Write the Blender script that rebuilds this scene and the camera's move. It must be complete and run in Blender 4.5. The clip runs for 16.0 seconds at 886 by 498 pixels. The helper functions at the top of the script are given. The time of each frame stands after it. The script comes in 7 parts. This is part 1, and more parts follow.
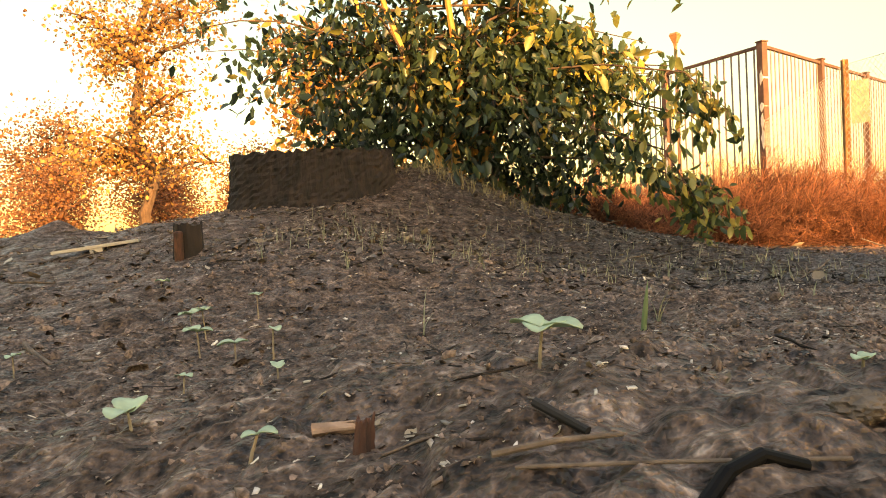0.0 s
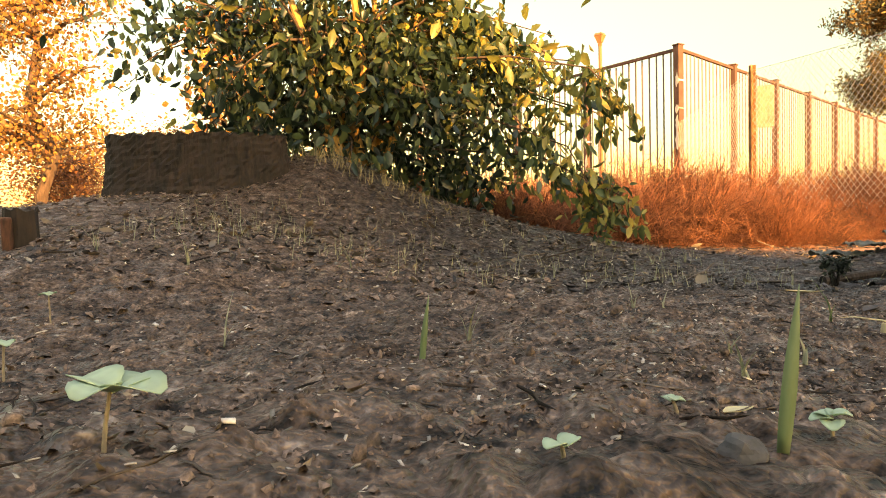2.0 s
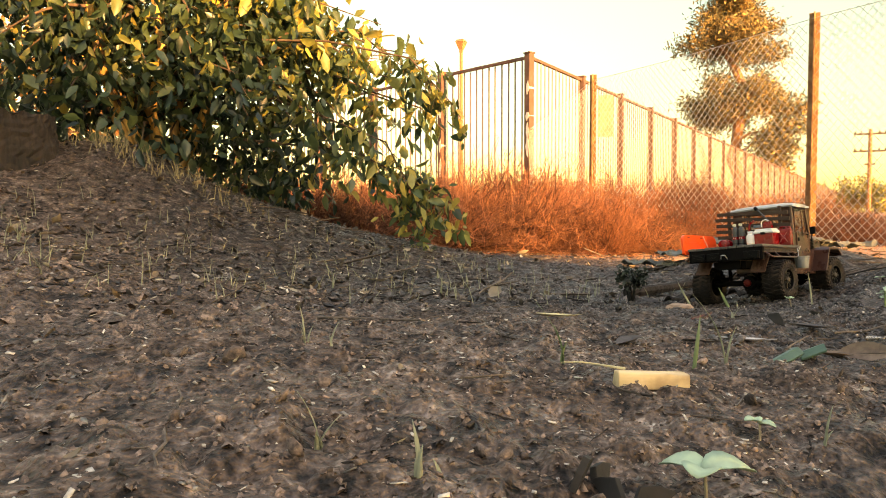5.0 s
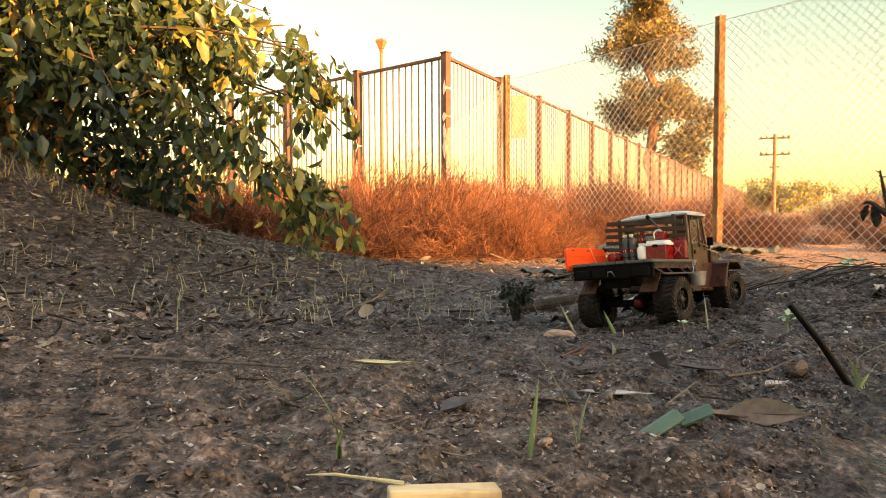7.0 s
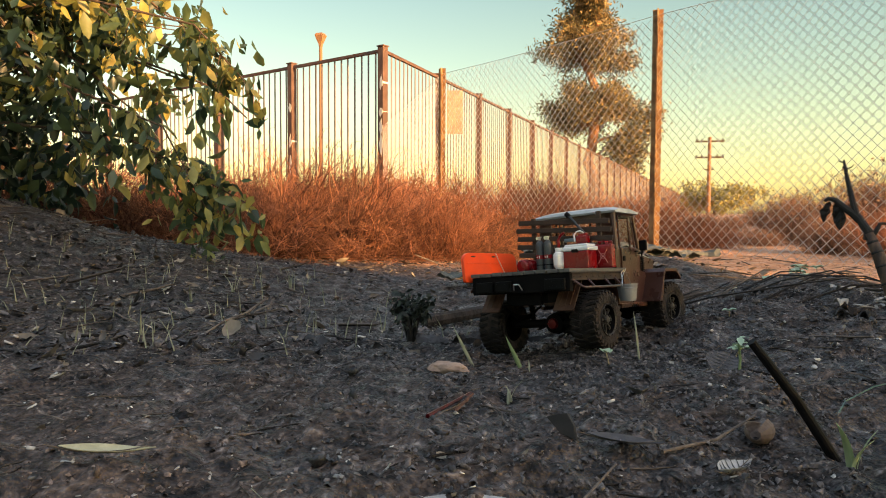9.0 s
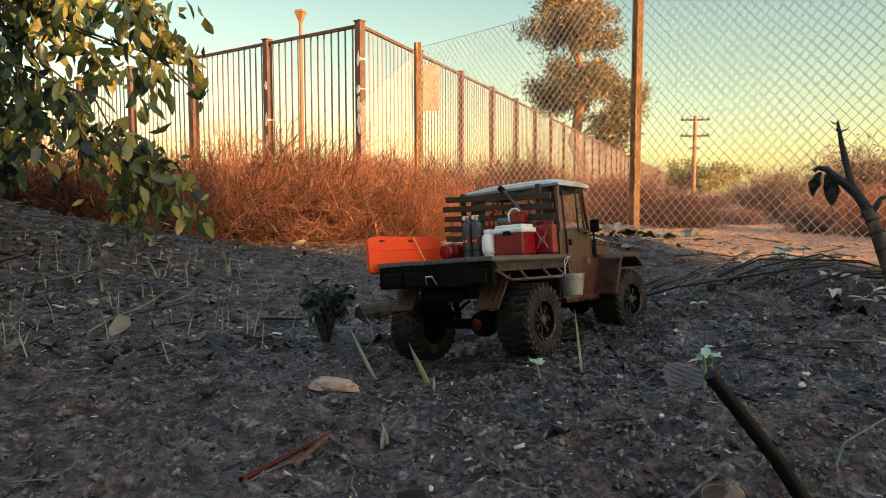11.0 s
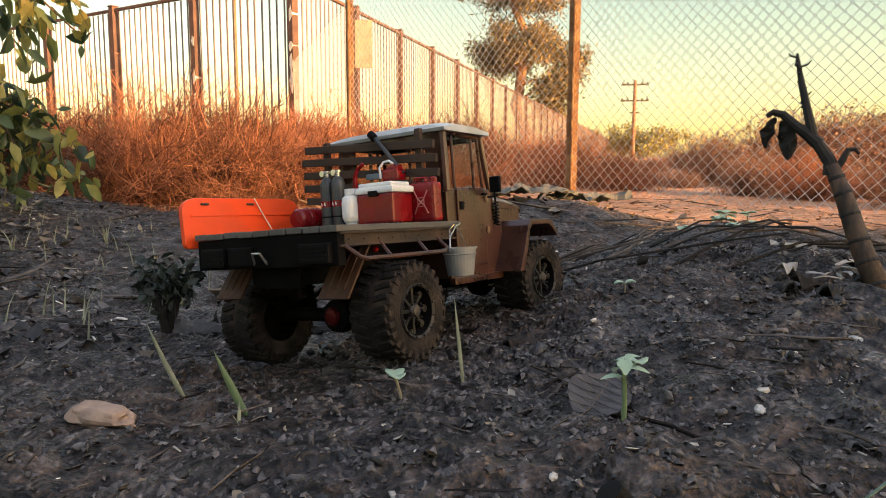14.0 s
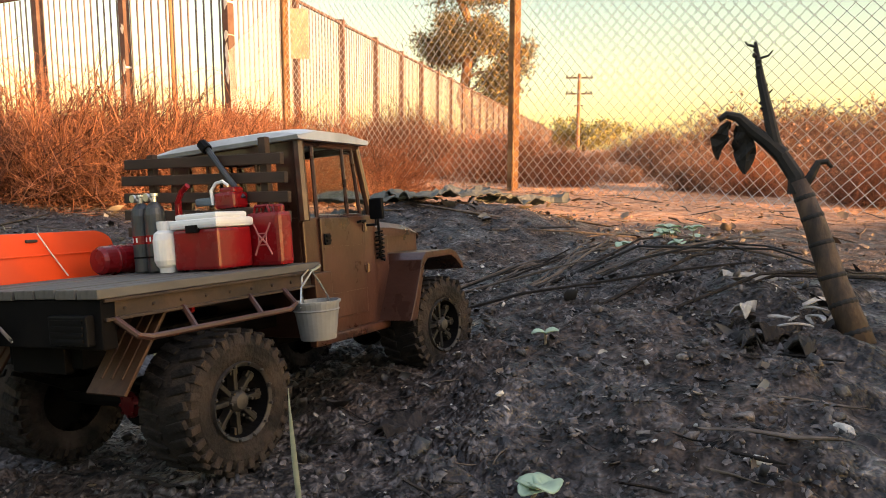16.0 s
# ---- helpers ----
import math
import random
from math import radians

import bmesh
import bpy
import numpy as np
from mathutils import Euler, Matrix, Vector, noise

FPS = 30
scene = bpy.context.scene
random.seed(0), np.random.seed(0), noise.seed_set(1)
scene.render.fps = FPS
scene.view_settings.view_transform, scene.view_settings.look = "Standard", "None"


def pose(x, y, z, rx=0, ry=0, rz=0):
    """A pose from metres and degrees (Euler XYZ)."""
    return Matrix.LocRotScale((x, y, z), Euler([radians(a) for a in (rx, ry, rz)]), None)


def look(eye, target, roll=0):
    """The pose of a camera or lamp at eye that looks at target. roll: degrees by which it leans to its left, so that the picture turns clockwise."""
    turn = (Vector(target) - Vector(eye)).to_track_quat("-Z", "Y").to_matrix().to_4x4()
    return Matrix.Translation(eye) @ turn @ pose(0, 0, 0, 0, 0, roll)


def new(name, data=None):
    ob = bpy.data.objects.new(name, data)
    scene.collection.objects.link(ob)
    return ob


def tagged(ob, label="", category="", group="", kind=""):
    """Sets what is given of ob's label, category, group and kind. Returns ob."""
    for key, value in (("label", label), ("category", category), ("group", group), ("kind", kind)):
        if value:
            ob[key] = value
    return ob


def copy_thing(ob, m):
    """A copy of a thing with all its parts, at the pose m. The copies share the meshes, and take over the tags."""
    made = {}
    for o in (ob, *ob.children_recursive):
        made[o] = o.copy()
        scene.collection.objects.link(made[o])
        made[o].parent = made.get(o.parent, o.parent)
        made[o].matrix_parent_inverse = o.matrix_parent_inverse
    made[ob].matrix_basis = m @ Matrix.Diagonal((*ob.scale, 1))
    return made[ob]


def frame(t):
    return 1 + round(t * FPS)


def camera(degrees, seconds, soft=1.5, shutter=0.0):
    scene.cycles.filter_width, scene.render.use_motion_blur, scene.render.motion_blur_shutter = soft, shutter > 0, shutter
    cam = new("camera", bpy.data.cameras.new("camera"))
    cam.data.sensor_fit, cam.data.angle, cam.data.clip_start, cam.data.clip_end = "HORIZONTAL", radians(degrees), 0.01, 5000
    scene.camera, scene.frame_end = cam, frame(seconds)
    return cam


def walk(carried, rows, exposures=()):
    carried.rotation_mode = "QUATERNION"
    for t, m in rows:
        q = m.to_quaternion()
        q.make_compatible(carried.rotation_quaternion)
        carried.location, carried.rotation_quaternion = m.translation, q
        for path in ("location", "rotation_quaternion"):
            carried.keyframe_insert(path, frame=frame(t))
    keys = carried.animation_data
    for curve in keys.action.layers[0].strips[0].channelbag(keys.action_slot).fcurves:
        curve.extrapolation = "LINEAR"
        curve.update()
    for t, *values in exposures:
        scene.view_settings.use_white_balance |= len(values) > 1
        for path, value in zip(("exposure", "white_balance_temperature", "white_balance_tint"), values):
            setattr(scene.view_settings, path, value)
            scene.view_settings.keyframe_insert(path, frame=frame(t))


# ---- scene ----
cam = camera(62.7, 16.0, soft=1.0)
# seconds, eye, yaw to the left, pitch up, lean to the left
PATH = [
    (0, 0.000, 0.000, 0.000, -0.10, -2.08, -3.02),
    (0.5, 0.052, 0.038, -0.005, -1.00, -2.30, -2.70),
    (1, 0.105, 0.089, 0.003, -2.28, -2.56, -2.33),
    (1.5, 0.154, 0.135, 0.006, -3.89, -2.81, -1.89),
    (2, 0.213, 0.185, -0.000, -5.72, -2.94, -1.51),
    (2.5, 0.272, 0.236, -0.001, -7.63, -3.03, -1.13),
    (3, 0.326, 0.283, -0.004, -9.56, -3.03, -0.63),
    (3.5, 0.400, 0.342, -0.009, -11.28, -2.94, -0.17),
    (4, 0.475, 0.413, -0.017, -12.86, -2.89, -0.04),
    (4.5, 0.536, 0.474, -0.015, -14.51, -2.87, -0.02),
    (5, 0.614, 0.542, -0.019, -16.22, -2.85, -0.08),
    (7.5, 0.934, 0.836, 0.003, -23.34, -2.74, -0.09),
    (8, 1.006, 0.909, -0.007, -24.52, -2.70, 0.04),
    (8.5, 1.074, 0.981, -0.009, -25.60, -2.75, 0.13),
    (9, 1.136, 1.052, -0.006, -26.52, -2.86, 0.26),
    (11.5, 1.404, 1.247, -0.016, -27.75, -4.94, -0.01),
    (12, 1.441, 1.270, -0.014, -28.03, -5.47, 0.01),
    (12.5, 1.474, 1.302, -0.020, -28.53, -5.96, 0.02),
    (13, 1.505, 1.338, -0.027, -29.42, -6.47, 0.12),
    (13.5, 1.538, 1.368, -0.033, -30.61, -6.87, 0.15),
    (14, 1.573, 1.403, -0.033, -32.02, -7.25, 0.21),
    (14.5, 1.617, 1.441, -0.017, -33.33, -7.51, 0.13),
    (15, 1.663, 1.470, -0.002, -34.56, -7.71, 0.08),
    (15.5, 1.708, 1.500, -0.003, -35.43, -7.81, 0.23),
    (16, 1.750, 1.540, -0.011, -36.13, -7.83, 0.20),
]

# seconds, stops, kelvin, tint
EXPOSURES = [(0, 2.2, 11200, 8), (5, 2.45, 11200, 8), (7.5, 2.15, 10000, 9), (9, 1.72, 7900, 4), (12, 1.6, 7500, 3), (14, 1.9, 8100, 11), (16, 2.02, 8200, 12)]


def eye_pose(x, y, z, yaw, pitch, lean):
    a, b = radians(yaw), radians(pitch)
    ahead = Vector((-math.sin(a) * math.cos(b), math.cos(a) * math.cos(b), math.sin(b)))
    return look((x, y, z), Vector((x, y, z)) + ahead, lean)


walk(cam, [(row[0], eye_pose(*row[1:])) for row in PATH], EXPOSURES)

# ---- light: low evening sun from the right, foreground shaded by an unseen gabled block ----
SUN_EL, SUN_BEARING = 13.0, 160.0
world = bpy.data.worlds.new("evening_sky")
scene.world = world
world.use_nodes = True
wn = world.node_tree.nodes
wn.clear()
sky = wn.new("ShaderNodeTexSky")
sky.sky_type = "NISHITA"
sky.sun_disc = False
sky.sun_elevation = radians(SUN_EL)
sky.sun_rotation = radians(SUN_BEARING)
sky.air_density, sky.dust_density, sky.ozone_density = 1.0, 1.2, 0.6
back = wn.new("ShaderNodeBackground")
back.inputs["Strength"].default_value = 0.15
wout = wn.new("ShaderNodeOutputWorld")
haze = wn.new("ShaderNodeMix")
haze.data_type, haze.blend_type = "RGBA", "MULTIPLY"
haze.inputs[0].default_value = 1.0
# warm haze low in the sky, clear overhead
wc = wn.new("ShaderNodeTexCoord")
wz = wn.new("ShaderNodeSeparateXYZ")
world.node_tree.links.new(wc.outputs["Generated"], wz.inputs[0])
wr = wn.new("ShaderNodeValToRGB")
wr.color_ramp.elements[0].position, wr.color_ramp.elements[0].color = 0.05, (0.62, 0.56, 0.415, 1)
wr.color_ramp.elements[1].position, wr.color_ramp.elements[1].color = 0.7, (1.52, 1.37, 1.42, 1)
wr.color_ramp.elements.new(0.3).color = (0.46, 0.495, 0.44, 1)
world.node_tree.links.new(wz.outputs[2], wr.inputs[0])
world.node_tree.links.new(wr.outputs[0], haze.inputs[7])
world.node_tree.links.new(sky.outputs[0], haze.inputs[6])
world.node_tree.links.new(haze.outputs[2], back.inputs[0])
world.node_tree.links.new(back.outputs[0], wout.inputs[0])

sun = new("sun", bpy.data.lights.new("sun", "SUN"))
sun.data.energy, sun.data.angle, sun.data.color = 4.4, radians(0.6), (1.0, 0.58, 0.29)
sb, se = radians(SUN_BEARING), radians(SUN_EL)
SUN_DIR = Vector((math.sin(sb) * math.cos(se), math.cos(sb) * math.cos(se), math.sin(se)))
sun.matrix_world = look(SUN_DIR * 50, (0, 0, 0))

# ---- materials ----
def mat(name, c1, c2, scale=20.0, rough=0.8, bump=0.0, bscale=60.0, metal=0.0, stain=None, sscale=4.0, samt=0.5,
        island=0.0, objrand=0.0, stretch=None, trans=0.0, coat=0.0, spec=0.35):
    """Two colours mixed by grain, a third by large stains; bump in metres."""
    m = bpy.data.materials.new(name)
    m.use_nodes = True
    t = m.node_tree
    n, l = t.nodes, t.links
    b = n["Principled BSDF"]
    tc = n.new("ShaderNodeTexCoord")
    mp = n.new("ShaderNodeMapping")
    if stretch:
        mp.inputs["Scale"].default_value = stretch
    l.new(tc.outputs["Object"], mp.inputs[0])
    n1 = n.new("ShaderNodeTexNoise")
    n1.inputs["Scale"].default_value, n1.inputs["Detail"].default_value, n1.inputs["Roughness"].default_value = scale, 6.0, 0.65
    l.new(mp.outputs[0], n1.inputs[0])
    rp = n.new("ShaderNodeValToRGB")
    rp.color_ramp.elements[0].position, rp.color_ramp.elements[1].position = 0.32, 0.68
    rp.color_ramp.elements[0].color, rp.color_ramp.elements[1].color = (*c1, 1), (*c2, 1)
    l.new(n1.outputs[0], rp.inputs[0])
    col = rp.outputs[0]
    if stain:
        n2 = n.new("ShaderNodeTexNoise")
        n2.inputs["Scale"].default_value, n2.inputs["Detail"].default_value = sscale, 5.0
        l.new(tc.outputs["Object"], n2.inputs[0])
        r2 = n.new("ShaderNodeValToRGB")
        r2.color_ramp.elements[0].position, r2.color_ramp.elements[1].position = 0.45, 0.65
        r2.color_ramp.elements[1].color = (samt, samt, samt, 1)
        l.new(n2.outputs[0], r2.inputs[0])
        mx = n.new("ShaderNodeMix")
        mx.data_type = "RGBA"
        l.new(r2.outputs[0], mx.inputs[0])
        l.new(col, mx.inputs[6])
        mx.inputs[7].default_value = (*stain, 1)
        col = mx.outputs[2]
    if island or objrand:
        src = n.new("ShaderNodeNewGeometry").outputs["Random Per Island"] if island else n.new("ShaderNodeObjectInfo").outputs["Random"]
        amt = island or objrand
        mr = n.new("ShaderNodeMapRange")
        mr.inputs["To Min"].default_value, mr.inputs["To Max"].default_value = 1 - amt, 1 + amt
        l.new(src, mr.inputs[0])
        hs = n.new("ShaderNodeHueSaturation")
        l.new(mr.outputs[0], hs.inputs["Value"])
        l.new(col, hs.inputs["Color"])
        col = hs.outputs[0]
    l.new(col, b.inputs["Base Color"])
    rr = n.new("ShaderNodeMapRange")
    rr.inputs["To Min"].default_value, rr.inputs["To Max"].default_value = max(0.02, rough - 0.12), min(1, rough + 0.12)
    l.new(n1.outputs[0], rr.inputs[0])
    l.new(rr.outputs[0], b.inputs["Roughness"])
    b.inputs["Metallic"].default_value = metal
    b.inputs["Coat Weight"].default_value = coat
    b.inputs["Specular IOR Level"].default_value = spec
    if bump:
        n3 = n.new("ShaderNodeTexNoise")
        n3.inputs["Scale"].default_value, n3.inputs["Detail"].default_value = bscale, 8.0
        l.new(mp.outputs[0], n3.inputs[0])
        bp = n.new("ShaderNodeBump")
        bp.inputs["Distance"].default_value, bp.inputs["Strength"].default_value = bump, 0.8
        l.new(n3.outputs[0], bp.inputs["Height"])
        l.new(bp.outputs[0], b.inputs["Normal"])
    if trans:
        tr = n.new("ShaderNodeBsdfTranslucent")
        l.new(col, tr.inputs[0])
        ms = n.new("ShaderNodeMixShader")
        ms.inputs[0].default_value = trans
        l.new(b.outputs[0], ms.inputs[1])
        l.new(tr.outputs[0], ms.inputs[2])
        l.new(ms.outputs[0], n["Material Output"].inputs[0])
    return m


def leaf_mat(name, stops, rough=0.5, trans=0.35, grain=30.0):
    """Leaves of several colours, one to each leaf, with a little mottling."""
    m = bpy.data.materials.new(name)
    m.use_nodes = True
    n, l = m.node_tree.nodes, m.node_tree.links
    b = n["Principled BSDF"]
    geo = n.new("ShaderNodeNewGeometry")
    rp = n.new("ShaderNodeValToRGB")
    e = rp.color_ramp.elements
    e[0].position, e[0].color = stops[0][0], (*stops[0][1], 1)
    e[1].position, e[1].color = stops[-1][0], (*stops[-1][1], 1)
    for p, c in stops[1:-1]:
        e.new(p).color = (*c, 1)
    l.new(geo.outputs["Random Per Island"], rp.inputs[0])
    tc = n.new("ShaderNodeTexCoord")
    nz = n.new("ShaderNodeTexNoise")
    nz.inputs["Scale"].default_value = grain
    l.new(tc.outputs["Object"], nz.inputs[0])
    mr = n.new("ShaderNodeMapRange")
    mr.inputs["To Min"].default_value, mr.inputs["To Max"].default_value = 0.65, 1.35
    l.new(nz.outputs[0], mr.inputs[0])
    hs = n.new("ShaderNodeHueSaturation")
    l.new(mr.outputs[0], hs.inputs["Value"])
    l.new(rp.outputs[0], hs.inputs["Color"])
    l.new(hs.outputs[0], b.inputs["Base Color"])
    b.inputs["Roughness"].default_value = rough
    tr = n.new("ShaderNodeBsdfTranslucent")
    l.new(hs.outputs[0], tr.inputs[0])
    ms = n.new("ShaderNodeMixShader")
    ms.inputs[0].default_value = trans
    l.new(b.outputs[0], ms.inputs[1])
    l.new(tr.outputs[0], ms.inputs[2])
    l.new(ms.outputs[0], n["Material Output"].inputs[0])
    return m


def soil_mat():
    """Trodden brown soil near the bank, darker mulch past it, sand coloured sunlit orange by the fences."""
    m = bpy.data.materials.new("soil")
    m.use_nodes = True
    n, l = m.node_tree.nodes, m.node_tree.links
    b = n["Principled BSDF"]
    tc = n.new("ShaderNodeTexCoord")

    def nz(scale, detail=6.0, rough=0.6):
        k = n.new("ShaderNodeTexNoise")
        k.inputs["Scale"].default_value, k.inputs["Detail"].default_value, k.inputs["Roughness"].default_value = scale, detail, rough
        l.new(tc.outputs["Object"], k.inputs[0])
        return k.outputs[0]

    def ramp(src, stops):
        r = n.new("ShaderNodeValToRGB")
        e = r.color_ramp.elements
        e[0].position, e[0].color = stops[0][0], (*stops[0][1], 1)
        e[1].position, e[1].color = stops[-1][0], (*stops[-1][1], 1)
        for p, c in stops[1:-1]:
            e.new(p).color = (*c, 1)
        l.new(src, r.inputs[0])
        return r.outputs[0]

    def mix(f, a, c):
        x = n.new("ShaderNodeMix")
        x.data_type = "RGBA"
        l.new(f, x.inputs[0])
        l.new(a, x.inputs[6])
        l.new(c, x.inputs[7])
        return x.outputs[2]

    def zone(ax, ay, lo, hi, wob):
        sp = n.new("ShaderNodeSeparateXYZ")
        l.new(tc.outputs["Object"], sp.inputs[0])
        q = None
        for sock, k in ((sp.outputs[0], ax), (sp.outputs[1], ay)):
            mu = n.new("ShaderNodeMath")
            mu.operation = "MULTIPLY"
            l.new(sock, mu.inputs[0])
            mu.inputs[1].default_value = k
            if q is None:
                q = mu.outputs[0]
            else:
                ad = n.new("ShaderNodeMath")
                l.new(q, ad.inputs[0])
                l.new(mu.outputs[0], ad.inputs[1])
                q = ad.outputs[0]
        w = n.new("ShaderNodeMath")
        w.operation = "MULTIPLY_ADD"
        l.new(nz(1.6, 4.0), w.inputs[0])
        w.inputs[1].default_value = wob
        l.new(q, w.inputs[2])
        r = n.new("ShaderNodeMapRange")
        r.inputs["From Min"].default_value, r.inputs["From Max"].default_value = lo, hi
        l.new(w.outputs[0], r.inputs[0])
        return r.outputs[0]

    # trodden smooth: broad tones, a little grit
    mud, grit = nz(26.0, 4.0, 0.55), nz(120.0, 2.0, 0.5)
    mg = n.new("ShaderNodeMath")
    mg.operation = "MULTIPLY_ADD"
    l.new(grit, mg.inputs[0])
    mg.inputs[1].default_value = 0.45
    mh = n.new("ShaderNodeMath")
    mh.operation = "MULTIPLY"
    l.new(mud, mh.inputs[0])
    mh.inputs[1].default_value = 0.55
    l.new(mh.outputs[0], mg.inputs[2])
    smear = mg.outputs[0]
    # dark stops also put the shade of low pits into the soil colour
    brown = ramp(smear, [(0.38, (0.01, 0.0064, 0.0048)), (0.48, (0.078, 0.051, 0.039)), (0.58, (0.17, 0.117, 0.092)), (0.66, (0.4, 0.3, 0.245))])
    mulch = ramp(smear, [(0.38, (0.0015, 0.0012, 0.0011)), (0.49, (0.024, 0.0185, 0.0165)), (0.58, (0.075, 0.059, 0.052)), (0.66, (0.26, 0.22, 0.2))])
    # sandy ground with the low sun's orange brightness put into its colour
    sunlit_sand = ramp(nz(14.0, 9.0, 0.75), [(0.38, (0.2, 0.098, 0.055)), (0.62, (0.64, 0.35, 0.2))])
    col = mix(zone(0.8, 0.35, 1.5, 2.3, 0.6), brown, mulch)
    damp = ramp(nz(4.5, 7.0, 0.7), [(0.45, (0, 0, 0)), (0.6, (0.85, 0.85, 0.85))])
    col = mix(damp, col, ramp(smear, [(0.4, (0.004, 0.0029, 0.0024)), (0.64, (0.125, 0.084, 0.066))]))
    # the colour change follows the shadow edge below the fence
    col = mix(zone(0.66, 0.75, 6.2, 6.7, 0.9), col, sunlit_sand)
    l.new(col, b.inputs["Base Color"])
    rg = n.new("ShaderNodeMapRange")
    rg.inputs["From Min"].default_value, rg.inputs["From Max"].default_value = 0.4, 0.62
    rg.inputs["To Min"].default_value, rg.inputs["To Max"].default_value = 0.34, 0.92
    l.new(nz(9.0, 6.0, 0.7), rg.inputs[0])
    l.new(rg.outputs[0], b.inputs["Roughness"])
    b.inputs["Specular IOR Level"].default_value = 0.24
    vo = n.new("ShaderNodeTexVoronoi")
    vo.inputs["Scale"].default_value = 190.0
    l.new(tc.outputs["Object"], vo.inputs[0])
    hm = n.new("ShaderNodeMath")
    hm.operation = "SUBTRACT"
    l.new(smear, hm.inputs[0])
    hv = n.new("ShaderNodeMath")
    hv.operation = "MULTIPLY"
    l.new(vo.outputs["Distance"], hv.inputs[0])
    hv.inputs[1].default_value = 0.16
    l.new(hv.outputs[0], hm.inputs[1])
    bp = n.new("ShaderNodeBump")
    bp.inputs["Distance"].default_value, bp.inputs["Strength"].default_value = 0.02, 1.0
    l.new(hm.outputs[0], bp.inputs["Height"])
    l.new(bp.outputs[0], b.inputs["Normal"])
    return m


def glass_mat(name, tint):
    m = bpy.data.materials.new(name)
    m.use_nodes = True
    b = m.node_tree.nodes["Principled BSDF"]
    b.inputs["Base Color"].default_value = (*tint, 1)
    b.inputs["Roughness"].default_value = 0.06
    b.inputs["Transmission Weight"].default_value = 1.0
    b.inputs["IOR"].default_value = 1.1
    return m


M_SOIL = soil_mat()
M_STEEL = mat("rusty_steel", (0.095, 0.047, 0.036), (0.165, 0.095, 0.074), 6, 0.75, 0.002, 40, 0.1, (0.08, 0.05, 0.042), 2.0, 0.8)
M_PICKET = mat("weathered_picket", (0.16, 0.12, 0.1), (0.32, 0.25, 0.215), 4, 0.7, 0.001, 40, 0.1, objrand=0.25)
M_PEEL = mat("peeling_white_paint", (0.75, 0.72, 0.66), (0.55, 0.5, 0.44), 12, 0.7)
M_GALV = mat("galvanised_wire", (0.6, 0.6, 0.6), (0.42, 0.4, 0.38), 15, 0.4, spec=0.6)
M_RUSTPOST = mat("rusted_post", (0.3, 0.16, 0.07), (0.14, 0.075, 0.045), 30, 0.8, 0.003, 60, 0.1, (0.42, 0.28, 0.15), 9, 0.7)
M_BARK = mat("bark", (0.05, 0.032, 0.022), (0.12, 0.08, 0.056), 30, 0.9, 0.006, 40, stretch=(1, 1, 0.25))
M_STUMP = mat("stump_bark", (0.006, 0.005, 0.0045), (0.04, 0.028, 0.023), 22, 0.95, 0.03, 26, stain=(0.02, 0.015, 0.013), sscale=5, stretch=(1, 1, 0.2))
M_STEM = mat("yellow_stem", (0.3, 0.17, 0.06), (0.45, 0.28, 0.1), 20, 0.7, 0.002, 60, stretch=(1, 1, 0.3))
# shaded and sunlit copies of the bush leaves, the second also really yellowing
M_SHADELEAF = leaf_mat("bush_leaves", [(0.0, (0.01, 0.022, 0.016)), (0.6, (0.027, 0.052, 0.03)), (0.88, (0.065, 0.095, 0.04)), (0.97, (0.18, 0.18, 0.055)), (1.0, (0.36, 0.28, 0.08))], 0.35, 0.32)
M_SUNLEAF = leaf_mat("sunlit_yellowing_leaves", [(0.0, (0.025, 0.05, 0.028)), (0.45, (0.075, 0.115, 0.048)), (0.75, (0.22, 0.225, 0.07)), (1.0, (0.48, 0.37, 0.1))], 0.42, 0.4)
M_AUTUMN = leaf_mat("autumn_leaves", [(0.0, (0.25, 0.13, 0.05)), (0.4, (0.42, 0.26, 0.08)), (0.75, (0.38, 0.18, 0.068)), (1.0, (0.24, 0.09, 0.045))], 0.6, 0.32, 3)
M_REDLEAF = leaf_mat("far_autumn_leaves", [(0.0, (0.09, 0.05, 0.035)), (0.5, (0.22, 0.095, 0.05)), (1.0, (0.28, 0.14, 0.06))], 0.7, 0.25, 2)
M_PINELEAF = leaf_mat("pine_needles", [(0.0, (0.04, 0.045, 0.025)), (0.5, (0.16, 0.12, 0.05)), (1.0, (0.36, 0.23, 0.085))], 0.7, 0.1, 2)
M_FARLEAF = leaf_mat("far_tree_leaves", [(0.0, (0.16, 0.15, 0.05)), (1.0, (0.36, 0.3, 0.11))], 0.7, 0.2, 2)
# dark browns here hold both darker plants and patchy shade on the brush
M_TUMBLE = mat("dry_tumbleweed", (0.43, 0.18, 0.105), (0.15, 0.066, 0.045), 5, 0.9, island=0.55, spec=0.1, stain=(0.055, 0.028, 0.021), sscale=1.6, samt=0.8)
M_TUMBLEDARK = mat("dark_shaded_tumbleweed", (0.15, 0.072, 0.048), (0.06, 0.032, 0.024), 5, 0.9, island=0.6, spec=0.1, stain=(0.3, 0.12, 0.065), sscale=2.5, samt=0.5)
M_SHRUB = mat("dry_shrub", (0.1, 0.055, 0.038), (0.26, 0.13, 0.085), 3, 0.9, island=0.5)
M_SHRUBLEAF = leaf_mat("dry_shrub_leaves", [(0.0, (0.05, 0.028, 0.022)), (0.5, (0.22, 0.12, 0.08)), (1.0, (0.5, 0.28, 0.17))], 0.8, 0.15, 5)
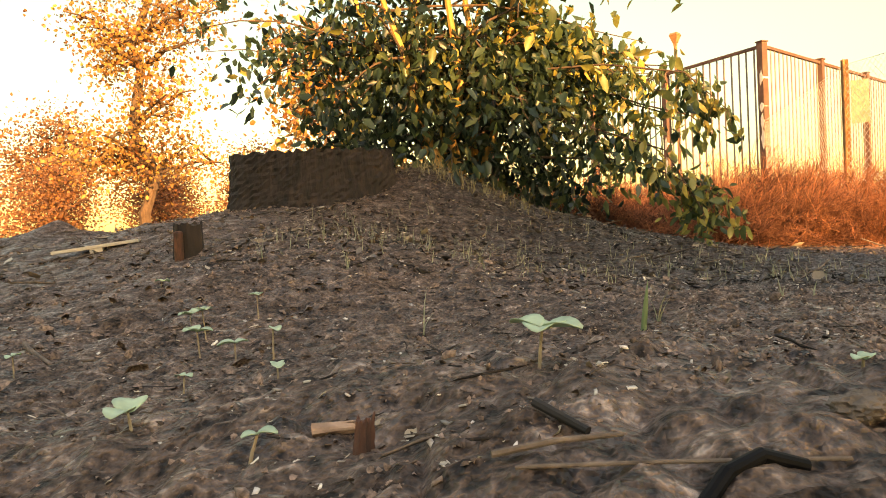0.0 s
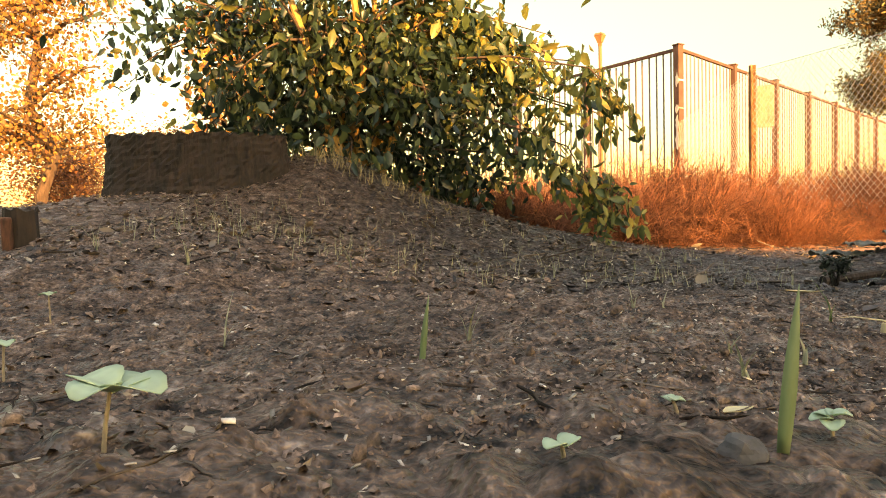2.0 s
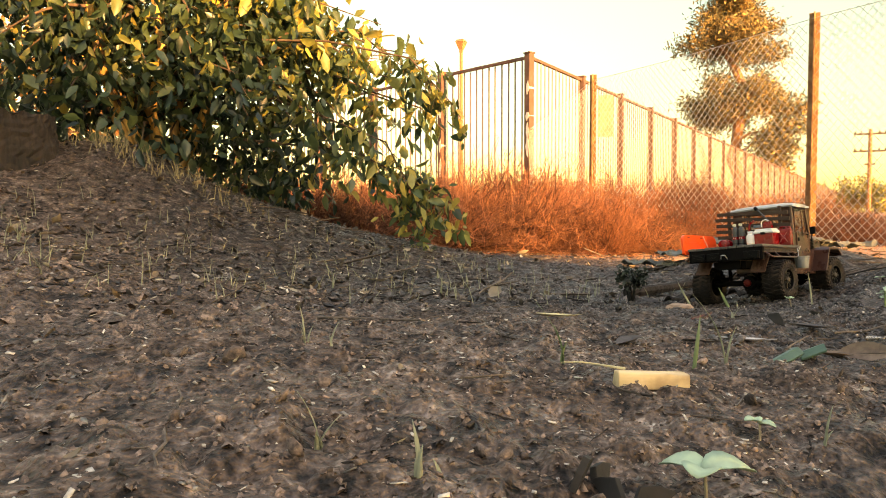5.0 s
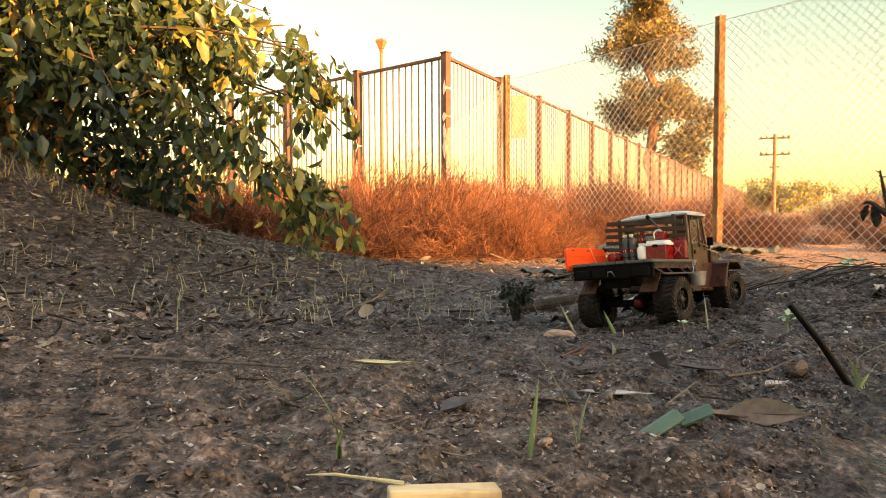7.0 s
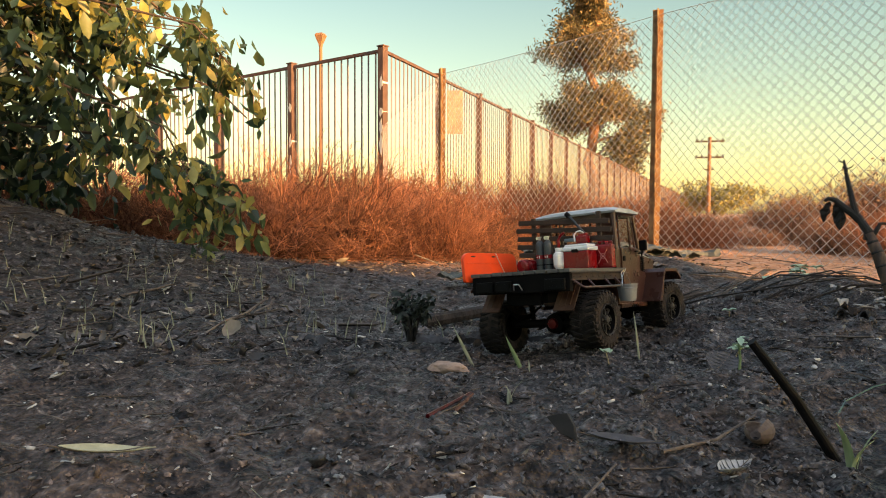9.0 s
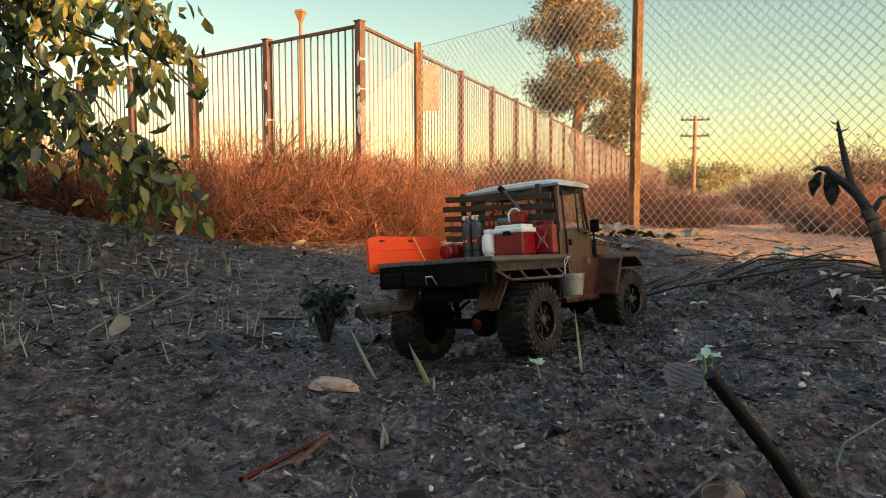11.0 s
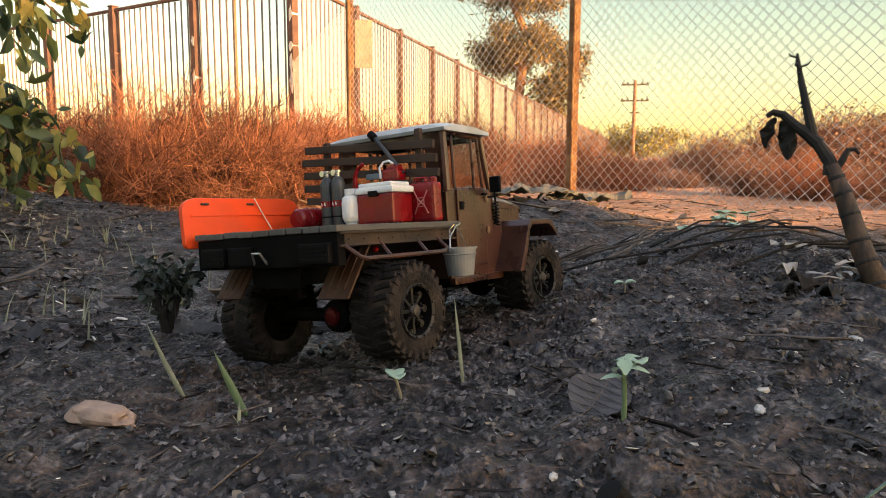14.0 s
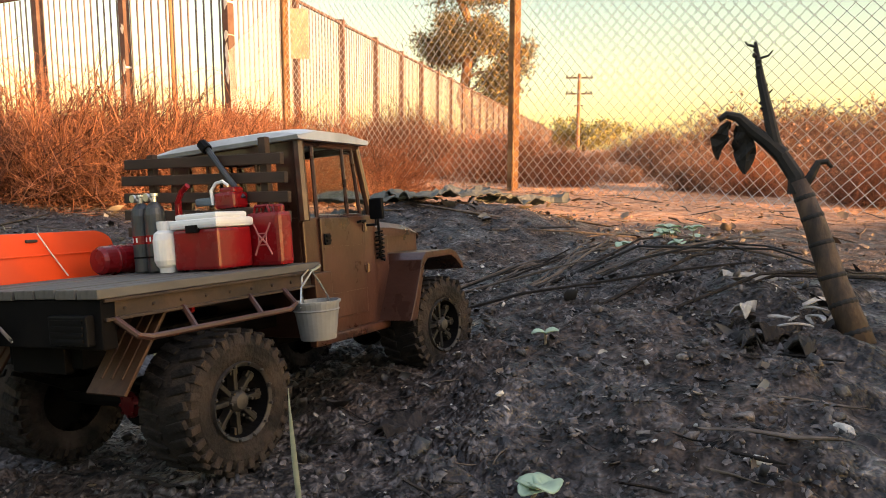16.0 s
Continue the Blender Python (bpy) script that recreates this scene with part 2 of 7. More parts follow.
M_STRAW = mat("dry_straw", (0.22, 0.19, 0.11), (0.1, 0.085, 0.05), 30, 0.8, island=0.3)
M_CLOD = mat("soil_clods", (0.02, 0.0135, 0.0105), (0.24, 0.165, 0.13), 150, 0.85, 0.002, 300, island=0.65, spec=0.4)
M_DARKCLOD = mat("mulch_clods", (0.003, 0.0024, 0.0022), (0.12, 0.095, 0.085), 150, 0.55, 0.002, 300, island=0.95, spec=0.6)
M_CHIP = mat("wood_chips", (0.5, 0.455, 0.4), (0.2, 0.165, 0.14), 60, 0.7, 0.001, 200, island=0.8)
M_TWIG = mat("dead_twigs", (0.04, 0.03, 0.025), (0.17, 0.13, 0.105), 40, 0.9, 0.001, 120, island=0.5)
M_DEADLEAF = leaf_mat("dead_leaf_litter", [(0.0, (0.07, 0.05, 0.038)), (0.5, (0.17, 0.125, 0.085)), (0.85, (0.27, 0.22, 0.16)), (1.0, (0.4, 0.37, 0.32))], 0.75, 0.1, 60)
M_SEEDLEAF = leaf_mat("seedling_leaves", [(0.0, (0.27, 0.4, 0.26)), (1.0, (0.5, 0.6, 0.44))], 0.5, 0.25, 90)
M_SEEDSTEM = mat("seedling_stem", (0.3, 0.26, 0.17), (0.2, 0.13, 0.09), 80, 0.7)
M_BLADE = mat("grass_blade", (0.14, 0.21, 0.09), (0.25, 0.31, 0.17), 50, 0.55, trans=0.3, stretch=(1, 1, 0.2))
M_PALEGRASS = mat("pale_grass", (0.36, 0.36, 0.26), (0.2, 0.21, 0.13), 50, 0.6, trans=0.25)
M_SAWN = mat("sawn_pale_wood", (0.72, 0.57, 0.36), (0.56, 0.4, 0.22), 40, 0.75, 0.001, 150, stain=(0.16, 0.09, 0.05), sscale=30, stretch=(0.2, 1, 1))
M_REDWOOD = mat("reddish_split_wood", (0.13, 0.055, 0.036), (0.03, 0.018, 0.015), 50, 0.85, 0.002, 120, stretch=(1, 1, 0.2))
M_BLACK = mat("black_plastic", (0.004, 0.004, 0.0045), (0.008, 0.008, 0.009), 50, 0.5, stain=(0.01, 0.009, 0.0085), sscale=60, samt=0.4, spec=0.06)
M_STONE = mat("tan_stone", (0.4, 0.27, 0.2), (0.28, 0.18, 0.13), 60, 0.8, 0.002, 120, stain=(0.12, 0.08, 0.06), sscale=40)
M_GREYSTONE = mat("dark_stone", (0.05, 0.05, 0.052), (0.09, 0.085, 0.085), 60, 0.8, 0.002, 120)
M_RAG = mat("dirty_canvas", (0.06, 0.062, 0.055), (0.15, 0.155, 0.14), 20, 0.9, 0.002, 90, stain=(0.06, 0.06, 0.05), sscale=8)
M_CANE = mat("cut_cane", (0.11, 0.062, 0.036), (0.035, 0.022, 0.016), 60, 0.7, 0.004, 90, stain=(0.02, 0.016, 0.014), sscale=34, samt=0.8, stretch=(1, 1, 0.25))
M_CANETOP = mat("blackened_cane", (0.01, 0.009, 0.0085), (0.026, 0.022, 0.02), 40, 0.8, 0.002, 60)
M_SHADEBLOCK = mat("shade_block_render", (0.4, 0.37, 0.33), (0.5, 0.46, 0.4), 2, 0.9)
M_POLE = mat("pole_timber", (0.22, 0.11, 0.06), (0.3, 0.16, 0.09), 3, 0.85, stretch=(4, 4, 0.3))
# truck
M_PAINT = mat("dusty_brown_paint", (0.04, 0.0145, 0.009), (0.07, 0.0275, 0.0185), 25, 0.3, 0.0004, 250, 0.1, (0.09, 0.038, 0.027), 26, 0.5, coat=0.12)
M_CHANNEL = mat("rusty_bed_channel", (0.016, 0.011, 0.009), (0.045, 0.027, 0.02), 60, 0.6, 0.0006, 200, 0.2, (0.085, 0.047, 0.03), 45, 0.5)
M_FLAP = mat("rusted_sheet", (0.07, 0.028, 0.013), (0.03, 0.014, 0.008), 40, 0.55, 0.0005, 200, 0.3, (0.12, 0.07, 0.045), 30, 0.5)
M_ROOF = mat("white_roof_paint", (0.5, 0.51, 0.52), (0.42, 0.425, 0.43), 30, 0.35, stain=(0.25, 0.24, 0.23), sscale=24)
M_TYRE = mat("muddy_tyre", (0.005, 0.0043, 0.004), (0.018, 0.0135, 0.0115), 60, 0.9, 0.004, 160, stain=(0.065, 0.047, 0.037), sscale=26, samt=0.6, spec=0.2)
M_RIM = mat("dark_dusty_rim", (0.014, 0.013, 0.013), (0.035, 0.031, 0.028), 90, 0.5, 0, 0, 0.3, (0.09, 0.073, 0.06), 70)
M_CHASSIS = mat("black_chassis", (0.002, 0.002, 0.0023), (0.0045, 0.004, 0.004), 40, 0.75, stain=(0.009, 0.007, 0.006), sscale=30, spec=0.06)
M_PLANK = mat("weathered_plank", (0.12, 0.108, 0.095), (0.05, 0.043, 0.037), 30, 0.75, 0.0008, 120, objrand=0.18, stretch=(3, 0.25, 1))
M_SLAT = mat("stained_slat", (0.06, 0.032, 0.02), (0.03, 0.017, 0.011), 40, 0.7, 0.0006, 160, objrand=0.2, stretch=(0.25, 1, 1))
M_RED = mat("red_plastic", (0.24, 0.005, 0.009), (0.17, 0.004, 0.007), 40, 0.27, stain=(0.13, 0.012, 0.013), sscale=25)
M_REDMETAL = mat("red_anodised", (0.11, 0.004, 0.006), (0.06, 0.003, 0.004), 30, 0.35, 0, 0, 0.5)
M_WHITEPL = mat("white_plastic", (0.75, 0.74, 0.72), (0.66, 0.65, 0.63), 30, 0.45, stain=(0.5, 0.47, 0.43), sscale=25)
M_ORANGE = mat("orange_plastic", (0.86, 0.075, 0.016), (0.78, 0.06, 0.013), 20, 0.4, stain=(0.62, 0.085, 0.035), sscale=18, samt=0.35)
M_CYL = mat("grey_cylinder_paint", (0.06, 0.066, 0.072), (0.038, 0.04, 0.043), 30, 0.4, 0, 0, 0.4, (0.1, 0.09, 0.085), 40)
M_CHROME = mat("bright_metal", (0.62, 0.61, 0.58), (0.5, 0.49, 0.47), 40, 0.28, 0, 0, 0.95)
M_ZINC = mat("zinc_bucket", (0.27, 0.275, 0.28), (0.19, 0.19, 0.195), 25, 0.6, 0.0003, 90, 0.4)
M_GLASS = glass_mat("window_glass", (0.82, 0.86, 0.84))
M_LAMPRED = mat("red_lens", (0.4, 0.01, 0.012), (0.3, 0.008, 0.01), 90, 0.2)
M_DARKIN = mat("dark_interior", (0.03, 0.028, 0.026), (0.05, 0.045, 0.04), 30, 0.9)
M_BLUE = mat("grey_blue_casing", (0.16, 0.2, 0.23), (0.11, 0.14, 0.16), 60, 0.45)
M_GREENLEAFDARK = leaf_mat("dark_weed_leaves", [(0.0, (0.01, 0.014, 0.0105)), (1.0, (0.026, 0.038, 0.025))], 0.6, 0.15, 80)
M_GREENSCRAP = mat("torn_green_plastic", (0.04, 0.085, 0.065), (0.06, 0.115, 0.085), 60, 0.45, 0.0008, 200)

# ---- mesh helpers ----
def part(name, bm, material, parent=None, label="", at=None, smooth=False, kind=""):
    me = bpy.data.meshes.new(name)
    bm.to_mesh(me)
    bm.free()
    if smooth:
        me.shade_smooth()
    me.materials.append(material)
    ob = new(name, me)
    if parent is not None:
        ob.parent = parent
    if at is not None:
        ob.matrix_basis = at
    return tagged(ob, label=label, kind=kind)


def share(name, ob, parent, at):
    """One more piece on the mesh of ob."""
    o = new(name, ob.data)
    o.parent = parent
    o.matrix_basis = at
    return o


def thing(name, m, label, category, group="", kind=""):
    return tagged(new(name), label=label, category=category, group=group, kind=kind) if m is None else put_at(
        tagged(new(name), label=label, category=category, group=group, kind=kind), m)


def put_at(ob, m):
    ob.matrix_basis = m
    return ob


def box(bm, x0, x1, y0, y1, z0, z1, bevel=0.0, m=None):
    r = bmesh.ops.create_cube(bm, size=1.0)
    vs = r["verts"]
    for v in vs:
        v.co = Vector((x0 + (v.co.x + 0.5) * (x1 - x0), y0 + (v.co.y + 0.5) * (y1 - y0), z0 + (v.co.z + 0.5) * (z1 - z0)))
    if m is not None:
        bmesh.ops.transform(bm, matrix=m, verts=vs)
    if bevel:
        es = list({e for v in vs for e in v.link_edges})
        bmesh.ops.bevel(bm, geom=es, offset=bevel, segments=2, affect="EDGES", profile=0.6)
    return bm


def prism(bm, prof, x0, x1, bevel=0.0):
    """A closed (y, z) outline drawn out along x."""
    a = [bm.verts.new((x0, y, z)) for y, z in prof]
    b = [bm.verts.new((x1, y, z)) for y, z in prof]
    k = len(prof)
    fs = [bm.faces.new(a), bm.faces.new(b[::-1])]
    for i in range(k):
        fs.append(bm.faces.new((a[i], b[i], b[(i + 1) % k], a[(i + 1) % k])))
    bmesh.ops.recalc_face_normals(bm, faces=fs)
    if bevel:
        es = list({e for v in a + b for e in v.link_edges})
        bmesh.ops.bevel(bm, geom=es, offset=bevel, segments=2, affect="EDGES", profile=0.6)
    return bm


def tube(bm, pts, r, n=6, r1=None, caps=True):
    """A round bar along a line, tapering from r to r1."""
    pts = [Vector(p) for p in pts]
    r1 = r if r1 is None else r1
    rings = []
    for i, p in enumerate(pts):
        d = (pts[min(i + 1, len(pts) - 1)] - pts[max(i - 1, 0)]).normalized()
        u = d.orthogonal().normalized() if i == 0 else (u - d * u.dot(d)).normalized()
        w = d.cross(u)
        k = r + (r1 - r) * i / max(1, len(pts) - 1)
        rings.append([bm.verts.new(p + (u * math.cos(a) + w * math.sin(a)) * k) for a in (2 * math.pi * j / n for j in range(n))])
    for a, b in zip(rings, rings[1:]):
        for j in range(n):
            bm.faces.new((a[j], a[(j + 1) % n], b[(j + 1) % n], b[j]))
    if caps:
        bm.faces.new(rings[0][::-1])
        bm.faces.new(rings[-1])
    return bm


def lathe(bm, prof, n=24, m=None, caps=True):
    """(radius, z) outline turned about z."""
    rings = []
    for r, z in prof:
        rings.append([bm.verts.new((r * math.cos(2 * math.pi * j / n), r * math.sin(2 * math.pi * j / n), z)) for j in range(n)])
    for a, b in zip(rings, rings[1:]):
        for j in range(n):
            bm.faces.new((a[j], a[(j + 1) % n], b[(j + 1) % n], b[j]))
    if caps:
        bm.faces.new(rings[0][::-1])
        bm.faces.new(rings[-1])
    if m is not None:
        bmesh.ops.transform(bm, matrix=m, verts=[v for r in rings for v in r])
    return bm


def mesh_of(name, verts, faces, material, parent=None, label="", smooth=False, kind="", at=None):
    me = bpy.data.meshes.new(name)
    me.from_pydata(verts, [], faces)
    me.update()
    if smooth:
        me.shade_smooth()
    me.materials.append(material)
    ob = new(name, me)
    if parent is not None:
        ob.parent = parent
    if at is not None:
        ob.matrix_basis = at
    return tagged(ob, label=label, kind=kind)


# ---- the ground: one sheet, banks and hollows, clods ----
BUMPS = ((-0.5, 6.8, 0.7, 0.4928), (-3.4, 6.6, 0.6, 0.3594), (0.6, 1.5, 0.4, 0.0722), (-0.2, 5.4, 0.5, 0.3775),
         (-2.4, 4.2, 0.6, 0.0937), (-1.2, 4.4, 0.8, 0.3491), (0.5, 5.2, 0.9, 0.3163), (2.95, 3.25, 0.35, 0.1669),
         (2.5, 1.95, 0.4, 0.1425), (1.3, 2.7, 0.5, 0.0285), (0.2, 0.5, 0.5, 0.1511), (-0.5, 2.8, 0.6, 0.1941),
         (1.5, 1.6, 0.5, 0.0779), (2.0, 2.9, 0.5, -0.0176), (2.8, 2.27, 0.27, 0.085), (3.5, 3.1, 0.4, 0.06))
rng = np.random.default_rng(7)
LATTICE = rng.random((256, 256))


def vnoise(x, y, cell, seed=0):
    """Smooth value noise, -1 to 1, with the given cell in metres."""
    u, v = x / cell + 17.3 * seed, y / cell + 9.1 * seed
    i, j = np.floor(u).astype(int), np.floor(v).astype(int)
    a, b = u - i, v - j
    a, b = a * a * (3 - 2 * a), b * b * (3 - 2 * b)
    g = lambda p, q: LATTICE[p % 256, q % 256]
    return 2 * ((g(i, j) * (1 - a) + g(i + 1, j) * a) * (1 - b) + (g(i, j + 1) * (1 - a) + g(i + 1, j + 1) * a) * b) - 1


def ground_z(x, y):
    x, y = np.asarray(x, float), np.asarray(y, float)
    k = 0.1 / (1 + 0.02 * (x * x + y * y))
    z = -0.26 + (-0.2758 * x - 0.1384 * y) * k
    for cx, cy, s, h in BUMPS:
        z = z + h * np.exp(-((x - cx) ** 2 + (y - cy) ** 2) / (2 * s * s))
    near = np.exp(-(np.maximum(0, np.hypot(x - 1.2, y - 2.2) - 3.5) / 3.0) ** 2)
    z = z + 0.010 * vnoise(x, y, 0.21, 1) + near * (0.0095 * vnoise(x, y, 0.085, 2) + 0.012 * np.abs(vnoise(x, y, 0.043, 3)) + 0.0085 * np.abs(vnoise(x, y, 0.024, 4)) + 0.0045 * np.abs(vnoise(x, y, 0.015, 6)) - 0.0095)
    return z + (1 - near) * 0.05 * vnoise(x, y, 1.7, 5)


def gz(x, y):
    return float(ground_z(x, y))


def axis_steps(lo, hi, step, far):
    mid = np.arange(lo, hi, step)
    out, s, p = [], step, 0.0
    while p < far:
        s *= 1.13
        p += s
        out.append(p)
    out = np.array(out)
    return np.concatenate([lo - out[::-1], mid, hi - step + out])


gx, gy = axis_steps(-0.8, 2.8, 0.0076, 900.0), axis_steps(0.16, 2.7, 0.0076, 900.0)
GX, GY = np.meshgrid(gx, gy)
GZ = ground_z(GX, GY)
nv, nu = GX.shape
idx = np.arange(nv * nu).reshape(nv, nu)
quads = np.stack([idx[:-1, :-1], idx[:-1, 1:], idx[1:, 1:], idx[1:, :-1]], -1).reshape(-1, 4)
gm = bpy.data.meshes.new("ground")
gm.vertices.add(nv * nu)
gm.vertices.foreach_set("co", np.stack([GX, GY, GZ], -1).ravel())
gm.loops.add(quads.size)
gm.loops.foreach_set("vertex_index", quads.ravel())
gm.polygons.add(len(quads))
gm.polygons.foreach_set("loop_start", np.arange(0, quads.size, 4))
gm.update(calc_edges=True)
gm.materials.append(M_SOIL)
tagged(new("ground", gm), "trodden brown soil with clods, chips and dark mulch", "ground", kind="structure")

# unseen gabled block added off to the side, keeps low sun from the foreground
EDGE, REACH = 4.0, 32.0
ALONG = Vector((math.sin(sb), math.cos(sb), 0))
EAVES = 0.05 + 37.3 * math.tan(se)
prof = [(EDGE, -1.0), (EDGE, EAVES), (EDGE - 8.0, EAVES + 2.8), (EDGE - 40.0, EAVES + 2.8), (EDGE - 40.0, -1.0)]
bm = prism(bmesh.new(), prof, 0.0, 12.0)
block_at = Matrix((( ALONG.x, -ALONG.y, 0, ALONG.x * REACH), (ALONG.y, ALONG.x, 0, ALONG.y * REACH), (0, 0, 1, 0), (0, 0, 0, 1)))
tagged(part("shade_block", bm, M_SHADEBLOCK, at=block_at), "plain unseen gabled block added to shade the foreground", "wall", kind="structure")

# ---- steel picket fence ----
KX, KY, TOP, BASE = 6.32, 14.03, 3.02, -0.5


def steel_run(name, ang_deg, step, count, pick, single):
    """Posts, a top rail and flat pickets along local +y; the first panels' pickets are pieces of their own."""
    th = thing(name, Matrix.Translation((KX, KY, 0)) @ Matrix.Rotation(radians(ang_deg), 4, "Z"), "rust-brown steel picket fence with square posts and a top rail", "fence", "steel fence")
    bm = box(bmesh.new(), -0.07, 0.07, -0.07, 0.07, BASE, TOP + 0.1, 0.008)
    box(bm, -0.085, 0.085, -0.085, 0.085, TOP + 0.1, TOP + 0.125, 0.004)
    p0 = part("post", bm, M_STEEL, th, at=pose(0, 0 if name == "fence_left" else step, 0))
    first = 0 if name == "fence_left" else 1
    for i in range(first + 1, count + 1):
        share("post", p0, th, pose(0, i * step, 0))
    r0 = part("rail", box(bmesh.new(), -0.03, 0.03, 0.07, step - 0.07, 0.0, 0.06, 0.004), M_STEEL, th, at=pose(0, 0, TOP))
    for i in range(count):
        share("rail", r0, th, pose(0, i * step, 0.0))
        if i:
            share("rail", r0, th, pose(0, i * step, TOP))
    bm = box(bmesh.new(), -0.008, 0.008, -0.017, 0.017, BASE, TOP, 0.002)
    first_p, rest, k = None, bmesh.new(), step / (pick + 1)
    r = random.Random(3)
    for i in range(count):
        for j in range(1, pick + 1):
            at = pose(0, i * step + j * k + r.uniform(-0.006, 0.006), r.uniform(-0.02, 0.0), 0, 0, r.uniform(-6, 6))
            if first_p is None:
                first_p = part("picket", bm, M_PICKET, th, at=at)
            elif i < single:
                share("picket", first_p, th, at)
            else:
                box(rest, -0.008, 0.008, -0.017, 0.017, BASE, TOP, 0, at)
    if len(rest.verts):
        part("far_pickets", rest, M_PICKET, th, kind="stuff")
    else:
        rest.free()
    return th


fl = steel_run("fence_left", 24.7, 2.65, 5, 13, 5)
fr = steel_run("fence_right", -47.3, 2.95, 66, 14, 12)
# flakes of white paint left on the posts
for th, y, zs in ((fl, 0, (1.9, 1.62, 1.3, 2.45)), (fl, 2.65, (2.2, 1.5, 1.0))):
    for i, z in enumerate(zs):
        bm = bmesh.new()
        rr = random.Random(i + int(y))
        vs = [bm.verts.new((0.074 + 0.001 * i, y - 0.02 + 0.05 * math.cos(a) * rr.uniform(0.5, 1.1), z + (0.1 + 0.06 * i % 0.13) * math.sin(a) * rr.uniform(0.5, 1.1))) for a in np.linspace(0, 6.28, 11)[:-1]]
        f = bm.faces.new(vs)
        e = bmesh.ops.extrude_face_region(bm, geom=[f])
        bmesh.ops.translate(bm, vec=(-0.15, 0, 0), verts=[v for v in e["geom"] if isinstance(v, bmesh.types.BMVert)])
        part("paint_flake", bm, M_PEEL, th, "peeling white paint")

# ---- chain-link fence ----
def chain_panel(th, a, b, z0, za, zb, cell=0.085, r=0.0034, seed=1):
    """Zigzag wires between two posts, top edge running from za to zb."""
    a, b = Vector(a), Vector(b)
    run = (b - a).length
    d = (b - a).normalized()
    nrm = Vector((-d.y, d.x, 0))
    cols = int(run / (cell / 2))
    V, F = [], []
    for c in range(cols):
        s0 = c * cell / 2
        ztop = za + (zb - za) * s0 / run
        rows = int((ztop - z0) / (cell / 2))
        pts = []
        for k in range(rows + 1):
            s = s0 + (cell / 2 if (k + c) % 2 else 0)
            z = z0 + k * cell / 2
            w = 0.02 * float(vnoise(np.array(s + seed * 3), np.array(z), 0.5, seed))
            sag = 0.006 * float(vnoise(np.array(s), np.array(z + 7), 0.3, seed + 2))
            pts.append(a + d * (s + sag) + nrm * (w + (0.002 if k % 2 else -0.002)) + Vector((0, 0, z - a.z + sag)))
        base = len(V)
        for k, p in enumerate(pts):
            for q in range(3):
                an = 2.094 * q
                V.append(p + nrm * (r * math.cos(an)) + d * (r * 1.2 * math.sin(an)))
        for k in range(len(pts) - 1):
            for q in range(3):
                i0, i1 = base + 3 * k + q, base + 3 * k + (q + 1) % 3
                F.append((i0, i1, i1 + 3, i0 + 3))
    mesh_of("wire_mesh", V, F, M_GALV, th, "galvanised diamond wire mesh")


CH = [Vector((6.3, 14.0, 0)), Vector((5.2, 9.25, 0)), Vector((5.72, 6.02, 0)), Vector((6.16, 2.95, 0)), Vector((6.6, -0.2, 0))]
chain = thing("chain_link_fence", None, "galvanised chain-link fence on rusted steel posts", "fence")
for i, (za, zb) in enumerate(((1.62, 1.72), (1.72, 1.74), (1.74, 1.74), (1.74, 1.74))):
    zb0 = min(gz(CH[i].x, CH[i].y), gz(CH[i + 1].x, CH[i + 1].y)) - 0.03
    chain_panel(chain, CH[i], CH[i + 1], zb0, za, zb, r=0.0029 if i else 0.0016, seed=i + 1)
    bm = tube(bmesh.new(), [CH[i] + (CH[i + 1] - CH[i]) * k / 8 + Vector((0, 0, za + (zb - za) * k / 8 - 0.02 * math.sin(math.pi * k / 8))) for k in range(9)], 0.003, 5)
    part("tension_wire", bm, M_GALV, chain)
for i in (1, 2, 3):
    p = CH[i]
    bm = bmesh.new()
    # a flanged steel section with punched edges
    box(bm, -0.045, 0.045, 0.012, 0.018, gz(p.x, p.y) - 0.3, 1.79, 0.001)
    box(bm, -0.006, 0.006, -0.04, 0.012, gz(p.x, p.y) - 0.3, 1.79, 0.001)
    for k in range(40):
        box(bm, 0.02, 0.044, 0.018, 0.03, -0.28 + k * 0.051, -0.262 + k * 0.051)
    dv = CH[i] - CH[i - 1]
    part("post", bm, M_RUSTPOST, chain, "rusted studded steel post", at=Matrix.Translation((p.x, p.y, 0)) @ Matrix.Rotation(math.atan2(0.7, 0.7) - math.pi / 2 - 0.0, 4, "Z"))
bm = box(bmesh.new(), -0.1, 0.1, -0.004, 0.004, 0.98, 1.52, 0.002)
M_PLATE = mat("faded_plate_paint", (0.5, 0.36, 0.27), (0.36, 0.24, 0.17), 9, 0.7, stain=(0.2, 0.12, 0.09), sscale=8)
tagged(part("sign_plate", bm, M_PLATE, at=Matrix.Translation((5.36, 9.2, 0)) @ Matrix.Rotation(radians(-30), 4, "Z")), "blank tan plate wired behind the mesh", "sign")

# ---- the scale model truck ----
TRUCK = (Matrix.Translation((1.997, 2.161, -0.258)) @ Matrix.Rotation(radians(-65.9), 4, "Z")
         @ Matrix.Rotation(radians(-3.0), 4, "X") @ Matrix.Rotation(radians(-6.5), 4, "Y"))
CAB = pose(0, -0.017, 0)
truck = thing("model_truck", TRUCK, "dusty brown scale-model flatbed pickup with a white roof on the soil", "model truck")
B = bmesh.new
M_PALERED = mat("paler_red_paint", (0.55, 0.2, 0.18), (0.42, 0.1, 0.09), 60, 0.5)


LUGS = {}


